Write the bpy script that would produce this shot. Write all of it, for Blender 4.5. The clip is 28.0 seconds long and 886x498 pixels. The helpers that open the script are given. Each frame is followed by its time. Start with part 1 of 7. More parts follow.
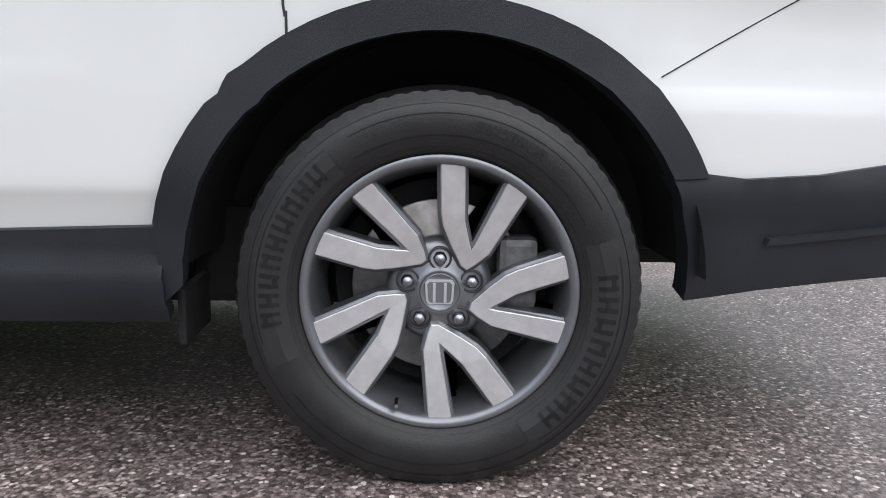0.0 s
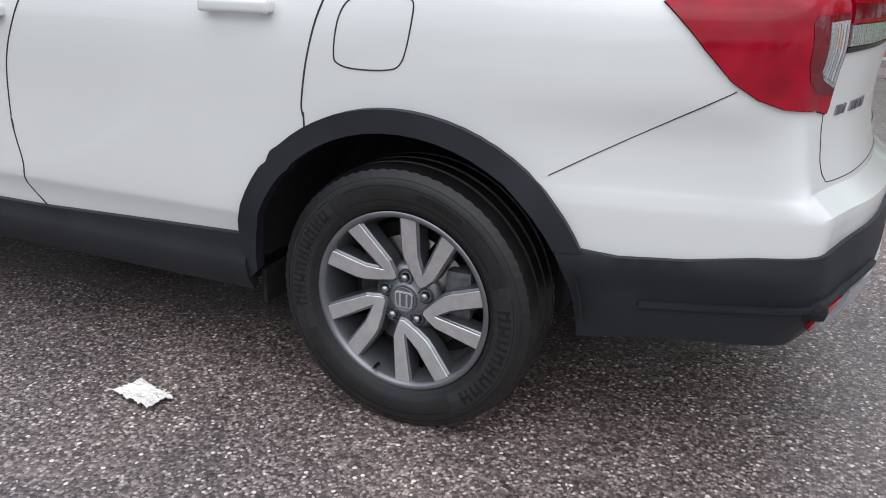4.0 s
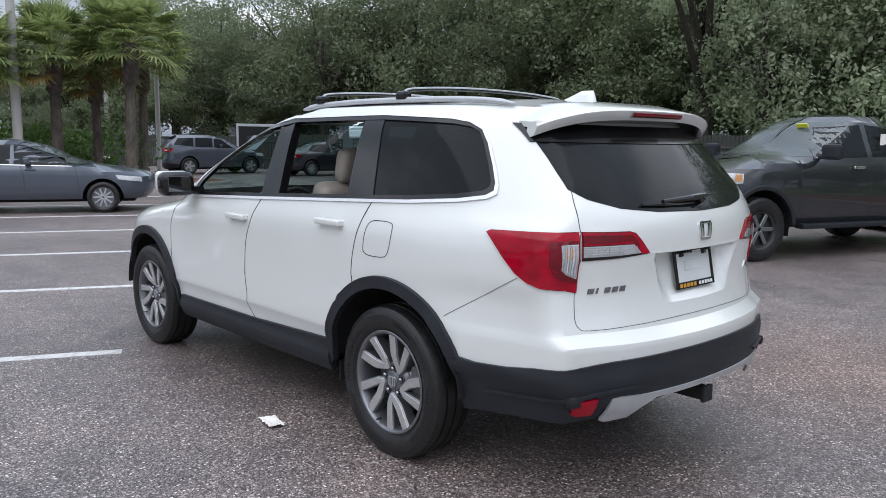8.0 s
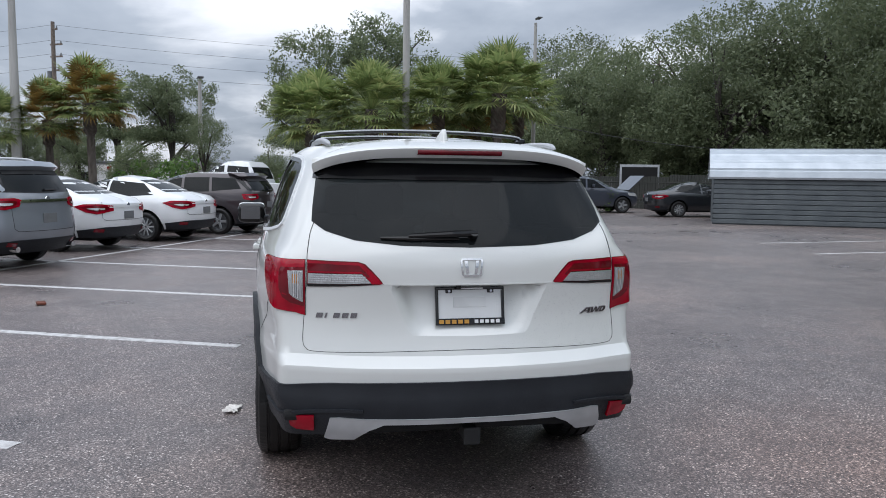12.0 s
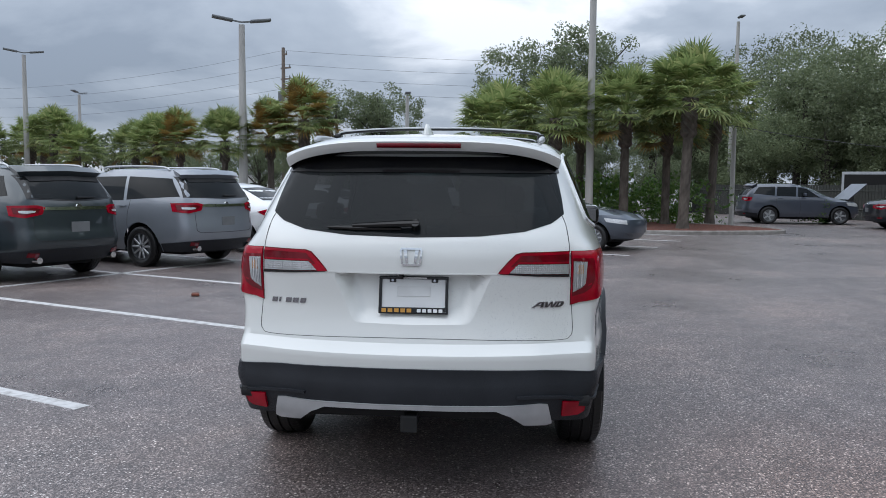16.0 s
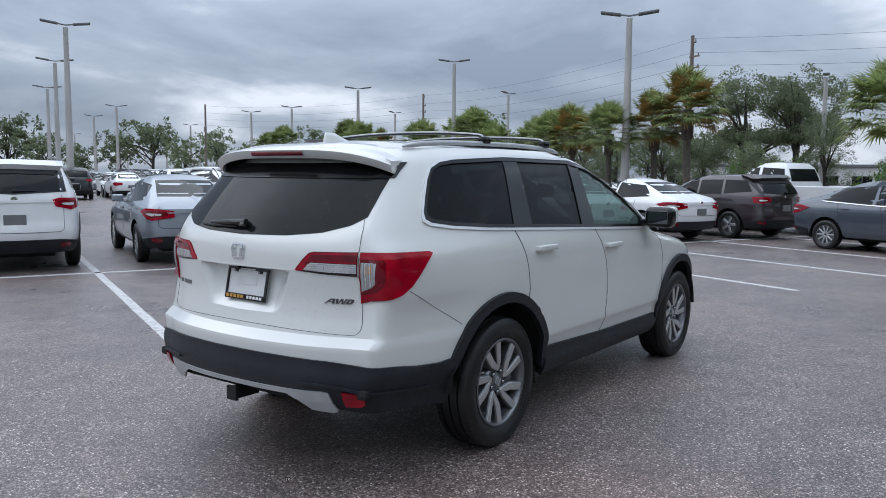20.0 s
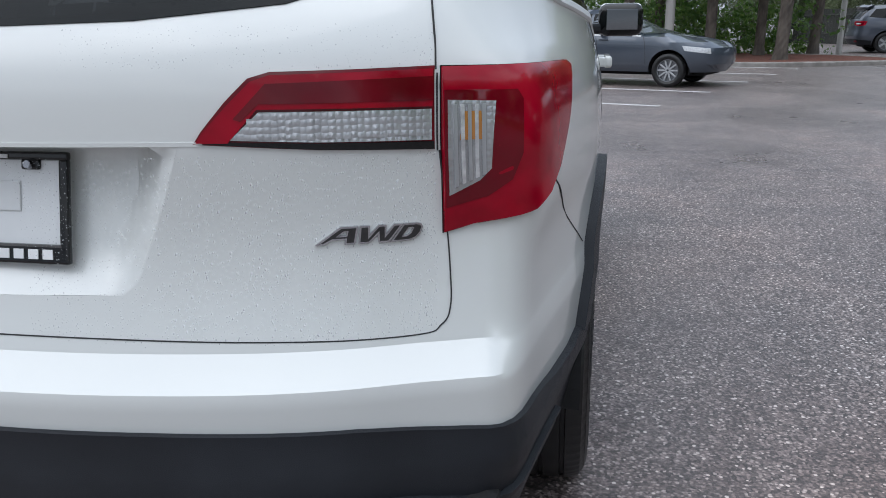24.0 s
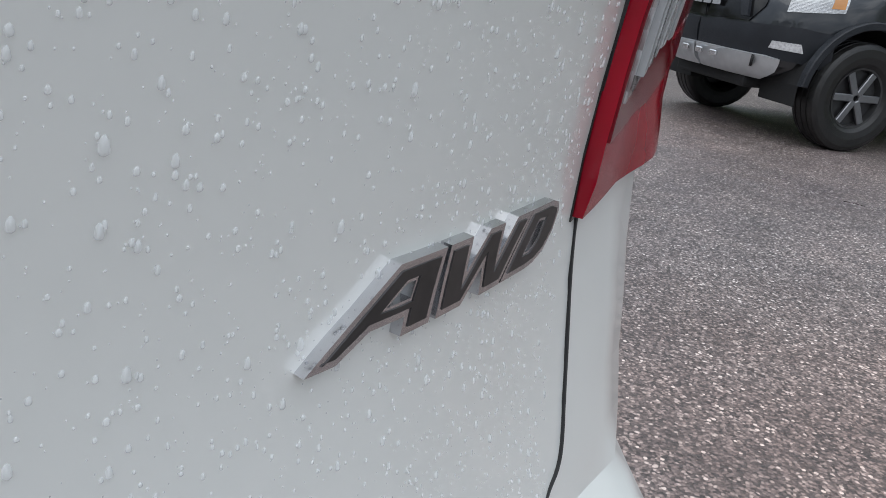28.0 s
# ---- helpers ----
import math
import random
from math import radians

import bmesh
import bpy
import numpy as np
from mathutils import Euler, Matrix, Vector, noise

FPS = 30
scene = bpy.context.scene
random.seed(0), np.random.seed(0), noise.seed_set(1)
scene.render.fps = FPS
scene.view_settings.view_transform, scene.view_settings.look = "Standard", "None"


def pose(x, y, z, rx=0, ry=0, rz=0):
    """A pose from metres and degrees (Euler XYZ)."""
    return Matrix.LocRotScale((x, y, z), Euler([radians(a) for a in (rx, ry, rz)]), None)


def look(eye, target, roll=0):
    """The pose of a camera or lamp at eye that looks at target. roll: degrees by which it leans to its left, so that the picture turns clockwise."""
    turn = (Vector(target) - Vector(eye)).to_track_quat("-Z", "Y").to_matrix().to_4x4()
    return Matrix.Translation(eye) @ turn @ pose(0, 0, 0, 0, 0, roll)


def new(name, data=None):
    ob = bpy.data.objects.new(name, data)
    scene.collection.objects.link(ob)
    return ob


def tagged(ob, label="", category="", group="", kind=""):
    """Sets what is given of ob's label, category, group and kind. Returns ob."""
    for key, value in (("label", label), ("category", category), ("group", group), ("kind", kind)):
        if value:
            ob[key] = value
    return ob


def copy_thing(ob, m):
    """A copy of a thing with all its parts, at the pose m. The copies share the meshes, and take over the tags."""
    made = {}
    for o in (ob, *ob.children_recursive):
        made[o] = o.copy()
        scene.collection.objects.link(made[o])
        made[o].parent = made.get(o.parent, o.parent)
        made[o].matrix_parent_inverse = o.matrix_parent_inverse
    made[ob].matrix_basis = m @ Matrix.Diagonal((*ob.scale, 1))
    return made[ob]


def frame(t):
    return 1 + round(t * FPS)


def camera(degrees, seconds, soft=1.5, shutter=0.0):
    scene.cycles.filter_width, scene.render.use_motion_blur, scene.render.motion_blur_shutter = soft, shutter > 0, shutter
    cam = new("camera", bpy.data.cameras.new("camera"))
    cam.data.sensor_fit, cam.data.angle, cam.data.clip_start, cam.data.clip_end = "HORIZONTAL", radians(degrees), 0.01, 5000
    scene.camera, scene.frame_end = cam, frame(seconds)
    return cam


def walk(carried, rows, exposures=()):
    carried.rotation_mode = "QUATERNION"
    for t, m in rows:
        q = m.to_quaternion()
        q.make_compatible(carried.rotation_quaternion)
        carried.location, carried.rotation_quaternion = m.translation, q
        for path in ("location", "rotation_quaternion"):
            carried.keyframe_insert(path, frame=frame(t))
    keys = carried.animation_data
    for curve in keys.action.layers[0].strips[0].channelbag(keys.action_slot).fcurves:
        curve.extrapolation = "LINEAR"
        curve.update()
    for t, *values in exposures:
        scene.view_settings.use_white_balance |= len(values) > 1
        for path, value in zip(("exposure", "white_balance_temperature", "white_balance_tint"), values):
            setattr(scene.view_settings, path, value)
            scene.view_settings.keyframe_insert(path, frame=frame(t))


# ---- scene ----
cam = camera(59.1, 28.0, soft=0.9)

PATH = [
    (0, (-0.027, -2.301, 0.699), (0.018, -0.334, 0.34), 1.0),
    (0.5, (-0.055, -2.357, 0.574), (0.033, -0.38, 0.288), 1.2),
    (1, (-0.05, -2.367, 0.556), (0.028, -0.382, 0.324), 1.2),
    (1.5, (-0.053, -2.371, 0.548), (0.031, -0.383, 0.345), 1.3),
    (2, (-0.05, -2.372, 0.537), (0.028, -0.389, 0.293), 1.8),
    (2.5, (-0.035, -2.334, 0.777), (-0.012, -0.406, 0.248), 2.8),
    (3, (0.113, -2.346, 1.023), (-0.041, -0.503, 0.259), 3.1),
    (3.5, (0.493, -2.469, 1.149), (0.002, -0.696, 0.364), 1.3),
    (4, (0.877, -2.615, 1.204), (0.106, -0.9, 0.523), 1.0),
    (4.5, (1.32, -2.68, 1.308), (0.318, -1.051, 0.723), 0.4),
    (6.5, (2.699, -3.016, 1.487), (1.262, -1.66, 1.177), 1.1),
    (7, (2.794, -3.082, 1.496), (1.345, -1.735, 1.205), 1.1),
    (7.5, (2.838, -3.162, 1.508), (1.383, -1.818, 1.226), 0.8),
    (8, (2.852, -3.19, 1.51), (1.388, -1.855, 1.238), 0.6),
    (8.5, (2.853, -3.194, 1.501), (1.367, -1.88, 1.246), 0.7),
    (9, (3.004, -3.086, 1.504), (1.472, -1.824, 1.26), 0.7),
    (9.5, (3.36, -2.834, 1.529), (1.764, -1.652, 1.293), 0.6),
    (10, (3.602, -2.449, 1.519), (1.918, -1.394, 1.294), 0.5),
    (10.5, (3.917, -2.069, 1.516), (2.144, -1.167, 1.306), 0.6),
    (11, (4.097, -1.678, 1.518), (2.249, -0.946, 1.305), 0.3),
    (11.5, (4.252, -1.233, 1.541), (2.341, -0.68, 1.334), 0.5),
    (12, (4.385, -0.785, 1.523), (2.432, -0.397, 1.341), 0.7),
    (12.5, (4.378, -0.384, 1.558), (2.4, -0.164, 1.364), 0.5),
    (14.5, (4.3, -0.124, 1.449), (2.305, -0.075, 1.318), 0.1),
    (15, (4.293, -0.11, 1.442), (2.297, -0.095, 1.306), 0.2),
    (15.5, (4.365, 0.082, 1.401), (2.371, 0.001, 1.278), 0.3),
    (16, (4.505, 0.415, 1.445), (2.518, 0.256, 1.286), 0.5),
    (16.5, (4.456, 0.866, 1.446), (2.489, 0.546, 1.272), 0.5),
    (17, (4.408, 1.31, 1.456), (2.476, 0.826, 1.27), 0.7),
    (17.5, (4.342, 1.736, 1.442), (2.456, 1.095, 1.255), 0.5),
    (18, (4.229, 2.126, 1.465), (2.402, 1.336, 1.269), 0.2),
    (18.5, (4.182, 2.546, 1.483), (2.42, 1.62, 1.282), 0.2),
    (19, (4.012, 2.826, 1.463), (2.315, 1.786, 1.265), 0.4),
    (19.5, (3.847, 3.069, 1.499), (2.203, 1.947, 1.305), 0.5),
    (20, (3.704, 3.219, 1.536), (2.095, 2.046, 1.345), 0.5),
    (20.5, (3.641, 3.213, 1.52), (2.05, 2.015, 1.34), 0.5),
    (21, (3.622, 3.185, 1.52), (2.031, 1.988, 1.328), 0.4),
    (21.5, (3.592, 3.155, 1.516), (1.994, 1.973, 1.292), 0.2),
    (23.5, (2.493, 1.443, 1.301), (0.702, 0.692, 0.824), -1.3),
    (24, (2.06, 0.919, 1.217), (0.17, 0.573, 0.663), -0.7),
    (24.5, (1.682, 0.594, 1.2), (-0.158, 0.776, 0.438), -0.2),
    (25, (1.409, 0.353, 1.079), (-0.202, 1.35, 0.44), 1.7),
    (25.5, (1.258, 0.232, 1.132), (0.16, 1.729, 0.393), 5.4),
    (26, (1.218, 0.272, 1.118), (0.255, 1.853, 0.362), 6.7),
    (26.5, (1.188, 0.424, 1.068), (0.14, 1.905, 0.228), 10.0),
    (27, (1.195, 0.468, 1.066), (-0.022, 1.785, 0.18), 11.6),
    (27.5, (1.178, 0.451, 1.064), (-0.145, 1.67, 0.195), 11.2),
    (28, (1.182, 0.439, 1.023), (-0.292, 1.599, 0.335), 7.6),
]
EXPOSURES = [(0, 0.74, 6600, 14), (2.5, 0.72, 6750, 14), (3.5, 0.46, 6600, 12), (4.5, 0.34, 6500, 14), (8, 0.30, 6300, 13), (10, 0.30, 6320, 15), (11, 0.07, 6350, 13), (17, 0.0, 6150, 11), (21.5, 0.0, 6050, 11), (24, 0.16, 6250, 11), (25, 0.26, 6300, 11), (26, 0.32, 6400, 10), (27, 0.26, 6600, 12), (28, 0.22, 6450, 10)]
walk(cam, [(t, look(eye, target, roll)) for t, eye, target, roll in PATH], EXPOSURES)
from mathutils.geometry import delaunay_2d_cdt


# ---------- world and light ----------
world = bpy.data.worlds.new("overcast_sky")
scene.world = world
world.use_nodes = True
wn, wl = world.node_tree.nodes, world.node_tree.links
wn.clear()


def wnode(kind, **kw):
    n = wn.new(kind)
    for k, v in kw.items():
        n.inputs[k].default_value = v
    return n


SUN_EL, SUN_ROT = radians(66), radians(200)
sky = wn.new("ShaderNodeTexSky")
sky.sky_type = "NISHITA"
sky.sun_disc = False
sky.sun_elevation, sky.sun_rotation = SUN_EL, SUN_ROT
sky_bg = wnode("ShaderNodeBackground", Strength=0.06)
wl.new(sky.outputs[0], sky_bg.inputs[0])
tc = wn.new("ShaderNodeTexCoord")
sep = wn.new("ShaderNodeSeparateXYZ")
wl.new(tc.outputs["Generated"], sep.inputs[0])
lift = wn.new("ShaderNodeMath")
lift.operation = "MAXIMUM"
lift.inputs[1].default_value = 0.0
wl.new(sep.outputs[2], lift.inputs[0])
lift2 = wn.new("ShaderNodeMath")
lift2.operation = "ADD"
lift2.inputs[1].default_value = 0.22
wl.new(lift.outputs[0], lift2.inputs[0])
div = wn.new("ShaderNodeVectorMath")
div.operation = "DIVIDE"
comb = wn.new("ShaderNodeCombineXYZ")
for i in range(3):
    wl.new(lift2.outputs[0], comb.inputs[i])
wl.new(tc.outputs["Generated"], div.inputs[0])
wl.new(comb.outputs[0], div.inputs[1])
cloud = wnode("ShaderNodeTexNoise", Scale=1.15, Detail=7.0, Roughness=0.52, Distortion=0.25)
wl.new(div.outputs[0], cloud.inputs["Vector"])
ramp = wn.new("ShaderNodeValToRGB")
ramp.color_ramp.elements[0].position, ramp.color_ramp.elements[0].color = 0.36, (0.285, 0.335, 0.405, 1)
ramp.color_ramp.elements[1].position, ramp.color_ramp.elements[1].color = 0.66, (0.86, 0.90, 0.95, 1)
mid = ramp.color_ramp.elements.new(0.52)
mid.color = (0.43, 0.485, 0.555, 1)
wl.new(cloud.outputs[0], ramp.inputs[0])
# an overcast sky is brighter overhead than at the horizon
grow = wn.new("ShaderNodeMath")
grow.operation = "MULTIPLY_ADD"
grow.inputs[1].default_value, grow.inputs[2].default_value = 1.9, 0.86
wl.new(lift.outputs[0], grow.inputs[0])
cl_bg = wnode("ShaderNodeBackground", Strength=1.0)
wl.new(ramp.outputs[0], cl_bg.inputs[0])
wl.new(grow.outputs[0], cl_bg.inputs[1])
mixs = wn.new("ShaderNodeMixShader")
mixs.inputs[0].default_value = 0.93
wl.new(sky_bg.outputs[0], mixs.inputs[1])
wl.new(cl_bg.outputs[0], mixs.inputs[2])
wout = wn.new("ShaderNodeOutputWorld")
wl.new(mixs.outputs[0], wout.inputs[0])

sun = new("sun", bpy.data.lights.new("sun", "SUN"))
sun.data.energy, sun.data.angle, sun.data.color = 1.5, radians(90), (1.0, 0.975, 0.94)
sun.matrix_world = look((0, 0, 40), (0 + 40 * math.sin(SUN_ROT) / math.tan(SUN_EL), 40 * -math.cos(SUN_ROT) / math.tan(SUN_EL), 0))


# ---------- materials ----------
def surf(name, c1, c2=None, rough=0.5, metal=0.0, scale=6.0, fine=0.0, bump=0.0, coat=0.0, spread=(0.35, 0.65), rough2=None, spec=0.5, random_tint=0.0):
    """A procedural surface: two colours mixed by coarse noise, fine grain relief, gloss that varies."""
    m = bpy.data.materials.new(name)
    m.use_nodes = True
    nt = m.node_tree
    bs = nt.nodes["Principled BSDF"]
    bs.inputs["Metallic"].default_value = metal
    bs.inputs["Specular IOR Level"].default_value = spec
    bs.inputs["Coat Weight"].default_value = coat
    bs.inputs["Coat Roughness"].default_value = 0.04
    t = nt.nodes.new("ShaderNodeTexCoord")
    nz = nt.nodes.new("ShaderNodeTexNoise")
    nz.inputs["Scale"].default_value, nz.inputs["Detail"].default_value = scale, 5.0
    nt.links.new(t.outputs["Object"], nz.inputs["Vector"])
    rp = nt.nodes.new("ShaderNodeValToRGB")
    rp.color_ramp.elements[0].position, rp.color_ramp.elements[1].position = spread
    c2 = c2 or tuple(0.86 * v for v in c1)
    rp.color_ramp.elements[0].color, rp.color_ramp.elements[1].color = (*c1, 1), (*c2, 1)
    nt.links.new(nz.outputs[0], rp.inputs[0])
    colour = rp.outputs[0]
    if random_tint:
        oi = nt.nodes.new("ShaderNodeObjectInfo")
        hv = nt.nodes.new("ShaderNodeHueSaturation")
        mr = nt.nodes.new("ShaderNodeMapRange")
        mr.inputs[3].default_value, mr.inputs[4].default_value = 1 - random_tint, 1 + random_tint
        nt.links.new(oi.outputs["Random"], mr.inputs[0])
        nt.links.new(mr.outputs[0], hv.inputs["Value"])
        nt.links.new(colour, hv.inputs["Color"])
        colour = hv.outputs[0]
    nt.links.new(colour, bs.inputs["Base Color"])
    mr2 = nt.nodes.new("ShaderNodeMapRange")
    mr2.inputs[3].default_value, mr2.inputs[4].default_value = rough, rough2 if rough2 is not None else min(1, rough * 1.25)
    nt.links.new(nz.outputs[0], mr2.inputs[0])
    nt.links.new(mr2.outputs[0], bs.inputs["Roughness"])
    if bump:
        fz = nt.nodes.new("ShaderNodeTexNoise")
        fz.inputs["Scale"].default_value, fz.inputs["Detail"].default_value = fine or 200.0, 3.0
        nt.links.new(t.outputs["Object"], fz.inputs["Vector"])
        bp = nt.nodes.new("ShaderNodeBump")
        bp.inputs["Strength"].default_value, bp.inputs["Distance"].default_value = bump, 0.01
        nt.links.new(fz.outputs[0], bp.inputs["Height"])
        nt.links.new(bp.outputs[0], bs.inputs["Normal"])
    return m


def glassy(name, tint, alpha, rough=0.03, spec=0.45):
    """Thin tinted pane: a clear share passes through, the rest is dark glossy glass."""
    m = bpy.data.materials.new(name)
    m.use_nodes = True
    nt = m.node_tree
    bs = nt.nodes["Principled BSDF"]
    bs.inputs["Base Color"].default_value = (0.01, 0.012, 0.013, 1)
    bs.inputs["Roughness"].default_value = rough
    bs.inputs["Specular IOR Level"].default_value = spec
    tr = nt.nodes.new("ShaderNodeBsdfTransparent")
    tr.inputs[0].default_value = (*tint, 1)
    mx = nt.nodes.new("ShaderNodeMixShader")
    mx.inputs[0].default_value = alpha
    nt.links.new(tr.outputs[0], mx.inputs[1])
    nt.links.new(bs.outputs[0], mx.inputs[2])
    nt.links.new(mx.outputs[0], nt.nodes["Material Output"].inputs[0])
    return m


def asphalt_mat():
    m = bpy.data.materials.new("pebbled_asphalt")
    m.use_nodes = True
    nt = m.node_tree
    L = nt.links
    bs = nt.nodes["Principled BSDF"]
    t = nt.nodes.new("ShaderNodeTexCoord")

    def nd(kind, **kw):
        n = nt.nodes.new(kind)
        for k, v in kw.items():
            n.inputs[k].default_value = v
        return n

    def ramp_(src, *stops):
        r = nt.nodes.new("ShaderNodeValToRGB")
        els = r.color_ramp.elements
        while len(els) < len(stops):
            els.new(0.5)
        for e, (p, c) in zip(els, stops):
            e.position, e.color = p, (*c, 1)
        L.new(src, r.inputs[0])
        return r.outputs[0]

    def mixc(kind, fac, a, b):
        x = nt.nodes.new("ShaderNodeMix")
        x.data_type, x.blend_type = "RGBA", kind
        for sock, v in ((x.inputs[0], fac), (x.inputs[6], a), (x.inputs[7], b)):
            if isinstance(v, (int, float)):
                sock.default_value = v
            else:
                L.new(v, sock)
        return x.outputs[2]

    v1 = nd("ShaderNodeTexVoronoi", Scale=112.0)
    v2 = nd("ShaderNodeTexVoronoi", Scale=58.0)
    v3 = nd("ShaderNodeTexVoronoi", Scale=330.0)
    for v in (v1, v2, v3):
        L.new(t.outputs["Object"], v.inputs["Vector"])
    s1 = nd("ShaderNodeSeparateColor")
    L.new(v1.outputs["Color"], s1.inputs[0])
    s2 = nd("ShaderNodeSeparateColor")
    L.new(v2.outputs["Color"], s2.inputs[0])
    stones = ramp_(s1.outputs[0], (0.0, (0.052, 0.043, 0.041)), (0.5, (0.162, 0.135, 0.129)), (0.82, (0.29, 0.245, 0.234)), (0.95, (0.43, 0.38, 0.36)), (1.0, (0.64, 0.59, 0.565)))
    edge = ramp_(v1.outputs["Distance"], (0.25, (1, 1, 1)), (0.75, (0.45, 0.43, 0.43)))
    col = mixc("MULTIPLY", 0.75, stones, edge)
    big = nd("ShaderNodeMath")
    big.operation = "GREATER_THAN"
    big.inputs[1].default_value = 0.92
    L.new(s2.outputs[1], big.inputs[0])
    core = nd("ShaderNodeMath")
    core.operation = "LESS_THAN"
    core.inputs[1].default_value = 0.34
    L.new(v2.outputs["Distance"], core.inputs[0])
    both = nd("ShaderNodeMath")
    both.operation = "MULTIPLY"
    L.new(big.outputs[0], both.inputs[0])
    L.new(core.outputs[0], both.inputs[1])
    pale = nd("ShaderNodeRGB")
    pale.outputs[0].default_value = (0.66, 0.62, 0.59, 1)
    col = mixc("MIX", both.outputs[0], col, pale.outputs[0])
    n1 = nd("ShaderNodeTexNoise", Scale=0.45, Detail=6.0, Roughness=0.6)
    n2 = nd("ShaderNodeTexNoise", Scale=3.2, Detail=5.0)
    for n in (n1, n2):
        L.new(t.outputs["Object"], n.inputs["Vector"])
    wear = ramp_(n1.outputs[0], (0.34, (0.84, 0.84, 0.86)), (0.52, (1.0, 0.99, 0.985)), (0.68, (1.2, 1.13, 1.08)))
    col = mixc("MULTIPLY", 1.0, col, wear)
    blot = ramp_(n2.outputs[0], (0.35, (0.8, 0.79, 0.8)), (0.65, (1.15, 1.12, 1.1)))
    col = mixc("MULTIPLY", 0.8, col, blot)
    # a sandy worn patch beside the car's rear
    place = nd("ShaderNodeVectorMath")
    place.operation = "DISTANCE"
    place.inputs[1].default_value = (0.8, 2.25, 0.0)
    L.new(t.outputs["Object"], place.inputs[0])
    wob = nd("ShaderNodeMath")
    wob.operation = "MULTIPLY_ADD"
    wob.inputs[1].default_value = 1.6
    L.new(n2.outputs[0], wob.inputs[0])
    L.new(place.outputs["Value"], wob.inputs[2])
    half_ = nd("ShaderNodeMath")
    half_.operation = "MULTIPLY"
    half_.inputs[1].default_value = 0.40
    L.new(wob.outputs[0], half_.inputs[0])
    sand = ramp_(half_.outputs[0], (0.0, (1.22, 1.04, 0.93)), (0.45, (1.18, 1.02, 0.93)), (1.0, (1.0, 1.0, 1.0)))
    col = mixc("MULTIPLY", 1.0, col, sand)
    L.new(col, bs.inputs["Base Color"])
    rr = nd("ShaderNodeMapRange")
    rr.inputs[1].default_value, rr.inputs[2].default_value = 0.35, 0.65
    rr.inputs[3].default_value, rr.inputs[4].default_value = 0.26, 0.46
    bs.inputs["Specular IOR Level"].default_value = 0.75
    L.new(n1.outputs[0], rr.inputs[0])
    L.new(rr.outputs[0], bs.inputs["Roughness"])
    bp = nd("ShaderNodeBump", Strength=0.38, Distance=0.004)
    bp.invert = True
    L.new(v1.outputs["Distance"], bp.inputs["Height"])
    bp2 = nd("ShaderNodeBump", Strength=0.35, Distance=0.003)
    bp2.invert = True
    L.new(v3.outputs["Distance"], bp2.inputs["Height"])
    L.new(bp.outputs[0], bp2.inputs["Normal"])
    L.new(bp2.outputs[0], bs.inputs["Normal"])
    return m


M_ASPHALT = asphalt_mat()
M_WHITE = surf("white_pearl_paint", (0.665, 0.675, 0.655), (0.645, 0.655, 0.635), 0.26, coat=1.0, scale=1.5, spec=0.5)
M_CLAD = surf("textured_black_cladding", (0.0125, 0.0142, 0.018), (0.0185, 0.0208, 0.0258), 0.42, scale=5, fine=900, bump=0.25, spec=0.3)
M_DARK = surf("underbody_black", (0.005, 0.005, 0.006), (0.009, 0.009, 0.009), 0.75, scale=8, fine=60, bump=0.2)
M_GAP = surf("panel_gap_shadow", (0.034, 0.034, 0.035), (0.024, 0.024, 0.025), 0.8)
M_TYRE = surf("tyre_rubber", (0.0075, 0.0075, 0.008), (0.012, 0.0116, 0.0112), 0.36, scale=20, fine=500, bump=0.14, spec=0.44)
M_TYREBAND = surf("raised_rubber_band", (0.019, 0.019, 0.0205), (0.015, 0.015, 0.016), 0.45, scale=30, spec=0.4)
M_TYREMARK = surf("raised_rubber_marking", (0.007, 0.007, 0.0075), (0.010, 0.0098, 0.0096), 0.34, scale=30, spec=0.3)
M_RIM = surf("painted_grey_alloy", (0.20, 0.205, 0.215), (0.165, 0.17, 0.18), 0.30, metal=0.75, scale=15)
M_MACH = surf("machined_alloy_face", (0.62, 0.615, 0.61), (0.54, 0.535, 0.535), 0.34, metal=0.8, scale=40, fine=700, bump=0.06)
M_RIMBLACK = surf("shaded_dark_alloy", (0.05, 0.052, 0.056), (0.04, 0.041, 0.044), 0.35, metal=0.5, scale=20)
M_BADGE = surf("bright_chrome_mark", (0.60, 0.60, 0.62), (0.52, 0.52, 0.54), 0.14, metal=1.0, scale=60)
M_NUT = surf("chromed_lug_nut", (0.32, 0.32, 0.34), (0.25, 0.25, 0.27), 0.22, metal=1.0, scale=60)
M_CHROME = surf("bright_chrome", (0.72, 0.73, 0.74), (0.66, 0.67, 0.68), 0.10, metal=1.0, scale=30)
M_SATIN = surf("satin_silver_trim", (0.50, 0.515, 0.53), (0.44, 0.455, 0.47), 0.34, metal=0.55, scale=12)
M_BADGEFACE = surf("dark_satin_badge_face", (0.075, 0.072, 0.073), (0.055, 0.053, 0.054), 0.33, metal=0.7, scale=60)
M_MIRROR = surf("mirror_glass", (0.18, 0.185, 0.19), (0.17, 0.175, 0.18), 0.04, metal=1.0, scale=5)
M_RAIL = surf("satin_grey_rail", (0.46, 0.47, 0.49), (0.41, 0.42, 0.435), 0.35, metal=0.25, scale=12)
M_GREYBADGE = surf("dark_chrome_badge", (0.16, 0.16, 0.17), (0.12, 0.12, 0.125), 0.25, metal=1.0, scale=60)
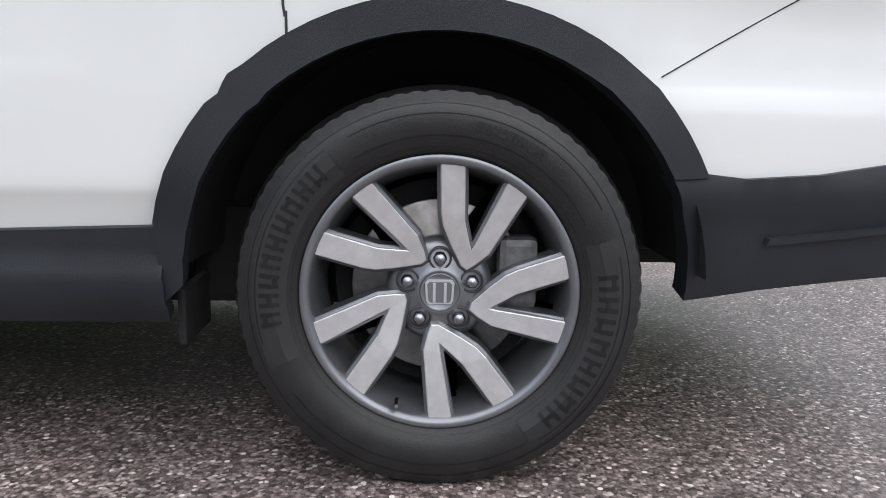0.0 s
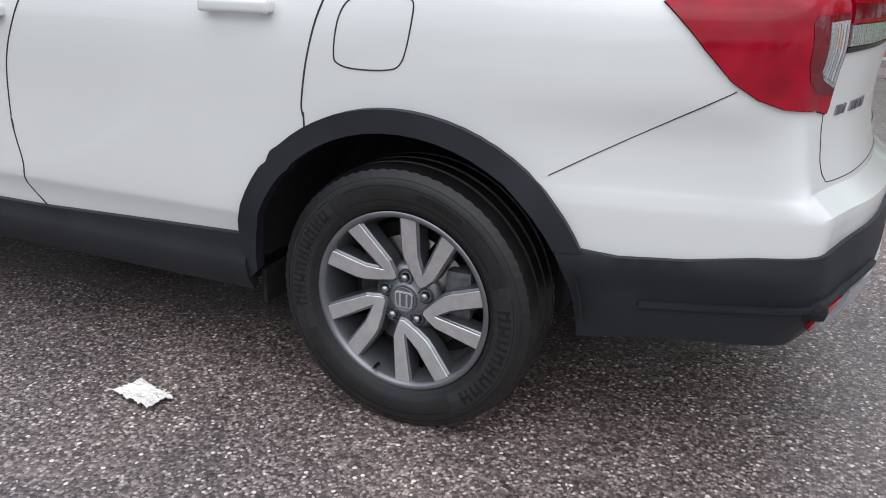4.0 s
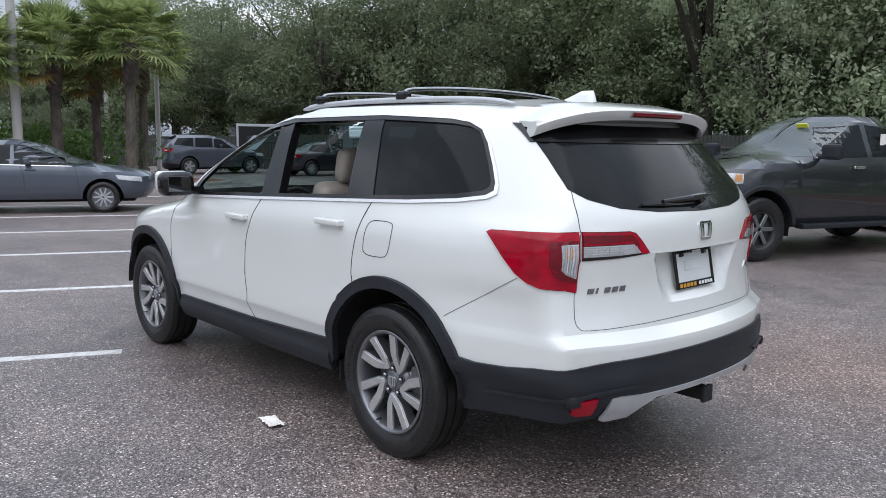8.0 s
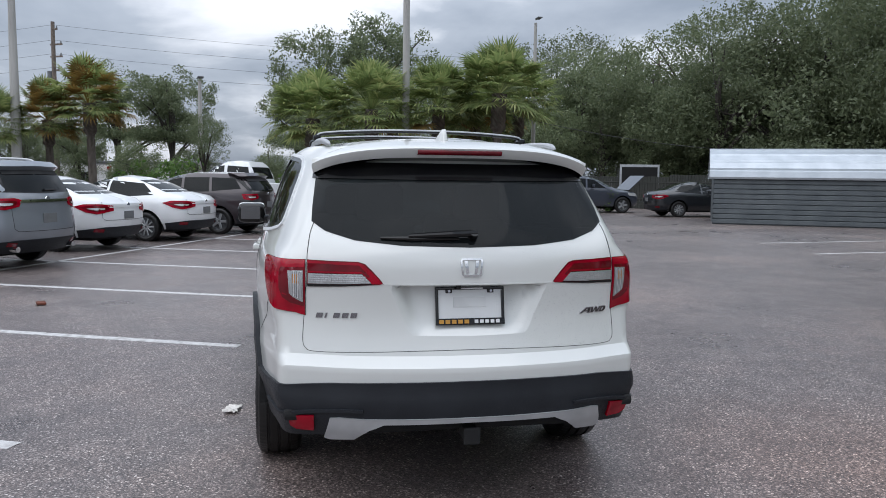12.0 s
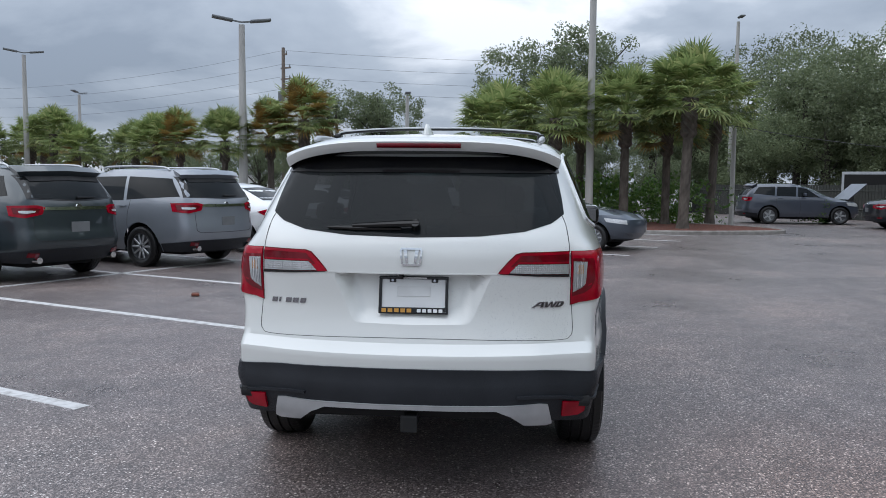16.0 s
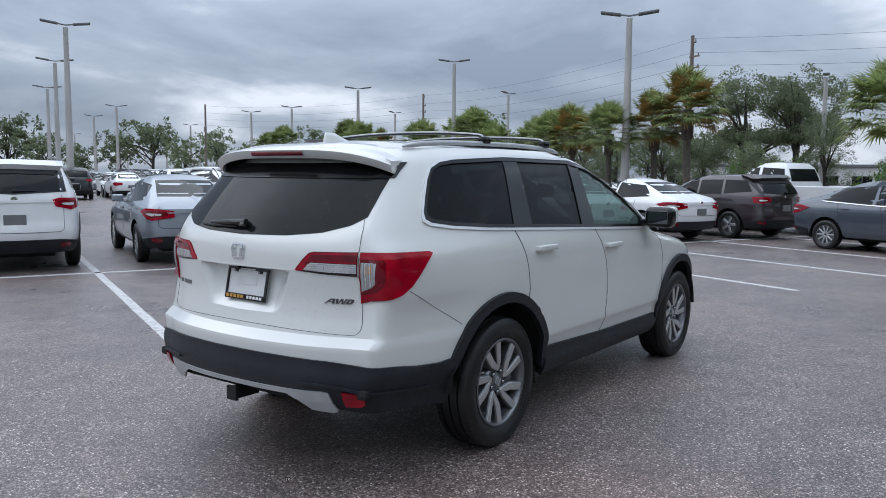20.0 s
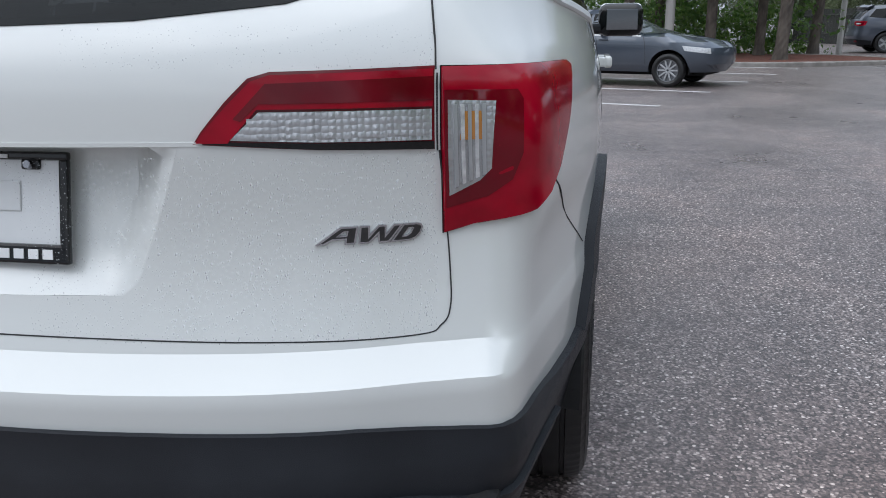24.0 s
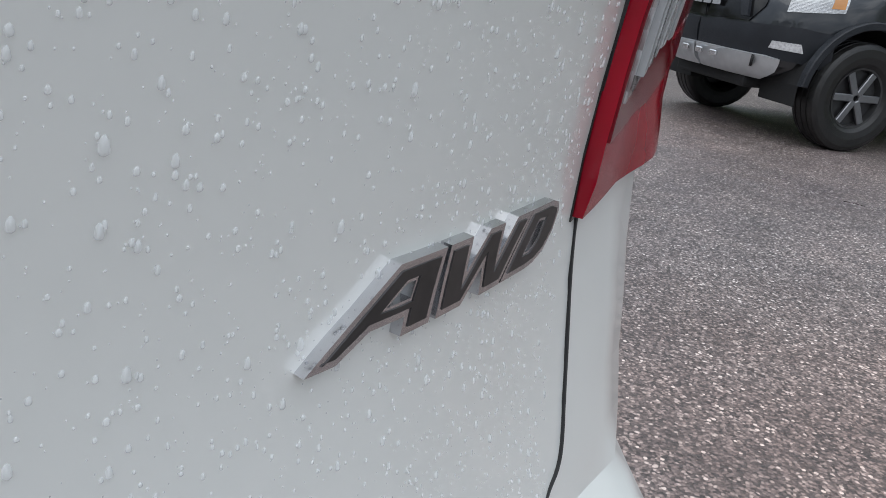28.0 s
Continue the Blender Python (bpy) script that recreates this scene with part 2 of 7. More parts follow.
M_GLOSSBLACK = surf("gloss_black_trim", (0.006, 0.006, 0.007), (0.009, 0.009, 0.009), 0.12, scale=10, coat=0.1, spec=0.35)
M_RED = surf("red_lamp_lens", (0.37, 0.0015, 0.017), (0.22, 0.001, 0.010), 0.09, scale=9, coat=0.1, rough2=0.12, spec=0.25)
M_REDDARK = surf("dark_red_lamp_lens", (0.16, 0.001, 0.009), (0.10, 0.001, 0.005), 0.09, scale=9, coat=0.25, rough2=0.1, spec=0.35)
M_CLEAR = surf("clear_lamp_optic", (0.74, 0.75, 0.76), (0.50, 0.50, 0.51), 0.14, metal=0.35, scale=60, fine=160, bump=0.25, coat=1.0)


def prism_lens():
    """Clear lamp lens over a silvered reflector with small prism domes."""
    m = surf("prismatic_lamp_optic", (0.50, 0.51, 0.52), (0.36, 0.365, 0.37), 0.12, metal=0.45, scale=9, coat=1.0)
    nt = m.node_tree
    t = nt.nodes.new("ShaderNodeTexCoord")
    v = nt.nodes.new("ShaderNodeTexVoronoi")
    v.inputs["Scale"].default_value, v.inputs["Randomness"].default_value = 105.0, 0.25
    nt.links.new(t.outputs["Object"], v.inputs["Vector"])
    b = nt.nodes.new("ShaderNodeBump")
    b.invert = True
    b.inputs["Strength"].default_value, b.inputs["Distance"].default_value = 0.5, 0.005
    nt.links.new(v.outputs["Distance"], b.inputs["Height"])
    nt.links.new(b.outputs[0], nt.nodes["Principled BSDF"].inputs["Normal"])
    return m


M_PRISM = prism_lens()
M_TRIM = surf("polished_window_trim", (0.74, 0.75, 0.76), (0.70, 0.71, 0.72), 0.42, metal=0.5, scale=30)
M_AMBER = surf("amber_bulb", (0.55, 0.24, 0.06), (0.45, 0.2, 0.06), 0.2, metal=0.3, coat=1.0)
M_PRIVACY = glassy("privacy_glass", (0.14, 0.15, 0.155), 0.80, spec=0.16)
M_CLEARGLASS = glassy("green_tinted_glass", (0.55, 0.70, 0.66), 0.22)
M_HAZEGLASS = glassy("rain_hazed_green_glass", (0.55, 0.70, 0.66), 0.55, rough=0.15)
M_HAZEGLASS.node_tree.nodes["Principled BSDF"].inputs["Base Color"].default_value = (0.12, 0.175, 0.165, 1)
M_DARKGLASS = glassy("parked_car_glass", (0.2, 0.22, 0.22), 0.85, spec=0.2)
# pale base colour paints in the sky reflected by near windscreens
PALE_SCREEN = glassy("sky_reflection_windscreen", (0.5, 0.6, 0.58), 0.75, rough=0.12, spec=1.0)
PALE_SCREEN.node_tree.nodes["Principled BSDF"].inputs["Base Color"].default_value = (0.085, 0.10, 0.10, 1)
M_BEIGE = surf("beige_leather", (0.42, 0.37, 0.32), (0.36, 0.32, 0.28), 0.5, scale=8, fine=350, bump=0.15)
M_DASH = surf("dark_interior_plastic", (0.02, 0.02, 0.021), (0.03, 0.03, 0.03), 0.6, scale=9)
M_LINE = surf("worn_white_road_paint", (0.56, 0.555, 0.55), (0.30, 0.285, 0.28), 0.6, scale=14, fine=120, bump=0.5, spread=(0.45, 0.75))
M_PAPER = surf("crumpled_paper", (0.80, 0.77, 0.73), (0.68, 0.65, 0.61), 0.8, scale=25, fine=90, bump=0.4)


# ---------- small mesh helpers ----------
def part(name, bm, material, parent=None, label="", smooth=False, m=None):
    me = bpy.data.meshes.new(name)
    bm.to_mesh(me)
    bm.free()
    return link(name, me, material, parent, label, smooth, m)


def link(name, me, material, parent=None, label="", smooth=False, m=None):
    if smooth:
        me.polygons.foreach_set("use_smooth", [True] * len(me.polygons))
    if material is not None:
        me.materials.append(material)
    ob = new(name, me)
    if m is not None:
        ob.matrix_basis = m
    if parent is not None:
        ob.parent = parent
    return tagged(ob, label)


def mesh_from(verts, faces):
    me = bpy.data.meshes.new("m")
    me.from_pydata([tuple(map(float, v)) for v in verts], [], [tuple(map(int, f)) for f in faces])
    me.update()
    return me


def rbox(cx, cy, cz, sx, sy, sz, bevel=0.01, seg=2):
    """A box with rounded edges, centred, sizes full."""
    bm = bmesh.new()
    bmesh.ops.create_cube(bm, size=1, matrix=Matrix.LocRotScale((cx, cy, cz), None, (sx, sy, sz)))
    if bevel:
        bmesh.ops.bevel(bm, geom=bm.edges[:], offset=min(bevel, 0.45 * min(sx, sy, sz)), segments=seg, profile=0.6, affect="EDGES")
    return bm


def cyl(r1, r2, depth, n=24, m=None, cap=True):
    bm = bmesh.new()
    bmesh.ops.create_cone(bm, cap_ends=cap, segments=n, radius1=r1, radius2=r2, depth=depth, matrix=m or Matrix())
    return bm


def lathe(profile, n, axis="y", radius_of=None):
    """Turns (axial, radius) points round an axis; radius_of(i, k, r) may vary the radius along the turn."""
    vs, fs = [], []
    p = len(profile)
    for k in range(n):
        a = 2 * math.pi * k / n
        for i, (ax, r) in enumerate(profile):
            if radius_of:
                r = radius_of(i, k, r)
            if axis == "y":
                vs.append((r * math.cos(a), ax, r * math.sin(a)))
            else:
                vs.append((r * math.cos(a), r * math.sin(a), ax))
    for k in range(n):
        k2 = (k + 1) % n
        for i in range(p - 1):
            fs.append((k * p + i, k * p + i + 1, k2 * p + i + 1, k2 * p + i))
    return mesh_from(vs, fs)


def tube(points, radii, n=8):
    """A tapered tube along points."""
    vs, fs = [], []
    pts = [Vector(p) for p in points]
    for i, p in enumerate(pts):
        d = (pts[min(i + 1, len(pts) - 1)] - pts[max(i - 1, 0)]).normalized()
        u = d.orthogonal().normalized()
        if abs(d.z) < 0.9:
            u = d.cross(Vector((0, 0, 1))).normalized()
        w = d.cross(u)
        r = radii[i] if hasattr(radii, "__len__") else radii
        for k in range(n):
            a = 2 * math.pi * k / n
            vs.append(p + r * (math.cos(a) * u + math.sin(a) * w))
    for i in range(len(pts) - 1):
        for k in range(n):
            fs.append((i * n + k, i * n + (k + 1) % n, (i + 1) * n + (k + 1) % n, (i + 1) * n + k))
    fs.append(tuple(range(n))[::-1])
    fs.append(tuple(range((len(pts) - 1) * n, len(pts) * n)))
    return mesh_from(vs, fs)


def catmull(P, n, closed=False):
    """n points a segment along a smooth curve through P."""
    P = np.asarray(P, float)
    if closed:
        P = np.vstack([P[-1], P, P[:2]])
    else:
        P = np.vstack([2 * P[0] - P[1], P, 2 * P[-1] - P[-2]])
    t = np.linspace(0, 1, n, endpoint=False)[:, None]
    out = []
    for i in range(1, len(P) - 2):
        a, b, c, d = P[i - 1], P[i], P[i + 1], P[i + 2]
        out.append(0.5 * (2 * b + (c - a) * t + (2 * a - 5 * b + 4 * c - d) * t**2 + (3 * b - a - 3 * c + d) * t**3))
    if not closed:
        out.append(P[-2][None])
    return np.vstack(out)


def inside(poly, pts):
    """Which pts lie in a polygon."""
    poly, pts = np.asarray(poly), np.asarray(pts)
    x, y = pts[:, 0], pts[:, 1]
    hit = np.zeros(len(pts), bool)
    for (x1, y1), (x2, y2) in zip(poly, np.roll(poly, -1, axis=0)):
        cross = (y1 > y) != (y2 > y)
        with np.errstate(divide="ignore", invalid="ignore"):
            hit ^= cross & (x < (x2 - x1) * (y - y1) / (y2 - y1) + x1)
    return hit


def densify(poly, step, closed=True):
    poly = np.asarray(poly, float)
    out = []
    last = len(poly) if closed else len(poly) - 1
    for i in range(last):
        a, b = poly[i], poly[(i + 1) % len(poly)]
        n = max(1, int(math.ceil(np.hypot(*(b - a)) / step)))
        out += [a + (b - a) * k / n for k in range(n)]
    if not closed:
        out.append(poly[-1])
    return np.array(out)


def inset(poly, d):
    """The polygon moved inwards by d (for d > 0)."""
    P = np.asarray(poly, float)
    a, b = np.roll(P, 1, axis=0), np.roll(P, -1, axis=0)
    e1, e2 = P - a, b - P
    n1 = np.stack([-e1[:, 1], e1[:, 0]], 1) / np.maximum(np.hypot(*e1.T), 1e-9)[:, None]
    n2 = np.stack([-e2[:, 1], e2[:, 0]], 1) / np.maximum(np.hypot(*e2.T), 1e-9)[:, None]
    n = n1 + n2
    n /= np.maximum((n * n).sum(1), 0.5)[:, None] / 2
    area = 0.5 * np.sum(P[:, 0] * b[:, 1] - b[:, 0] * P[:, 1])
    return P + n * d * (1 if area > 0 else -1)


# ---------- car shells ----------
def pchip(tab):
    """A smooth curve without overshoot through (z, value) pairs."""
    zs, vs = np.array(tab, float).T
    h, d = np.diff(zs), np.diff(vs) / np.diff(zs)
    m = np.zeros(len(zs))
    m[0], m[-1] = d[0], d[-1]
    for i in range(1, len(zs) - 1):
        if d[i - 1] * d[i] > 0:
            w1, w2 = 2 * h[i] + h[i - 1], h[i] + 2 * h[i - 1]
            m[i] = (w1 + w2) / (w1 / d[i - 1] + w2 / d[i])

    def f(z):
        z = np.clip(z, zs[0], zs[-1])
        i = np.clip(np.searchsorted(zs, z) - 1, 0, len(h) - 1)
        t = (z - zs[i]) / h[i]
        return (2 * t**3 - 3 * t**2 + 1) * vs[i] + (t**3 - 2 * t**2 + t) * h[i] * m[i] + (-2 * t**3 + 3 * t**2) * vs[i + 1] + (t**3 - t**2) * h[i] * m[i + 1]

    return f


class Shell:
    """A car's outer skin: level rings from the rear centre round the side to the front centre. a is the way along a ring, z the height."""

    def __init__(self, rear, front, width, crown=1.0, taper=0.078, droop=(-0.5, 0.02), flare=0.0, corner=0.0, top_from=1.2, levels=90, da=0.02):
        self.xr, self.xf, self.w = pchip(rear), pchip(front), pchip(width)
        self.z0, self.z1, self.da = width[0][0], width[-1][0], da
        self.droop, self.top_from = droop, top_from
        self.zs = np.linspace(self.z0, self.z1, levels)
        rings = []
        for z in self.zs:
            xr, xf, w = float(self.xr(z)), float(self.xf(z)), float(self.w(z))
            k = w / 0.965
            turn = corner * min(1.0, max(0.0, (1.30 - z) / 0.10))
            wide = corner * min(1.0, max(0.0, (1.21 - z) / 0.06)) * min(1.0, max(0.0, (z - 0.86) / 0.08))
            pts = [(xr - crown * k * ((0.2 + 0.014 * turn) * y * y + 0.1 * (1 - turn) * y**4 + 0.214 * turn * y**6), y * k) for y in (-0.2, 0.0, 0.2, 0.4, 0.56, 0.69, 0.755)]
            e = 0.75 * flare * min(1.0, max(0.0, (0.97 - z) / 0.12))
            pts[-1] = (pts[-1][0] + 0.014 * e, pts[-1][1] + 0.006 * e)
            pts.append((xr - 0.215 + 0.030 * e, (0.812 + 0.022 * e + 0.026 * wide) * k))
            f = min(1.0, max(0.0, (z - self.top_from + 0.10) / 0.08))
            xs = np.linspace(xr - 0.38, xf + 0.62 - 0.24 * f, 9)
            back = np.maximum(0, xs + 1.08 - xr) / 0.594
            nose = np.maximum(0, (xf + 1.5 - xs)) / 1.4
            ys = w * (1 - (taper - 0.016 * wide) * back**1.6 - 0.075 * (1 - 0.75 * f) * nose**2)
            pts += list(zip(xs, ys))
            pts += [(xf + 0.28 - 0.04 * f, (0.80 + 0.075 * f) * k), (xf + 0.11, (0.62 + 0.06 * f) * k), (xf + 0.03, 0.34 * k), (xf, 0.0), (xf + 0.03, -0.34 * k)]
            c = catmull(pts, 14)
            first = 14
            last = len(c) - 15
            rings.append(c[first : last + 1])
        self.len = np.array([np.hypot(*np.diff(r, axis=0).T).sum() for r in rings])
        n = int(self.len.max() / da) + 3
        grid = []
        for r in rings:
            s = np.r_[0, np.cumsum(np.hypot(*np.diff(r, axis=0).T))]
            a = np.arange(n) * da
            grid.append(np.stack([np.interp(a, s, r[:, 0]), np.interp(a, s, r[:, 1])], -1))
        self.g = np.array(grid)

    def at(self, a, z):
        a, z = np.asarray(a, float), np.asarray(z, float)
        fa = np.clip(np.abs(a) / self.da, 0, self.g.shape[1] - 1.001)
        fz = np.clip((z - self.z0) / (self.z1 - self.z0) * (len(self.zs) - 1), 0, len(self.zs) - 1.001)
        i, j = fa.astype(int), fz.astype(int)
        u, v = (fa - i)[..., None], (fz - j)[..., None]
        p = (1 - v) * ((1 - u) * self.g[j, i] + u * self.g[j, i + 1]) + v * ((1 - u) * self.g[j + 1, i] + u * self.g[j + 1, i + 1])
        x, y = p[..., 0], p[..., 1] * np.sign(np.where(a == 0, 1, a))
        x0, c = self.droop
        drop = c * np.maximum(0, x - x0) ** 2 * np.clip((z - self.top_from) / (self.z1 - self.top_from), 0, 1)
        return np.stack([x, y, z - drop], -1)

    def normal(self, a, z):
        e = 0.012
        n = np.cross(self.at(np.add(a, e), z) - self.at(np.subtract(a, e), z), self.at(a, np.add(z, e)) - self.at(a, np.subtract(z, e)))
        return n / np.maximum(np.linalg.norm(n, axis=-1, keepdims=True), 1e-9)

    def point(self, a, z, off=0.0):
        p = self.at(a, z)
        return p + self.normal(a, z) * (np.asarray(off)[..., None] if np.ndim(off) else off)

    def ax(self, x, z):
        """Way along the ring at height z to the place x on the side."""
        a = np.arange(self.g.shape[1]) * self.da
        p = self.at(a, np.full(len(a), float(z)))
        return float(np.interp(-x, -p[:, 0], a))

    def ay(self, y, z):
        """Way along the ring at height z to the place y on the rear face."""
        a = np.arange(0, 1.0, self.da)
        p = self.at(a, np.full(len(a), float(z)))
        return float(np.interp(y, p[:, 1], a))

    def end(self, z):
        return float(np.interp(z, self.zs, self.len))

    def side(self, pts, smooth=0):
        """(x, z) pairs on the side as (a, z)."""
        q = catmull(pts, smooth, True) if smooth else densify(pts, 0.05)
        return np.array([(self.ax(x, z), z) for x, z in q])

    def back(self, pts, smooth=0):
        q = catmull(pts, smooth, True) if smooth else densify(pts, 0.05)
        return np.array([(math.copysign(self.ay(abs(y), z), y), z) for y, z in q])

    def whole(self, pts):
        """An open half outline on the rear face, from the centre and back to it, made whole by its mirror image."""
        h = np.array([(self.ay(abs(y), z), z) for y, z in densify(pts, 0.05, False)])
        m = (h * (-1, 1))[::-1]
        return np.vstack([h, m[1:-1]])

    def mesh(self, outline, off=0.003, thick=0.006, cell=0.04, holes=(), mirror=1, both=False, rows=()):
        """A piece of skin inside an outline of (a, z), with a rim that goes down by thick."""
        outline = np.asarray(outline, float).copy()
        if np.sum(outline[:, 0] * np.roll(outline[:, 1], -1) - np.roll(outline[:, 0], -1) * outline[:, 1]) < 0:
            outline = outline[::-1]
        loops = [densify(outline, cell)] + [densify(h, cell) for h in holes]
        pts, edges = [], []
        for lp in loops:
            n0 = len(pts)
            pts += [tuple(p) for p in lp]
            edges += [(n0 + i, n0 + (i + 1) % len(lp)) for i in range(len(lp))]
        lo, hi = outline.min(0), outline.max(0)
        gx, gz = np.meshgrid(np.arange(lo[0] + cell * 0.5, hi[0], cell), np.arange(lo[1] + cell * 0.5, hi[1], cell))
        gp = np.stack([gx.ravel(), gz.ravel()], 1)
        for z in rows:
            gp = gp[np.abs(gp[:, 1] - z) > 0.006]
        for z in rows:
            ar = np.arange(lo[0] + cell * 0.3, hi[0], cell * 0.7)
            gp = np.vstack([gp, np.stack([ar, np.full(len(ar), z)], 1)])
        keep = inside(outline, gp)
        for h in holes:
            keep &= ~inside(h, gp)
        gp = gp[keep]
        rim = np.array(pts)
        if len(gp):
            near = np.array([np.min(np.abs(rim - q).sum(1)) for q in gp])
            gp = gp[near > 0.35 * cell]
        vs2, _, tris, _, _, _ = delaunay_2d_cdt([Vector(p) for p in [*pts, *map(tuple, gp)]], edges, [], 0, 1e-6)
        v = np.array([tuple(p) for p in vs2])
        tris = np.array([t for t in tris if len(t) == 3])
        cen = v[tris].mean(1)
        ok = inside(outline, cen)
        for h in holes:
            ok &= ~inside(h, cen)
        tris = tris[ok]
        o = off(v[:, 0], v[:, 1]) if callable(off) else np.full(len(v), off)
        top = self.point(v[:, 0], v[:, 1], o)
        faces = [tuple(t) for t in tris]
        verts = list(top)
        if thick:
            count = {}
            for t in faces:
                for i in range(3):
                    e = (t[i], t[(i + 1) % 3])
                    count[e] = count.get(e, 0) + 1
            border = [e for e in count if (e[1], e[0]) not in count]
            low = self.point(v[:, 0], v[:, 1], o - thick)
            idx = {}
            for e in border:
                for q in e:
                    if q not in idx:
                        idx[q] = len(verts)
                        verts.append(low[q])
            faces += [(e[1], e[0], idx[e[0]], idx[e[1]]) for e in border]
        verts = np.array(verts)
        used = np.unique([i for f in faces for i in f])
        new_at = np.full(len(verts), -1)
        new_at[used] = np.arange(len(used))
        verts, faces = verts[used], [tuple(int(new_at[i]) for i in f) for f in faces]
        if mirror < 0:
            verts = verts * (1, -1, 1)
            faces = [f[::-1] for f in faces]
        if both:
            n = len(verts)
            faces = faces + [tuple(i + n for i in f[::-1]) for f in faces]
            verts = np.vstack([verts, verts * (1, -1, 1)])
            bm = bmesh.new()
            bm.from_mesh(mesh_from(verts, faces))
            bmesh.ops.remove_doubles(bm, verts=[v for v in bm.verts if abs(v.co.y) < 2e-4], dist=5e-4)
            me = bpy.data.meshes.new("skin")
            bm.to_mesh(me)
            bm.free()
            return me
        return mesh_from(verts, faces)

    def patch(self, name, outline, material, parent, label="", **kw):
        me = self.mesh(outline, **kw)
        ob = link(name, me, material, parent, label, smooth=True)
        me.set_sharp_from_angle(angle=radians(34))
        return ob

    def line(self, pts, width, closed=False):
        """Outline of a ribbon of that width along (a, z) points."""
        P = densify(pts, 0.04, False)
        t = np.gradient(P, axis=0)
        n = np.stack([-t[:, 1], t[:, 0]], 1) / np.maximum(np.hypot(*t.T), 1e-9)[:, None] * width / 2
        return np.vstack([P + n, (P - n)[::-1]])


def sided(fn):
    for s in (1, -1):
        fn(s)


# ---------- wheels ----------
WHEEL_R = 0.372


def tyre_mesh(r=WHEEL_R, half=0.118, rim=0.245, n=216, notches=True):
    sh = r - 0.024
    prof = [(-half * 0.70, rim - 0.012), (-half * 0.80, rim + 0.004), (-half * 0.93, rim + 0.03), (-half, 0.5 * (rim + sh)), (-half * 0.985, sh - 0.022), (-half * 0.93, sh - 0.006),
            (-half * 0.90, sh), (-half * 0.84, r - 0.010), (-half * 0.72, r - 0.004), (-half * 0.52, r), (-half * 0.50, r - 0.009), (-half * 0.42, r - 0.009), (-half * 0.40, r), (-half * 0.06, r), (-half * 0.04, r - 0.009)]
    prof = prof + [(-a, q) for a, q in prof[::-1]]
    p = len(prof)

    def cut(i, k, q):
        j = min(i, p - 1 - i)
        return q - 0.0028 if notches and 6 <= j <= 8 and k % 3 == 0 else q

    return lathe(prof, n, "y", cut)


def prism(outline, y_front, y_back, bevel=0.0025, holes=()):
    """Extrudes an (x, z) outline between two y planes; y_front is the outer one (the smaller)."""
    bm = bmesh.new()
    P = np.asarray(outline)
    area = np.sum(P[:, 0] * np.roll(P[:, 1], -1) - np.roll(P[:, 0], -1) * P[:, 1])
    if area < 0:
        P = P[::-1]
    f = [bm.verts.new((x, y_front(x, z) if callable(y_front) else y_front, z)) for x, z in inset(P, bevel)]
    s = [bm.verts.new((x, (y_front(x, z) if callable(y_front) else y_front) + bevel, z)) for x, z in P]
    b = [bm.verts.new((x, y_back, z)) for x, z in P]
    bm.faces.new(f)
    n = len(P)
    for i in range(n):
        j = (i + 1) % n
        bm.faces.new((f[j], f[i], s[i], s[j]))
        bm.faces.new((s[j], s[i], b[i], b[j]))
    bm.faces.new(b[::-1])
    bm.normal_update()
    bmesh.ops.triangulate(bm, faces=[q for q in bm.faces if len(q.verts) > 4])
    bmesh.ops.recalc_face_normals(bm, faces=bm.faces[:])
    return bm


# a forked spoke seen from outside, x out along its middle
TWIN_SPOKE = [(0.2356, 0.0864), (0.2486, 0.044), (0.139, 0.0032), (0.0933, -0.026), (0.1062, -0.0285), (0.2458, -0.0441), (0.2349, -0.0869), (0.0969, -0.0588), (0.0703, -0.0432), (0.0552, -0.0315), (0.0588, -0.0192), (0.0919, 0.0145), (0.1186, 0.038), (0.1396, 0.0494)]


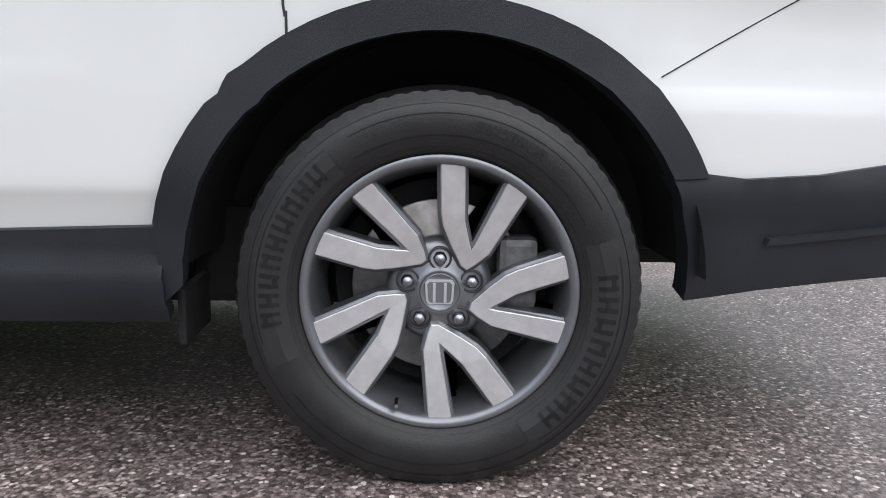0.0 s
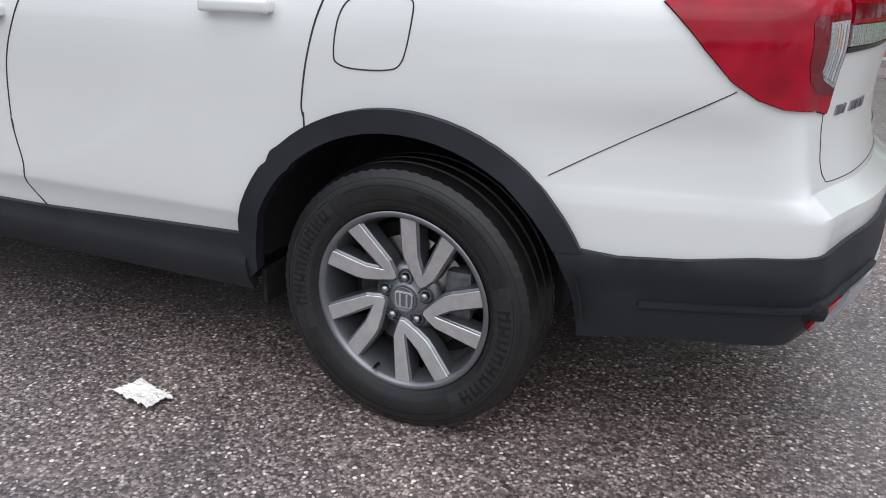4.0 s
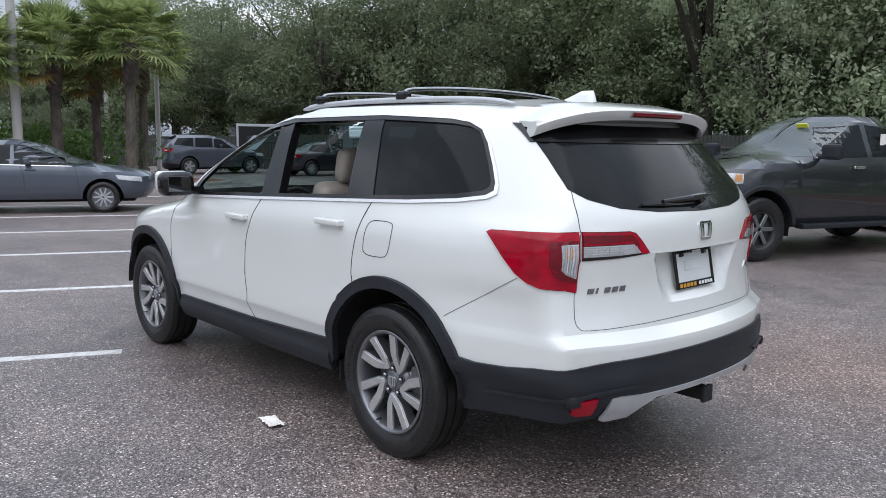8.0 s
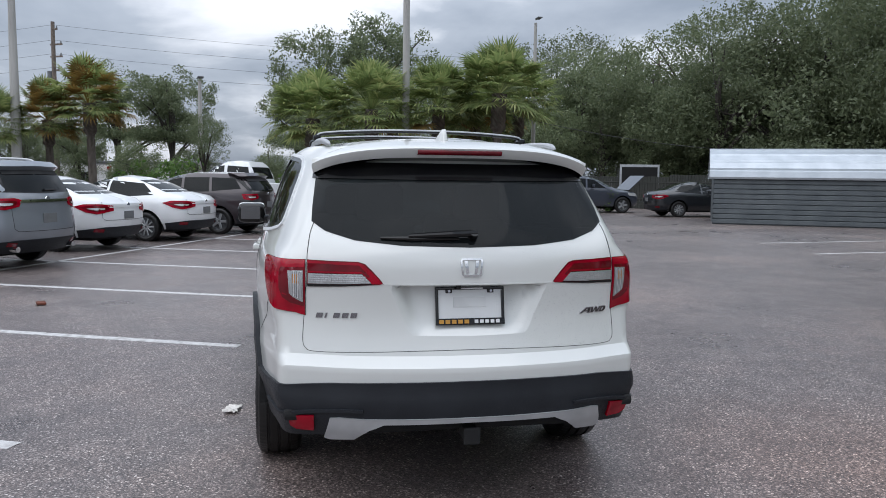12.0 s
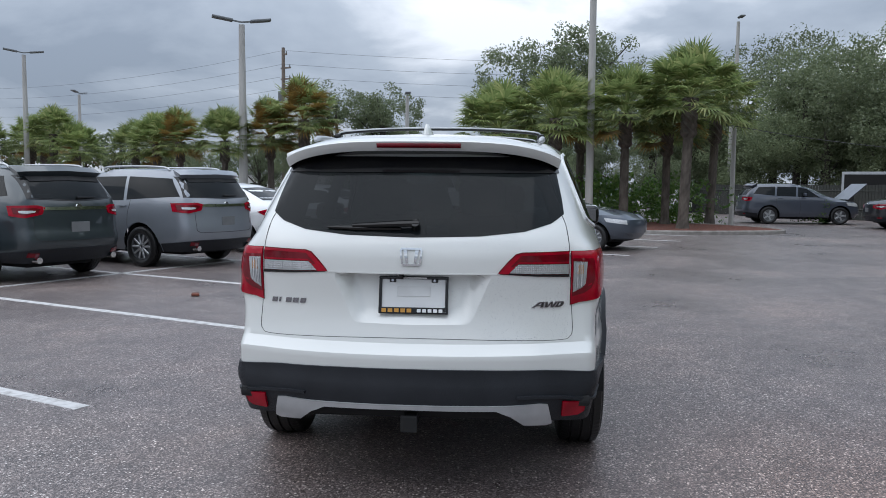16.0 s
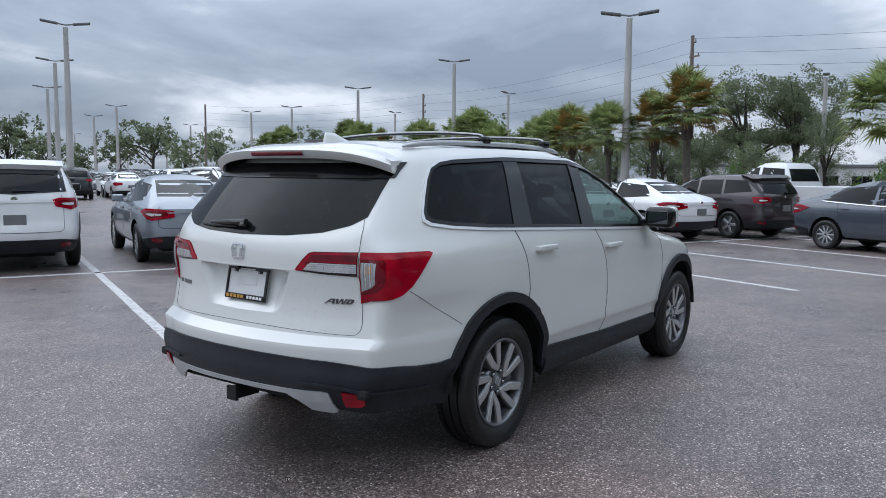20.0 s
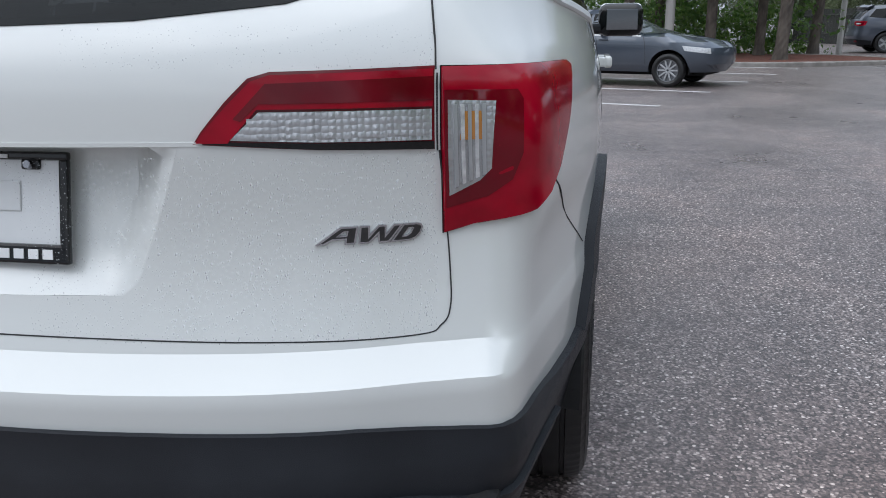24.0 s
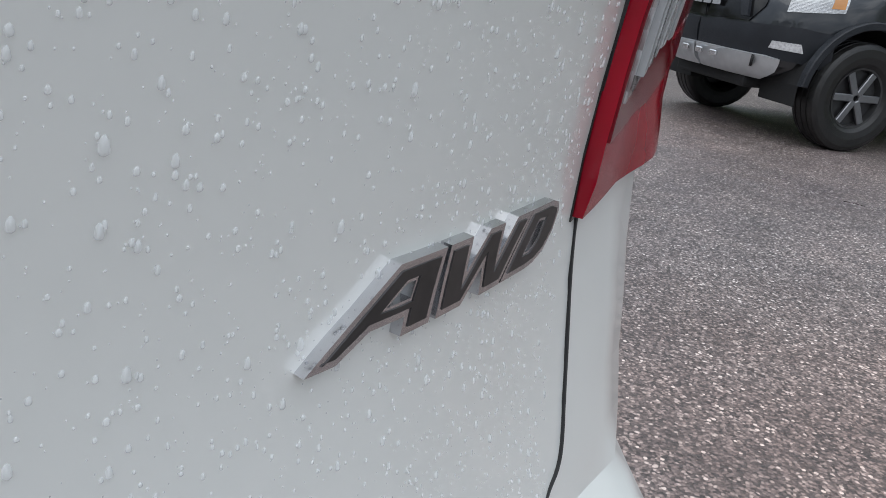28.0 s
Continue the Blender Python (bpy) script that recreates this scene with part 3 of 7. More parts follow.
def hero_wheel(parent):
    """One wheel with its outer side at -y, axle along y, centred on the hub."""
    root = new("wheel")
    root.parent = parent
    rubber = tyre_mesh()
    link("tyre", rubber, M_TYRE, root, "black all-season tyre with notched shoulder", smooth=True)
    rubber.set_sharp_from_angle(angle=radians(32))
    link("rim", lathe([(-0.100, 0.252), (-0.104, 0.247), (-0.100, 0.238), (-0.090, 0.233), (-0.060, 0.225), (0.0, 0.213), (0.09, 0.222), (0.10, 0.245)], 96), M_RIM, root, "dark grey alloy rim barrel", smooth=True)
    twin = TWIN_SPOKE
    for k in range(5):
        R = Matrix.Rotation(-radians(70.5 - 72 * k), 4, "Y")

        def dished(x, z):
            return -0.094 + 0.030 * max(0.0, 1 - math.hypot(x, z) / 0.20)

        body = part("spoke", prism(inset(twin, -0.006), lambda x, z: dished(x, z) + 0.004, -0.030, 0.005), M_RIM, root, "grey painted flank of the twin spoke", m=R)
        part("machined_face", prism(twin, dished, -0.068, 0.0015), M_MACH, body, "bright machined twin spoke face")
    hub = lathe([(-0.040, 0.100), (-0.056, 0.092), (-0.062, 0.080), (-0.064, 0.050), (-0.070, 0.042), (-0.072, 0.038), (-0.070, 0.036), (-0.070, 0.0005)], 48)
    link("hub", hub, M_RIM, root, smooth=True)
    cap = link("centre_cap", lathe([(-0.068, 0.0362), (-0.0755, 0.0358), (-0.0765, 0.034), (-0.0745, 0.032), (-0.0745, 0.0005)], 40), M_RIM, root, "grey centre cap with a plain raised emblem", smooth=True)
    emb = [(-0.021, -0.022), (0.021, -0.022), (0.025, -0.015), (0.027, 0.018), (0.022, 0.024), (-0.022, 0.024), (-0.027, 0.018), (-0.025, -0.015)]
    for q, nm in ((emb, "emblem_frame"), ([(x * 0.84, z * 0.84) for x, z in emb], "emblem_field")):
        part(nm, prism(q, -0.0772 if nm == "emblem_frame" else -0.0778, -0.073, 0.0006), M_SATIN if nm == "emblem_frame" else M_RIM, cap)
    for dx in (-0.010, 0.010):
        part("emblem_bar", rbox(dx, -0.0785, 0, 0.0055, 0.003, 0.036, 0.001), M_SATIN, cap)
    for k in range(5):
        a = radians(90 + 72 * k)
        at_ = Matrix.Translation((0.062 * math.cos(a), 0, 0.062 * math.sin(a)))
        link("nut_pocket", lathe([(-0.058, 0.0225), (-0.0675, 0.0215), (-0.0675, 0.0185), (-0.056, 0.0165), (-0.056, 0.0005)], 24), M_RIMBLACK, root, smooth=True, m=at_)
        link("lug_nut", lathe([(-0.052, 0.0128), (-0.070, 0.0128), (-0.074, 0.0112), (-0.079, 0.008), (-0.0805, 0.0005)], 6 * 3, "y", lambda i, k_, r: r * (1.0 if k_ % 3 == 0 or i > 2 else 0.94)), M_NUT, root, "chromed lug nut", smooth=True, m=at_)
    link("brake_disc", lathe([(-0.014, 0.165), (-0.016, 0.163), (-0.016, 0.100), (-0.030, 0.095), (-0.034, 0.09), (-0.034, 0.001)], 48), surf("brake_disc_steel", (0.30, 0.29, 0.28), (0.2, 0.19, 0.18), 0.35, metal=1.0, scale=30), root, "steel brake disc", smooth=True)
    link("brake_plate", lathe([(0.02, 0.20), (0.022, 0.001)], 40), M_DARK, root)
    part("caliper", rbox(0.145, -0.015, 0.03, 0.075, 0.07, 0.135, 0.015), surf("cast_caliper", (0.16, 0.16, 0.165), (0.1, 0.1, 0.1), 0.5, metal=0.5, scale=40), root, "cast grey brake caliper")
    part("valve", cyl(0.006, 0.004, 0.03, 10, Matrix.Translation((-0.076, -0.098, -0.205)) @ Matrix.Rotation(radians(90), 4, "X")), M_NUT, root)
    # raised sidewall marks: plain bars in arcs, bounded bands
    def arc_bar(a0, a1, r0, r1, name="sidewall_bar", mat=M_TYREMARK, hgt=0.0026):
        vs, fs = [], []
        n = max(2, int((a1 - a0) / radians(2.5)) + 1)
        rs = [r0, *np.linspace(r0, r1, 6 if r1 - r0 > 0.01 else 2), r1]
        m_ = len(rs)
        for i in range(n + 1):
            a = a0 + (a1 - a0) * i / n
            for j, r in enumerate(rs):
                y = float(np.interp(r, (0.249, 0.275, 0.2965, 0.326, 0.342), (-0.0944, -0.1097, -0.118, -0.1162, -0.1097)))
                vs.append((r * math.cos(a), y - hgt if 0 < j < m_ - 1 else y + 0.003, r * math.sin(a)))
        for i in range(n):
            for j in range(m_ - 1):
                q = m_ * i + j
                fs.append((q, q + 1, q + 1 + m_, q + m_))
        link(name, mesh_from(vs, fs), mat, root)

    arc_bar(radians(128), radians(204), 0.272, 0.331, "sidewall_band", M_TYREBAND, 0.0014)
    arc_bar(radians(-58), radians(20), 0.272, 0.331, "sidewall_band", M_TYREBAND, 0.0014)
    def strokes(first, step, wide, count, r0, r1, thin):
        """Plain upright and cross bars side by side."""
        for k in range(count):
            a = radians(first - step * k)
            w_, t_ = radians(wide), radians(thin)
            arc_bar(a - w_, a - w_ + t_, r0, r1)
            arc_bar(a - t_, a, r0, r1)
            zc = (r0 + (r1 - r0) * (0.78 if k % 3 == 0 else 0.5 if k % 3 == 1 else 0.22))
            arc_bar(a - w_ + t_, a - t_, zc - 0.0035, zc + 0.0035)

    strokes(190.5, 6.6, 4.7, 9, 0.285, 0.320, 1.35)
    strokes(8.5, 7.6, 5.4, 8, 0.283, 0.318, 1.5)
    strokes(79, 3.6, 2.5, 7, 0.300, 0.316, 0.7)
    for a0, a1, r0, r1 in ((128, 196, 0.326, 0.329), (128, 203, 0.273, 0.276), (-55, 14, 0.324, 0.327), (-56, 20, 0.272, 0.275), (28, 122, 0.285, 0.2865), (30, 120, 0.323, 0.3245), (215, 300, 0.3165, 0.318), (0, 359.9, 0.264, 0.2655), (0, 359.9, 0.3405, 0.3425)):
        arc_bar(radians(a0), radians(a1), r0, r1, "sidewall_rib", M_TYREMARK if a1 - a0 < 200 else M_TYRE, 0.001)
    return root


# ---------- the white three-row SUV ----------
def white_suv():
    car = tagged(new("suv"), "white three-row SUV with black cladding, wet with rain", "car")
    rear = [(0.26, 0.98), (0.34, 1.05), (0.42, 1.10), (0.50, 1.135), (0.58, 1.138), (0.645, 1.142), (0.694, 1.147), (0.7025, 1.1465), (0.735, 1.106), (0.745, 1.091), (0.765, 1.088), (0.82, 1.075), (0.91, 1.066), (1.0, 1.074), (1.06, 1.083), (1.13, 1.083), (1.19, 1.070), (1.233, 1.05), (1.33, 0.98), (1.45, 0.88), (1.556, 0.785), (1.64, 0.71), (1.69, 0.64)]
    front = [(0.26, -3.62), (0.5, -3.76), (0.75, -3.74), (0.9, -3.66), (0.98, -3.45), (1.04, -3.1), (1.09, -2.82), (1.13, -2.70), (1.6, -1.60), (1.69, -1.28)]
    width = [(0.26, 0.86), (0.34, 0.905), (0.42, 0.922), (0.5, 0.934), (0.548, 0.9535), (0.556, 0.9555), (0.60, 0.9568), (0.66, 0.958), (0.8, 0.958), (0.95, 0.962), (1.06, 0.957), (1.15, 0.938), (1.22, 0.915), (1.35, 0.872), (1.5, 0.82), (1.62, 0.768), (1.665, 0.73), (1.69, 0.69)]
    sh = Shell(rear, front, width, flare=1.0, corner=1.0)
    AX = (0.0, -2.82)
    DLO = [(-2.08, 1.152), (-1.2, 1.188), (-0.36, 1.226), (0.1, 1.248), (0.38, 1.270), (0.52, 1.292), (0.553, 1.312), (0.548, 1.345), (0.505, 1.42), (0.44, 1.515), (0.385, 1.573), (0.31, 1.602), (0.20, 1.615), (-0.25, 1.63), (-1.07, 1.625), (-1.32, 1.588), (-1.56, 1.515), (-1.80, 1.395), (-1.99, 1.26)]
    dlo = sh.side(DLO)
    GLASS = [(0.0, 1.232), (0.3, 1.240), (0.5, 1.262), (0.62, 1.300), (0.672, 1.338), (0.668, 1.40), (0.655, 1.50), (0.640, 1.60), (0.0, 1.60)]
    glass_full = sh.whole(GLASS)
    RECESS = [(0.0, 0.828), (0.25, 0.832), (0.272, 0.85), (0.36, 1.056), (0.0, 1.056)]

    def arch(cx, r0=0.464):
        pts = []
        for d in range(-30, 211, 6):
            x, z = cx + r0 * math.cos(radians(d)), 0.365 + r0 * math.sin(radians(d))
            if z > 0.27:
                pts.append((x, z))
        pts = pts + [(pts[-1][0], 0.262), (pts[0][0], 0.262)]
        return sh.side(pts)

    wind = [(sh.ax(-2.36, 1.15) + 0.10, 1.15), (sh.end(1.15) + 0.3, 1.15), (sh.end(1.6) + 0.8, 1.61), (sh.ax(-1.38, 1.61) + 0.19, 1.61)]
    border = [(0.0, 0.56), (sh.ay(0.7, 0.56), 0.56), (sh.ax(0.40, 0.56), 0.56), (sh.ax(0.30, 0.42), 0.42)] + [(sh.end(z), z) for z in np.linspace(0.42, 1.688, 66)] + [(0.0, 1.688)] + [(0.0, z) for z in (0.746, 0.735, 0.703, 0.690, 0.640)]
    holes = [dlo, sh.back(GLASS + [(-0.05, 1.60), (-0.05, 1.232)]) , sh.back(RECESS + [(-0.05, 1.056), (-0.05, 0.828)]), arch(AX[0]), arch(AX[1]), np.array(wind)]
    sh.patch("body", border, M_WHITE, car, "white pearl painted body panels", off=0.0, thick=0.0, cell=0.034, rows=(0.548, 0.556, 0.640, 0.690, 0.703, 0.735, 0.746), holes=[densify(h, 0.04) for h in holes], both=True)
    # roof
    av = np.linspace(0, sh.end(1.688), 120)
    edge = sh.at(av, np.full(120, 1.688))
    vs, fs = [], []
    for q in edge:
        for r in np.linspace(-1, 1, 25):
            bulge = (1 - r * r) * 0.052 * min(1.0, 0.25 + max(0.0, (edge[0][0] - q[0])) / 0.5, 0.1 + max(0.0, q[0] - edge[-1][0]) / 0.5)
            vs.append((q[0], q[1] * r, q[2] + bulge))
    for i in range(119):
        for j in range(24):
            fs.append((i * 25 + j, i * 25 + j + 1, (i + 1) * 25 + j + 1, (i + 1) * 25 + j))
    link("roof", mesh_from(vs, fs), M_WHITE, car, "white roof panel", smooth=True)

    # plate recess in the tailgate
    def recess_off(a, z):
        a, z = np.abs(a), np.asarray(z)
        edge_ = np.interp(z, [0.828, 0.85, 1.056], [0.25, 0.272, 0.36])
        f = np.clip((edge_ - a) / 0.075, 0, 1)
        f = f * f * (3 - 2 * f)
        deep = np.interp(z, [0.828, 0.85, 0.88, 1.03, 1.052], [0.0, 0.016, 0.034, 0.078, 0.08])
        top = np.clip((1.0565 - z) / 0.006, 0, 1)
        return -deep * f * top

    rec_full = sh.whole(RECESS)
    sh.patch("tailgate_recess", rec_full, M_WHITE, car, "recessed number plate bay", off=recess_off, thick=0.0, cell=0.022)
    ledge = sh.back([(-0.392, 1.0560), (0.392, 1.0560), (0.396, 1.0620), (-0.396, 1.0620)])
    sh.patch("handle_ledge", ledge, M_WHITE, car, off=0.0015, thick=0.03, cell=0.04)
    part("camera", cyl(0.012, 0.012, 0.03, 16, Matrix.Translation((1.04, -0.05, 1.048))), M_GLOSSBLACK, car)

    # panel gaps
    def gap(pts, mirror=1, w=0.0045, name="panel_gap"):
        sh.patch(name, sh.line(pts, w), M_GAP, car, off=0.0013, thick=0.003, cell=0.03, mirror=mirror)

    S = lambda pts, n=8: [(sh.ax(x, z), z) for x, z in catmull(pts, n)]
    B = lambda pts, n=8: [(sh.ay(y, z), z) for y, z in catmull(pts, n)]
    for s in (1, -1):
        gap(S([(-1.175, 1.185), (-1.26, 1.06), (-1.33, 0.90), (-1.352, 0.73), (-1.335, 0.60), (-1.345, 0.52), (-1.30, 0.46)]), s)
        gap(S([(-0.14, 1.238), (-0.20, 1.12), (-0.24, 1.0), (-0.265, 0.88), (-0.264, 0.84)]), s)
        gap(S([(-2.30, 1.12), (-2.385, 0.95), (-2.405, 0.75), (-2.39, 0.6)]), s)
        gap(S([(0.378, 0.755), (0.50, 0.825), (0.757, 0.968)], 6), s, 0.0022)
        gap(B([(0.670, 1.335), (0.690, 1.28), (0.703, 1.2), (0.7065, 1.155)]), s, 0.0022)
        gap(B([(0.7085, 1.15), (0.7085, 1.04)]), s, 0.0022)
        gap(B([(0.711, 1.04), (0.716, 0.95), (0.723, 0.86), (0.725, 0.80), (0.713, 0.772), (0.67, 0.758), (0.45, 0.762), (0.2, 0.768), (0.0, 0.770)]), s, 0.0021)
        fuel = sh.side([(x - 0.018, z) for x, z in ((-0.150, 1.00), (-0.135, 1.09), (-0.10, 1.132), (-0.02, 1.140), (0.04, 1.136), (0.062, 1.115), (0.050, 1.03), (0.03, 0.982), (-0.01, 0.968), (-0.09, 0.966), (-0.135, 0.975))], 5)
        if s < 0:
            sh.patch("fuel_door", fuel, M_GAP, car, "round-cornered fuel filler flap", off=0.0011, thick=0.002, cell=0.05, holes=[inset(fuel, 0.0035)], mirror=s)
    # windows
    for s in (1, -1):
        outer = inset(dlo, -0.018)
        sh.patch("window_trim", outer, M_TRIM, car, "chrome window surround", off=0.009, thick=0.014, cell=0.05, holes=[inset(dlo, -0.004)], mirror=s)
        sh.patch("window_seal", inset(dlo, -0.005), M_GLOSSBLACK, car, "black window seal", off=0.006, thick=0.02, cell=0.05, holes=[inset(dlo, 0.016)], mirror=s)
        bp = sh.side([(-1.2, 1.187), (-1.005, 1.195), (-1.065, 1.626), (-1.195, 1.612)])
        cp = sh.side([(-0.365, 1.225), (-0.15, 1.236), (-0.245, 1.631), (-0.395, 1.63)])
        sh.patch("door_pillar", bp, M_GLOSSBLACK, car, "gloss black pillar cover", off=0.003, thick=0.05, cell=0.05, mirror=s)
        sh.patch("door_pillar", cp, M_GLOSSBLACK, car, off=0.003, thick=0.05, cell=0.05, mirror=s)
        q = sh.side([(-0.15, 1.236), (0.1, 1.248), (0.38, 1.270), (0.52, 1.292), (0.553, 1.312), (0.548, 1.345), (0.505, 1.42), (0.44, 1.515), (0.385, 1.573), (0.31, 1.602), (0.20, 1.615), (-0.247, 1.63)])
        sh.patch("quarter_glass", q, M_PRIVACY, car, "dark tinted quarter glass", off=-0.002, thick=0.004, cell=0.06, mirror=s)
        if s > 0:
            sh.patch("rear_door_glass", sh.side([(-1.007, 1.195), (-0.363, 1.225), (-0.394, 1.63), (-1.066, 1.626)]), M_PRIVACY, car, "dark tinted door glass", off=-0.004, thick=0.004, cell=0.06, mirror=s)
            sh.patch("front_door_glass", sh.side([(-2.07, 1.153), (-1.2, 1.188), (-1.195, 1.61), (-1.32, 1.588), (-1.56, 1.515), (-1.80, 1.395), (-1.985, 1.26)]), M_HAZEGLASS, car, "green tinted front door glass hazed by rain", off=-0.004, thick=0.004, cell=0.06, mirror=s)
    sh.patch("tailgate_glass", inset(glass_full, -0.012), M_PRIVACY, car, "dark tinted rain-spotted rear window", off=0.002, thick=0.005, cell=0.05)
    band = sh.back([(-0.668, 1.53), (0.668, 1.53), (0.655, 1.61), (-0.655, 1.61)])
    sh.patch("glass_header", band, M_GLOSSBLACK, car, "black band under the spoiler", off=0.006, thick=0.006, cell=0.05)
    ws = densify([(sh.ax(-2.36, 1.15) + 0.08, 1.145), (sh.end(1.145), 1.145), (sh.end(1.61), 1.615), (sh.ax(-1.38, 1.61) + 0.17, 1.615)], 0.05)
    sh.patch("windscreen", ws, M_CLEARGLASS, car, "clear windscreen", off=0.001, thick=0.004, cell=0.07, both=True)

    # cladding
    for s in (1, -1):
        for cx in AX:
            out = [(cx + 0.517 * math.cos(radians(d)), 0.365 + 0.517 * math.sin(radians(d))) for d in range(25, 166, 5)]
            inn = [(cx + 0.458 * math.cos(radians(d)), 0.365 + 0.458 * math.sin(radians(d))) for d in range(184, -5, -6)]
            if cx == 0.0:
                o = sh.side(out + [(cx - 0.497, 0.485), (cx - 0.497, 0.345)] + [q for q in inn if q[1] > (0.345 if q[0] < cx else 0.55)])
            else:
                o = sh.side([(cx + 0.472, 0.578)] + out[1:] + [(cx - 0.497, 0.485), (cx - 0.497, 0.345)] + [q for q in inn if q[1] > (0.345 if q[0] < cx else 0.375)] + [(cx + 0.458, 0.355), (cx + 0.476, 0.355)])
            sh.patch("wheel_arch_trim", o, M_CLAD, car, "black textured wheel arch trim", off=0.022, thick=0.035, cell=0.05, mirror=s)
            vs, fs = [], []
            for i in range(31):
                t = radians(3 + 174 * i / 30)
                for y, r in ((0.52, 0.40), (0.56, 0.470), (0.70, 0.480 - 0.008 * (i % 5 == 0)), (0.93, 0.482)):
                    vs.append((cx + r * math.cos(t), s * y, 0.372 + r * math.sin(t)))
            for i in range(30):
                fs += [(4 * i + j, 4 * i + j + 1, 4 * i + j + 5, 4 * i + j + 4) for j in range(3)]
            fs.append(tuple(range(0, 124, 4)))
            link("wheel_well", mesh_from(vs, fs), M_DARK, car, "black plastic wheel arch liner", smooth=False)
        part("splash_guard", rbox(-0.478, s * 0.80, 0.305, 0.016, 0.17, 0.11, 0.006), M_DARK, car, "small black splash guard ahead of the wheel")
        gap([(sh.ax(-0.262, z), z) for z in np.linspace(0.765, 0.85, 4)], s)
        o = sh.side([(-2.33, 0.30), (-0.49, 0.315), (-0.49, 0.487), (-1.3, 0.456), (-2.30, 0.447)])
        sh.patch("rocker_cladding", o, M_CLAD, car, "black sill cladding", off=lambda a, z: 0.016 + 0.016 * np.clip((0.425 - z) / 0.02, 0, 1) * np.clip((z - 0.28) / 0.08, 0, 1), thick=0.03, cell=0.02, mirror=s)
        gap([(sh.ax(x, z), z) for x, z in ((-1.3, 0.462), (-1.285, 0.44), (-1.30, 0.40))], s)
    # rear lower bumper
    half = [(sh.ay(y, z), z) for y, z in ((0.0, 0.470), (0.3, 0.470), (0.56, 0.452), (0.63, 0.40))] + [(sh.ax(x, z), z) for x, z in ((0.86, 0.388), (0.6, 0.368), (0.458, 0.352), (0.4575, 0.39), (0.4525, 0.435), (0.4435, 0.48), (0.430, 0.522), (0.402, 0.583), (0.4686, 0.589), (0.55, 0.580), (0.7, 0.587), (0.84, 0.606))] + [(sh.ay(y, z), z) for y, z in ((0.6, 0.636), (0.3, 0.642), (0.0, 0.644))]
    half = densify(half, 0.05, False)
    full = np.vstack([half, (half * (-1, 1))[::-1][1:-1]])
    sh.patch("bumper_cladding", full, M_CLAD, car, "black lower rear bumper", off=lambda a, z: 0.010 + 0.010 * np.clip((0.60 - z) / 0.03, 0, 1), thick=0.05, cell=0.03)
    for s in (1, -1):
        ridge = [(sh.ax(0.60, 0.468), 0.468), (sh.ax(0.75, 0.478), 0.478), (sh.ay(0.77, 0.50), 0.50), (sh.ay(0.68, 0.513), 0.513), (sh.ay(0.55, 0.522), 0.522), (sh.ay(0.47, 0.520), 0.520)]
        sh.patch("bumper_ridge", sh.line(ridge, 0.012), M_CLAD, car, off=0.032, thick=0.02, cell=0.05, mirror=s)
        refl = [(sh.ay(0.672, 0.428), 0.428), (sh.ay(0.745, 0.431), 0.431), (sh.ay(0.768, 0.448), 0.448), (sh.ay(0.775, 0.490), 0.490), (sh.ay(0.672, 0.495), 0.495)]
        sh.patch("reflector", refl, M_RED, car, "red bumper reflector", off=0.031, thick=0.025, cell=0.03, mirror=s)
    SK = [(0.0, 0.490), (0.45, 0.488), (0.57, 0.492), (0.605, 0.488), (0.625, 0.400), (0.60, 0.392), (0.50, 0.398), (0.44, 0.447), (0.38, 0.469), (0.0, 0.473)]
    sh.patch("skid_plate", sh.whole(SK), M_SATIN, car, "satin silver skid plate trim", off=lambda a, z: 0.026 + 0.010 * np.clip((0.48 - z) / 0.03, 0, 1), thick=0.012, cell=0.025)
    part("under_tray", rbox(0.70, 0, 0.425, 0.62, 1.10, 0.09, 0.03), M_DARK, car, "black lower valance")
    part("muffler", rbox(0.45, 0, 0.385, 0.55, 0.92, 0.11, 0.045, 3), M_DARK, car, "dark muffler under the floor", smooth=True)
    tow = part("tow_hitch", rbox(1.06, 0.0, 0.395, 0.16, 0.06, 0.06, 0.006), M_DARK, car, "square tow hitch receiver")
    part("hitch_collar", rbox(1.135, 0.0, 0.395, 0.02, 0.075, 0.075, 0.006), M_DARK, tow)
    part("floor_pan", rbox(-1.45, 0, 0.37, 3.6, 1.20, 0.22, 0.02), M_DARK, car)
    part("floor_pan", rbox(-1.41, 0, 0.38, 1.75, 1.78, 0.16, 0.02), M_DARK, car)
    part("floor_pan", rbox(-1.25, 0, 0.43, 4.6, 1.03, 0.05, 0.01), M_DARK, car)
    part("rear_floor", rbox(0.74, 0, 0.485, 0.54, 1.62, 0.05, 0.02), M_DARK, car)
    part("front_floor", rbox(-3.42, 0, 0.42, 0.46, 1.50, 0.05, 0.02), M_DARK, car)

    # rear lamps
    for s in (1, -1):
        lamp = new("tail_lamp")
        lamp.parent = car
        tagged(lamp, "red wraparound tail lamp")
        g = 0.7135
        o = [(sh.ay(g, 0.914), 0.914), (sh.ay(0.755, 0.924), 0.924), (sh.ax(0.85, 0.936), 0.936), (sh.ax(0.80, 0.953), 0.953), (sh.ax(0.745, 0.988), 0.988), (sh.ax(0.685, 1.05), 1.05), (sh.ax(0.625, 1.112), 1.112), (sh.ax(0.592, 1.142), 1.142), (sh.ax(0.61, 1.151), 1.151), (sh.ax(0.85, 1.156), 1.156), (sh.ay(g, 1.158), 1.158)]
        o = np.array(o)
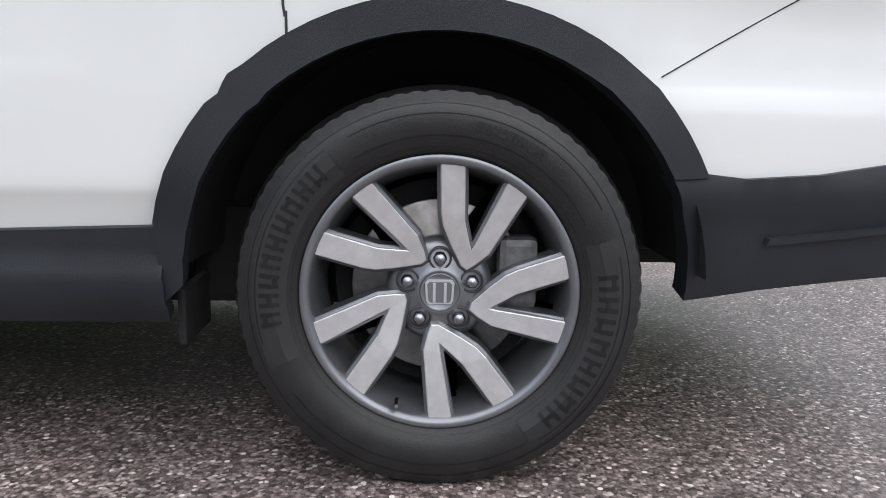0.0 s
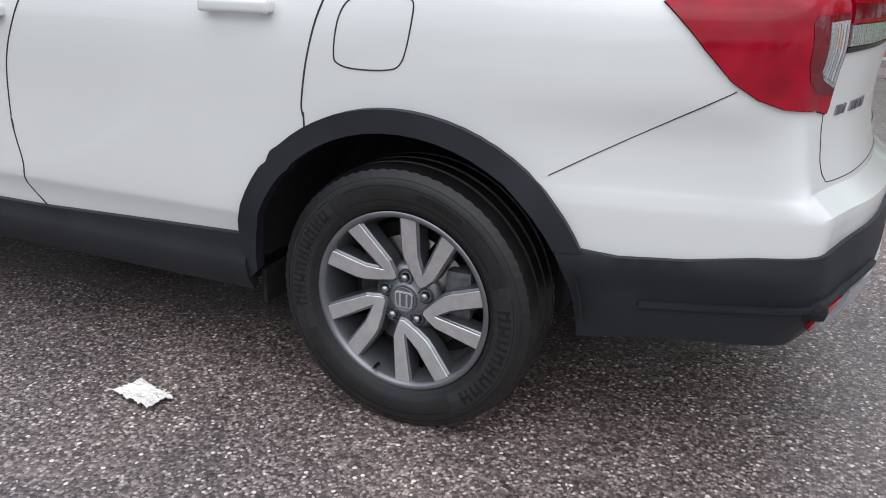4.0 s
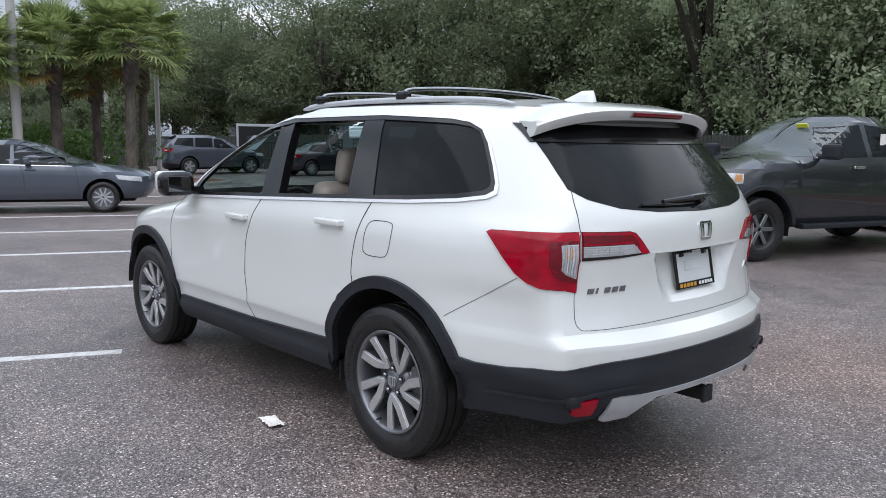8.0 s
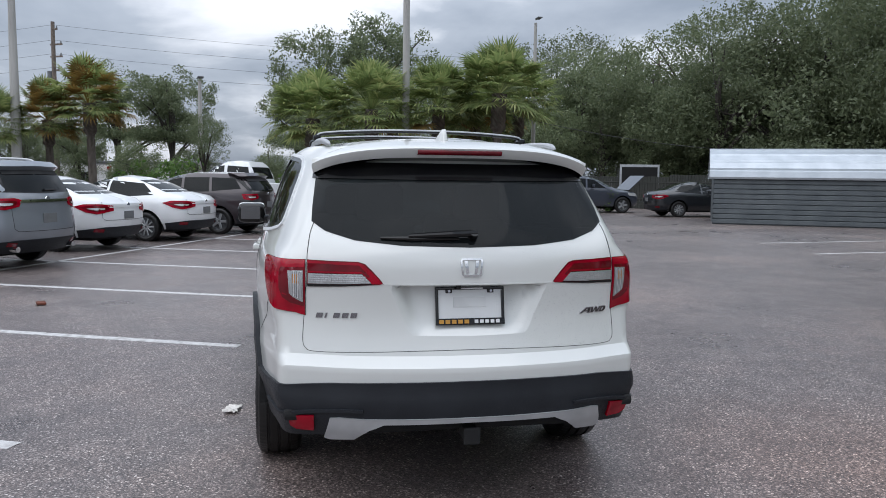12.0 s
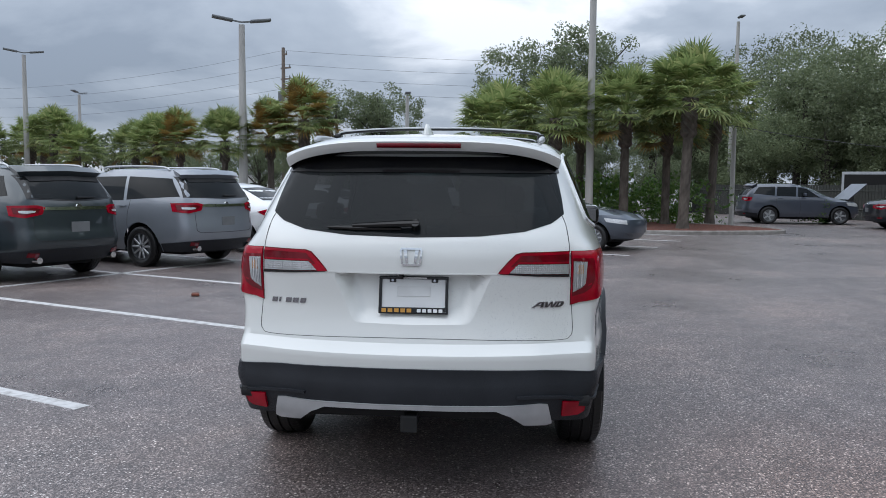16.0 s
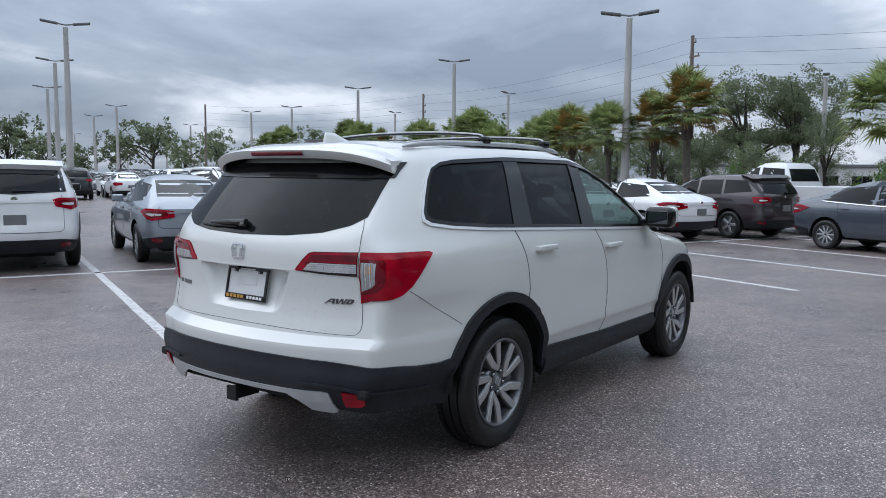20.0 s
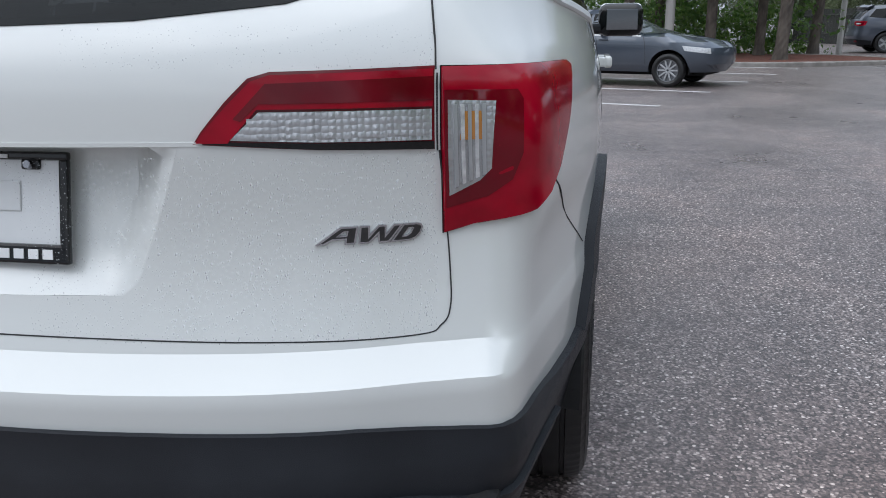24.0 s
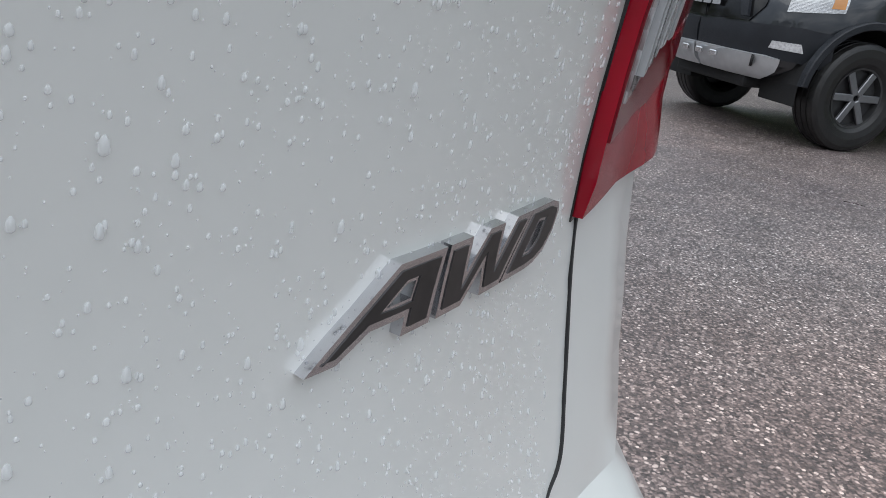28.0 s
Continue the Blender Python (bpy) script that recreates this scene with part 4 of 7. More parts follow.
        sh.patch("lamp_base", inset(densify(o, 0.03), -0.002), M_GLOSSBLACK, lamp, "black lamp rim", off=0.001, thick=0.010, cell=0.03, mirror=s)
        sh.patch("lens", o, M_RED, lamp, "glossy red lens", off=lambda a, z: 0.003 + 0.006 * np.clip((z - 0.90) / 0.03, 0, 1) * np.clip((1.165 - z) / 0.03, 0, 1), thick=0.012, cell=0.02, mirror=s)
        a0 = sh.ay(g, 1.03)
        dk = np.array([(sh.ay(g + 0.002, 0.953), 0.953), (a0 + 0.07, 0.966), (a0 + 0.108, 0.99), (a0 + 0.126, 1.03), (a0 + 0.128, 1.108), (a0 + 0.118, 1.122), (sh.ay(g + 0.002, 1.126), 1.126)])
        sh.patch("inner_lens", dk, M_REDDARK, lamp, "dark red inner lens", off=0.0102, thick=0.004, cell=0.03, mirror=s)
        am = np.array([(sh.ay(g + 0.006, 0.972), 0.972), (sh.ay(0.762, 0.992), 0.992), (sh.ay(0.780, 1.010), 1.010), (sh.ay(0.785, 1.108), 1.108), (sh.ay(g + 0.006, 1.112), 1.112)])
        clear = sh.patch("signal_lens", am, M_PRISM, lamp, "clear turn signal lens", off=0.0112, thick=0.004, cell=0.02, mirror=s)
        for k in range(5):
            c0 = sh.ay(0.726, 1.05) + 0.0115 * k
            sh.patch("optic_rib", [(c0, 0.985 + 0.004 * k), (c0 + 0.006, 0.987 + 0.004 * k), (c0 + 0.006, 1.105), (c0, 1.105)], M_CLEAR if k % 2 else M_SATIN, clear, off=0.0145, thick=0.004, cell=0.03, mirror=s)
        sh.patch("amber_reflector", [(sh.ay(0.735, 1.07), 1.055), (sh.ay(0.77, 1.07), 1.055), (sh.ay(0.765, 1.07), 1.095), (sh.ay(0.738, 1.07), 1.095)], M_AMBER, clear, off=0.0135, thick=0.003, cell=0.03, mirror=s)
        lid = new("tailgate_lamp")
        lid.parent = car
        tagged(lid, "tailgate lamp with red band and clear reverse lens")
        L = [(0.703, 1.0445), (0.55, 1.050), (0.385, 1.0605), (0.395, 1.075), (0.43, 1.115), (0.462, 1.146), (0.49, 1.154), (0.6, 1.1555), (0.703, 1.158)]
        o = np.array([(sh.ay(y, z), z) for y, z in L])
        sh.patch("lamp_base", inset(densify(o, 0.03), -0.002), M_REDDARK, lid, "dark red lamp rim", off=0.0015, thick=0.008, cell=0.03, mirror=s)
        foot_ = np.array([(sh.ay(y, z), z) for y, z in [(0.7035, 1.0435), (0.55, 1.049), (0.395, 1.0598), (0.43, 1.0612), (0.55, 1.0575), (0.7035, 1.0545)]])
        sh.patch("lower_trim", foot_, M_GLOSSBLACK, lid, "black strip below the lens", off=0.005, thick=0.006, cell=0.02, mirror=s)
        redz = np.array([(sh.ay(y, z), z) for y, z in [(0.701, 1.104), (0.472, 1.106), (0.430, 1.0605), (0.387, 1.0612), (0.397, 1.076), (0.434, 1.114), (0.465, 1.143), (0.49, 1.151), (0.6, 1.1525), (0.701, 1.155)]])
        sh.patch("lens", redz, M_RED, lid, "glossy red band", off=0.007, thick=0.009, cell=0.02, mirror=s)
        dkz = np.array([(sh.ay(y, z), z) for y, z in [(0.701, 1.1125), (0.475, 1.114), (0.45, 1.09), (0.44, 1.094), (0.485, 1.14), (0.6, 1.1425), (0.701, 1.145)]])
        sh.patch("inner_lens", dkz, M_REDDARK, lid, off=0.0082, thick=0.003, cell=0.03, mirror=s)
        cz = np.array([(sh.ay(y, z), z) for y, z in [(0.700, 1.057), (0.55, 1.0595), (0.433, 1.0645), (0.474, 1.1025), (0.700, 1.1005)]])
        sh.patch("reverse_lens", cz, M_PRISM, lid, "clear reverse lamp lens", off=0.006, thick=0.006, cell=0.02, mirror=s)
        for k in range(5):
            y0, y1 = 0.69 - 0.048 * k, 0.69 - 0.048 * k - 0.040
            sh.patch("reflector_cell", [(sh.ay(y0, 1.08), 1.063), (sh.ay(y0, 1.08), 1.093), (sh.ay(y1, 1.08), 1.094), (sh.ay(y1, 1.08), 1.066)], M_PRISM, lid, off=0.0075, thick=0.004, cell=0.03, mirror=s)

    # tailgate fittings
    def lid_x(y, z, off=0.0):
        p = sh.point(sh.ay(abs(y), z), z, off)
        return float(p[0])

    px = 1.035
    tilt = Matrix.Rotation(radians(-11), 4, "Y")
    pm = Matrix.Translation((px, 0.006, 0.956)) @ tilt
    plate = part("plate_frame", rbox(0, 0, 0.079, 0.012, 0.315, 0.013, 0.004), M_GLOSSBLACK, car, "black number plate frame", m=pm)
    part("frame_side", rbox(0, -0.150, 0.002, 0.012, 0.014, 0.145, 0.004), M_GLOSSBLACK, plate)
    part("frame_side", rbox(0, 0.150, 0.002, 0.012, 0.014, 0.145, 0.004), M_GLOSSBLACK, plate)
    part("frame_foot", rbox(0, 0, -0.069, 0.012, 0.315, 0.030, 0.004), M_GLOSSBLACK, plate)
    for y in (-0.095, 0.095):
        part("frame_tab", rbox(0, y, 0.066, 0.010, 0.03, 0.016, 0.004), M_GLOSSBLACK, plate)
    # no plate here: an added white sheet stands in for the bodywork behind
    part("body_in_frame", rbox(-0.004, 0, 0.006, 0.004, 0.295, 0.135, 0.002), surf("white_body_sheet", (0.68, 0.69, 0.69), (0.65, 0.66, 0.66), 0.3, coat=0.6), plate, "white sheet standing in for bodywork seen through the plate frame")
    part("plate_boss", rbox(-0.0012, 0, 0.018, 0.004, 0.15, 0.046, 0.0018), surf("white_plate_boss", (0.66, 0.67, 0.67), rough=0.3), plate)
    M_ORANGE = surf("orange_print", (0.55, 0.27, 0.04), rough=0.4)
    M_PRINT = surf("white_print", (0.75, 0.75, 0.75), rough=0.4)
    for k in range(5):
        part("frame_mark", rbox(0.0072, -0.132 + 0.0285 * k, -0.069, 0.002, 0.021, 0.017, 0.0005), M_ORANGE, plate)
    for k in range(5):
        part("frame_mark", rbox(0.0072, 0.026 + 0.0245 * k, -0.069, 0.002, 0.017, 0.015, 0.0005), M_PRINT, plate)
    part("frame_mark", rbox(0.0072, 0, 0.0775, 0.002, 0.12, 0.006, 0.0005), M_PRINT, plate)
    for y in (-0.095, 0.095):
        part("screw", cyl(0.007, 0.006, 0.006, 12, Matrix.Translation((0.009, y, 0.066)) @ Matrix.Rotation(radians(90), 4, "Y")), M_NUT, plate)
    ring_o = sh.back([(-0.037, 1.094), (0.037, 1.094), (0.044, 1.105), (0.051, 1.16), (0.044, 1.172), (-0.044, 1.172), (-0.051, 1.16), (-0.044, 1.105)])
    em = sh.patch("emblem", ring_o, M_CHROME, car, "chrome rounded emblem, plain", off=0.007, thick=0.008, cell=0.02, holes=[inset(densify(ring_o, 0.02), 0.008)])
    for s in (1, -1):
        sh.patch("emblem_bar", sh.back([(s * 0.012, 1.106), (s * 0.024, 1.106), (s * 0.034, 1.162), (s * 0.018, 1.162)]), M_CHROME, em, off=0.006, thick=0.006, cell=0.02)
    for k in range(5):
        y0 = -0.668 + 0.0365 * k
        z0 = 0.905 + 0.0008 * k
        bar = [(y0, z0), (y0 + (0.008 if k == 1 else 0.026), z0 + 0.001), (y0 + (0.013 if k == 1 else 0.031), z0 + 0.023), (y0 + 0.005, z0 + 0.022)]
        sh.patch("model_mark", sh.back(bar), M_NUT, car, "grey metal name mark, plain bars", off=0.0045, thick=0.005, cell=0.02)

    def glyph(pts):
        return [(sh.ay(0.534 + 0.149 * (0.85 * u if u < 0.47 else 0.40 + (u - 0.47) * 1.132), 0.92), 0.9050 + 0.0265 * v) for u, v in pts]

    A_ = [(0, 0), (0.285, 1), (0.47, 1.0), (0.43, 0.0), (0.32, 0.0), (0.328, 0.27), (0.19, 0.27), (0.085, 0)]
    AH = [(0.235, 0.46), (0.345, 0.46), (0.36, 0.74), (0.315, 0.74)]
    W_ = [(0.49, 1.0), (0.565, 1.0), (0.56, 0.42), (0.64, 1.0), (0.70, 1.0), (0.695, 0.42), (0.765, 1.0), (0.835, 1.0), (0.72, 0.0), (0.635, 0.0), (0.632, 0.5), (0.555, 0.0), (0.47, 0.0)]
    D_ = [(0.845, 1.0), (0.955, 1.0), (0.99, 0.93), (1.0, 0.78), (0.985, 0.45), (0.945, 0.16), (0.895, 0.03), (0.85, 0.0), (0.735, 0.0)]
    DH = [(0.83, 0.27), (0.865, 0.27), (0.90, 0.42), (0.925, 0.75), (0.90, 0.77), (0.885, 0.77)]
    for out, hole in ((A_, AH), (W_, None), (D_, DH)):
        g = densify(glyph(out), 0.006)
        hs = [densify(glyph(hole), 0.006)] if hole else []
        base = sh.patch("letter", inset(g, -0.0006), M_BADGE, car, "chrome edged drive mark letter", off=0.0048, thick=0.006, cell=0.008, holes=[inset(h, 0.0006) for h in hs])
        sh.patch("letter_face", inset(g, 0.0021), M_BADGEFACE, base, off=0.0052, thick=0.0012, cell=0.008, holes=[inset(h, -0.0008) for h in hs])

    # spoiler with high brake lamp
    n = 41
    vs, fs = [], []
    for i in range(n):
        y = -0.688 + 1.376 * i / (n - 1)
        e = 1 - abs(y / 0.688) ** 6
        xt = 0.828 - 0.2 * y * y - 0.06 * (1 - e)
        zt = 1.656 - 0.072 * (y / 0.688) ** 4 - 0.01 * y * y
        zl = 1.702 - 0.10 * abs(y / 0.688) ** 4
        for x, z in ((0.40, zl + 0.004), (0.52, zl + 0.003), (0.64, zl - 0.004), (0.74 - 0.15 * y * y, zt + 0.022), (xt - 0.01, zt + 0.007), (xt, zt), (xt - 0.008, zt - 0.016), (xt - 0.03, zt - 0.042), (xt - 0.09, zt - 0.050), (0.60, 1.575)):
            vs.append((x, y * min(1.0, 0.875 + 0.40 * (x - 0.40)), z))
    for i in range(n - 1):
        for j in range(9):
            fs.append((i * 10 + j, (i + 1) * 10 + j, (i + 1) * 10 + j + 1, i * 10 + j + 1))
    fs += [tuple(range(10)), tuple(range((n - 1) * 10, n * 10))[::-1]]
    spo_me = mesh_from(vs, fs)
    spo = link("roof_spoiler", spo_me, M_WHITE, car, "white roof spoiler with black underside", smooth=True)
    spo_me.materials.append(M_GLOSSBLACK)
    for i, poly in enumerate(spo_me.polygons):
        if i < 9 * (n - 1) and i % 9 >= 7:
            poly.material_index = 1
    spo_me.set_sharp_from_angle(angle=radians(40))
    vs, fs = [], []
    for i in range(25):
        y = -0.2 + 0.4 * i / 24
        xt = 0.828 - 0.2 * y * y
        vs += [(xt - 0.002, y, 1.648), (xt + 0.003, y, 1.645), (xt - 0.005, y, 1.628), (xt - 0.02, y, 1.626)]
    for i in range(24):
        fs += [(4 * i + j, 4 * i + 4 + j, 4 * i + 5 + j, 4 * i + 1 + j) for j in range(3)]
    link("high_brake_lamp", mesh_from(vs, fs), M_REDDARK, spo, "dark red high brake lamp", smooth=True)
    # wiper
    def on_glass(y, z, off):
        return tuple(sh.point(math.copysign(sh.ay(abs(y), z), y), z, off))

    wip = part("wiper", cyl(0.022, 0.018, 0.05, 20, Matrix.Translation(on_glass(0.015, 1.266, 0.02)) @ Matrix.Rotation(radians(60), 4, "Y")), M_GLOSSBLACK, car, "black rear wiper")
    link("arm", tube([on_glass(0.03, 1.268, 0.035), on_glass(-0.08, 1.265, 0.032), on_glass(-0.27, 1.261, 0.022)], [0.016, 0.014, 0.009], 8), M_GLOSSBLACK, wip)
    link("blade", tube([on_glass(-0.39, 1.258, 0.010), on_glass(-0.25, 1.256, 0.012), on_glass(-0.05, 1.256, 0.012)], [0.006, 0.011, 0.007], 6), M_GLOSSBLACK, wip)
    # aerial fin
    vs = []
    for (x0, x1, w, z) in ((0.12, 0.47, 0.038, 1.695), (0.22, 0.465, 0.030, 1.715), (0.31, 0.455, 0.018, 1.745), (0.37, 0.445, 0.009, 1.768)):
        for k in range(12):
            a = 2 * math.pi * k / 12
            vs.append(((x0 + x1) / 2 + (x1 - x0) / 2 * math.cos(a), w * math.sin(a), z))
    fs = [(12 * i + k, 12 * i + (k + 1) % 12, 12 * i + 12 + (k + 1) % 12, 12 * i + 12 + k) for i in range(3) for k in range(12)] + [tuple(range(36, 48))]
    link("aerial_fin", mesh_from(vs, fs), M_WHITE, car, "white shark fin aerial", smooth=True)
    # rails and cross bars
    for s in (1, -1):
        c = catmull([(-1.22, s * 0.612, 1.690), (-1.04, s * 0.618, 1.708), (-0.6, s * 0.624, 1.720), (0.0, s * 0.616, 1.714), (0.30, s * 0.600, 1.700), (0.46, s * 0.584, 1.680)], 8)
        rail = link("roof_rail", tube(c, [0.007 + 0.008 * min(1, i / 4, (len(c) - 1 - i) / 4) for i in range(len(c))], 10), M_RAIL, car, "satin grey roof rail", smooth=True)
        part("rail_base", rbox(-0.36, s * 0.612, 1.702, 1.2, 0.012, 0.014, 0.005), M_GLOSSBLACK, rail)
        for x in (-0.28, -1.02):
            part("crossbar_foot", rbox(x, s * 0.618, 1.740, 0.085, 0.045, 0.045, 0.015), M_GLOSSBLACK, rail)
    for x in (-0.28, -1.02):
        c = catmull([(x, -0.624, 1.748), (x, -0.57, 1.772), (x, -0.3, 1.790), (x, 0.0, 1.795), (x, 0.3, 1.790), (x, 0.57, 1.772), (x, 0.624, 1.748)], 5)
        bar = link("cross_bar", tube(c, 0.011, 10), M_GLOSSBLACK, car, "black roof cross bar with bright edge", smooth=True)
        link("bar_edge", tube([(p[0] + 0.012, p[1], p[2] + 0.006) for p in c], 0.005, 6), M_SATIN, bar, smooth=True)
    # handles, mirrors
    for s in (1, -1):
        for x, z in ((-0.445, 1.103), (-1.41, 1.058)):
            yy = float(sh.point(sh.ax(x, z), z)[1])
            h = part("door_handle", rbox(x, s * (yy + 0.028), z, 0.215, 0.024, 0.034, 0.012, 3), M_WHITE, car, "white pull handle", smooth=True)
            for dx in (-0.09, 0.09):
                part("handle_mount", rbox(x + dx, s * (yy + 0.010), z, 0.03, 0.04, 0.028, 0.006), M_WHITE, h)
        mr = part("door_mirror", rbox(-2.03, s * 1.07, 1.225, 0.14, 0.215, 0.155, 0.055, 4), M_GLOSSBLACK, car, "black door mirror", smooth=True)
        part("mirror_cap", rbox(-2.090, s * 1.072, 1.240, 0.075, 0.205, 0.130, 0.036, 4), M_WHITE, mr, "white mirror cap", smooth=True)
        part("mirror_glass", rbox(-1.962, s * 1.075, 1.226, 0.008, 0.150, 0.098, 0.003), M_MIRROR, mr, "mirror glass")
        part("mirror_arm", rbox(-2.02, s * 0.96, 1.185, 0.09, 0.12, 0.05, 0.015), M_GLOSSBLACK, mr)
    # cabin
    for x, z, y, wd in ((-1.28, 0.60, -0.40, 0.5), (-1.28, 0.60, 0.40, 0.5), (-0.32, 0.62, -0.28, 0.42), (-0.32, 0.62, 0.28, 0.42)):
        seat = tagged(new("seat"), "beige leather seat")
        seat.parent = car
        part("cushion", rbox(x - 0.18, y, z, 0.52, wd, 0.20, 0.07, 3), M_BEIGE, seat, smooth=True)
        back = part("backrest", rbox(0, 0, 0.30, 0.17, wd - 0.01, 0.66, 0.07, 3), M_BEIGE, seat, smooth=True, m=pose(x + 0.10, y, z + 0.05, 0, 14, 0))
        part("headrest", rbox(0.02, 0, 0.74, 0.11, 0.27, 0.20, 0.05, 3), M_BEIGE, back, "beige headrest on two posts", smooth=True)
        for dy in (-0.06, 0.06):
            part("headrest_post", cyl(0.006, 0.006, 0.12, 8, Matrix.Translation((0.02, dy, 0.62))), M_NUT, back)
    part("dashboard", rbox(-2.10, 0, 0.98, 0.48, 1.45, 0.26, 0.08, 3), M_DASH, car, smooth=True)
    link("steering_wheel", lathe([(0.015 * math.cos(t), 0.185 + 0.015 * math.sin(t)) for t in np.linspace(0, 2 * math.pi, 9)], 36), M_DASH, car, smooth=True, m=pose(-1.76, -0.40, 1.02, 0, 0, 90) @ pose(0, 0, 0, 25, 0, 0))
    part("headliner", rbox(-0.48, 0, 1.652, 1.36, 1.10, 0.02, 0.008), M_BEIGE, car)
    for s in (1, -1):
        part("door_card", rbox(-1.36, s * 0.86, 0.90, 1.7, 0.07, 0.5, 0.03), M_DASH, car)
    part("cargo_cover", rbox(0.45, 0, 0.95, 0.9, 1.3, 0.05, 0.02), M_DASH, car)
    # wheels
    w = hero_wheel(car)
    w.matrix_basis = Matrix.Translation((0, -0.838, 0.365))
    for x, s in ((-2.82, -1), (0.0, 1), (-2.82, 1)):
        copy_thing(w, Matrix.Translation((x, s * 0.838, 0.365)) @ Matrix.Rotation(0 if s < 0 else math.pi, 4, "Z") @ Matrix.Rotation(radians(23 * (x < -1) + 31 * (s > 0)), 4, "Y"))
    return car, sh


SUV, SKIN = white_suv()


# ---------- ground, lines, kerbs ----------
def plane(name, x0, y0, x1, y1, z, material, label="", category="", kind="structure"):
    return tagged(link(name, mesh_from([(x0, y0, z), (x1, y0, z), (x1, y1, z), (x0, y1, z)], [(0, 1, 2, 3)]), material), label, category, "", kind)


plane("ground", -1500, -1500, 1500, 1500, 0, M_ASPHALT, "wet pebbled grey-brown asphalt of a car park", "asphalt")
D_AXIS, N_AXIS = Vector((0.40, 0.9165, 0)), Vector((-0.9165, 0.40, 0))


def lot(u, v, z=0.0):
    """A place in the car park: u across the stalls, v along them."""
    p = u * N_AXIS + v * D_AXIS
    return Vector((p.x, p.y, z))


def painted_line(a, b, w=0.105):
    a, b = Vector(a), Vector(b)
    d = (b - a).normalized()
    s = Vector((-d.y, d.x, 0)) * w / 2
    n = max(2, int((b - a).length / 0.25))
    vs, fs = [], []
    for i in range(n + 1):
        p = a.lerp(b, i / n)
        for q in (-1, 1):
            e = s * q * (1 + 0.10 * noise.noise((p.x * 3, p.y * 3, q)))
            vs += [tuple(p + e + Vector((0, 0, 0.004))), tuple(p + e * 1.03 + Vector((0, 0, -0.001)))]
    for i in range(n):
        k = 4 * i
        fs += [(k, k + 4, k + 6, k + 2), (k + 1, k + 5, k + 4, k), (k + 2, k + 6, k + 7, k + 3)]
    fs += [(0, 2, 3, 1), (4 * n + 1, 4 * n + 3, 4 * n + 2, 4 * n)]
    bm = bmesh.new()
    bm.from_mesh(mesh_from(vs, fs))
    bmesh.ops.recalc_face_normals(bm, faces=bm.faces[:])
    return tagged(part("parking_line", bm, M_LINE), "worn white painted parking line on asphalt", "road marking", "parking lines", "structure")


for k in range(-3, 9):
    u = 1.99 + 2.685 * k
    painted_line(lot(u, -2.2), lot(u, -14.5))
painted_line(lot(-9.0, -8.35), lot(24.0, -8.35))
for k in range(5):
    painted_line(lot(23.4 + 2.685 * k, 9.5), lot(23.4 + 2.685 * k, 14.5))
for k in range(4):
    painted_line((-5.5 - 2.7 * k, 13.9 + 0.5 * k, 0), (-4.9 - 2.7 * k, 9.2 + 0.5 * k, 0), 0.09)

M_KERB = surf("concrete_kerb", (0.30, 0.28, 0.26), (0.20, 0.185, 0.17), 0.8, scale=5, fine=120, bump=0.4)
M_MULCH = surf("red_brown_mulch", (0.19, 0.058, 0.036), (0.085, 0.04, 0.028), 0.9, scale=16, fine=60, bump=1.0)
M_GRASS = surf("grass", (0.075, 0.14, 0.032), (0.11, 0.17, 0.05), 0.85, scale=9, fine=140, bump=0.9)


def kerb(points, name="kerb", w=0.15, h=0.13, label="grey concrete kerb"):
    pts = [Vector((x, y, 0)) for x, y in points]
    prof = [(-w / 2, 0), (-w / 2, h - 0.03), (-w / 2 + 0.03, h), (w / 2 - 0.03, h), (w / 2, h - 0.03), (w / 2, 0)]
    vs, fs = [], []
    for i, p in enumerate(pts):
        t = (pts[min(i + 1, len(pts) - 1)] - pts[max(i - 1, 0)]).normalized()
        n = Vector((-t.y, t.x, 0))
        vs += [tuple(p + n * a + Vector((0, 0, z))) for a, z in prof]
    for i in range(len(pts) - 1):
        fs += [(6 * i + j, 6 * i + j + 1, 6 * i + j + 7, 6 * i + j + 6) for j in range(5)]
    bm = bmesh.new()
    bm.from_mesh(mesh_from(vs, fs))
    bmesh.ops.recalc_face_normals(bm, faces=bm.faces[:])
    return tagged(part(name, bm, M_KERB), label, "kerb", "", "structure")


def bed(name, outline, z, material, label, category):
    pts = [(x, y, z + 0.03 * noise.noise((x * 0.5, y * 0.5, 0))) for x, y in outline]
    bm = bmesh.new()
    bm.faces.new([bm.verts.new(p) for p in pts])
    bmesh.ops.triangulate(bm, faces=bm.faces[:])
    return tagged(part(name, bm, material), label, category, "", "structure")


BED = catmull([(-20.5, 21.5), (-15, 18.3), (-9, 15.6), (-4, 14.6), (-1.0, 14.0), (0.1, 12.3), (0.7, 10.4), (3.0, 9.6), (8, 9.2), (20, 8.6), (40, 8)], 8)
kerb(BED)
bed("planting_bed", [*BED, (40, 60), (-40, 60), (-26, 26)], 0.09, M_MULCH, "red-brown mulch bed along the kerb", "mulch bed")
lawn = catmull([(-13, 19.5), (-6, 17.2), (0.2, 16.0), (2.2, 12.2), (8, 10.8), (20, 10.2), (40, 9.6)], 8)
bed("lawn", [*lawn, (40, 60), (-40, 60)], 0.12, M_GRASS, "short green grass behind the mulch", "grass")
ISL = catmull([(-21.2, 8.2), (-20.6, 5.5), (-21.5, 2.0), (-23.2, -1.0), (-26.5, -1.6), (-28.5, 1.5), (-27.6, 6.0), (-24.6, 9.2), (-22.2, 9.6)], 6, True)
kerb([*ISL, ISL[0]], "island_kerb")
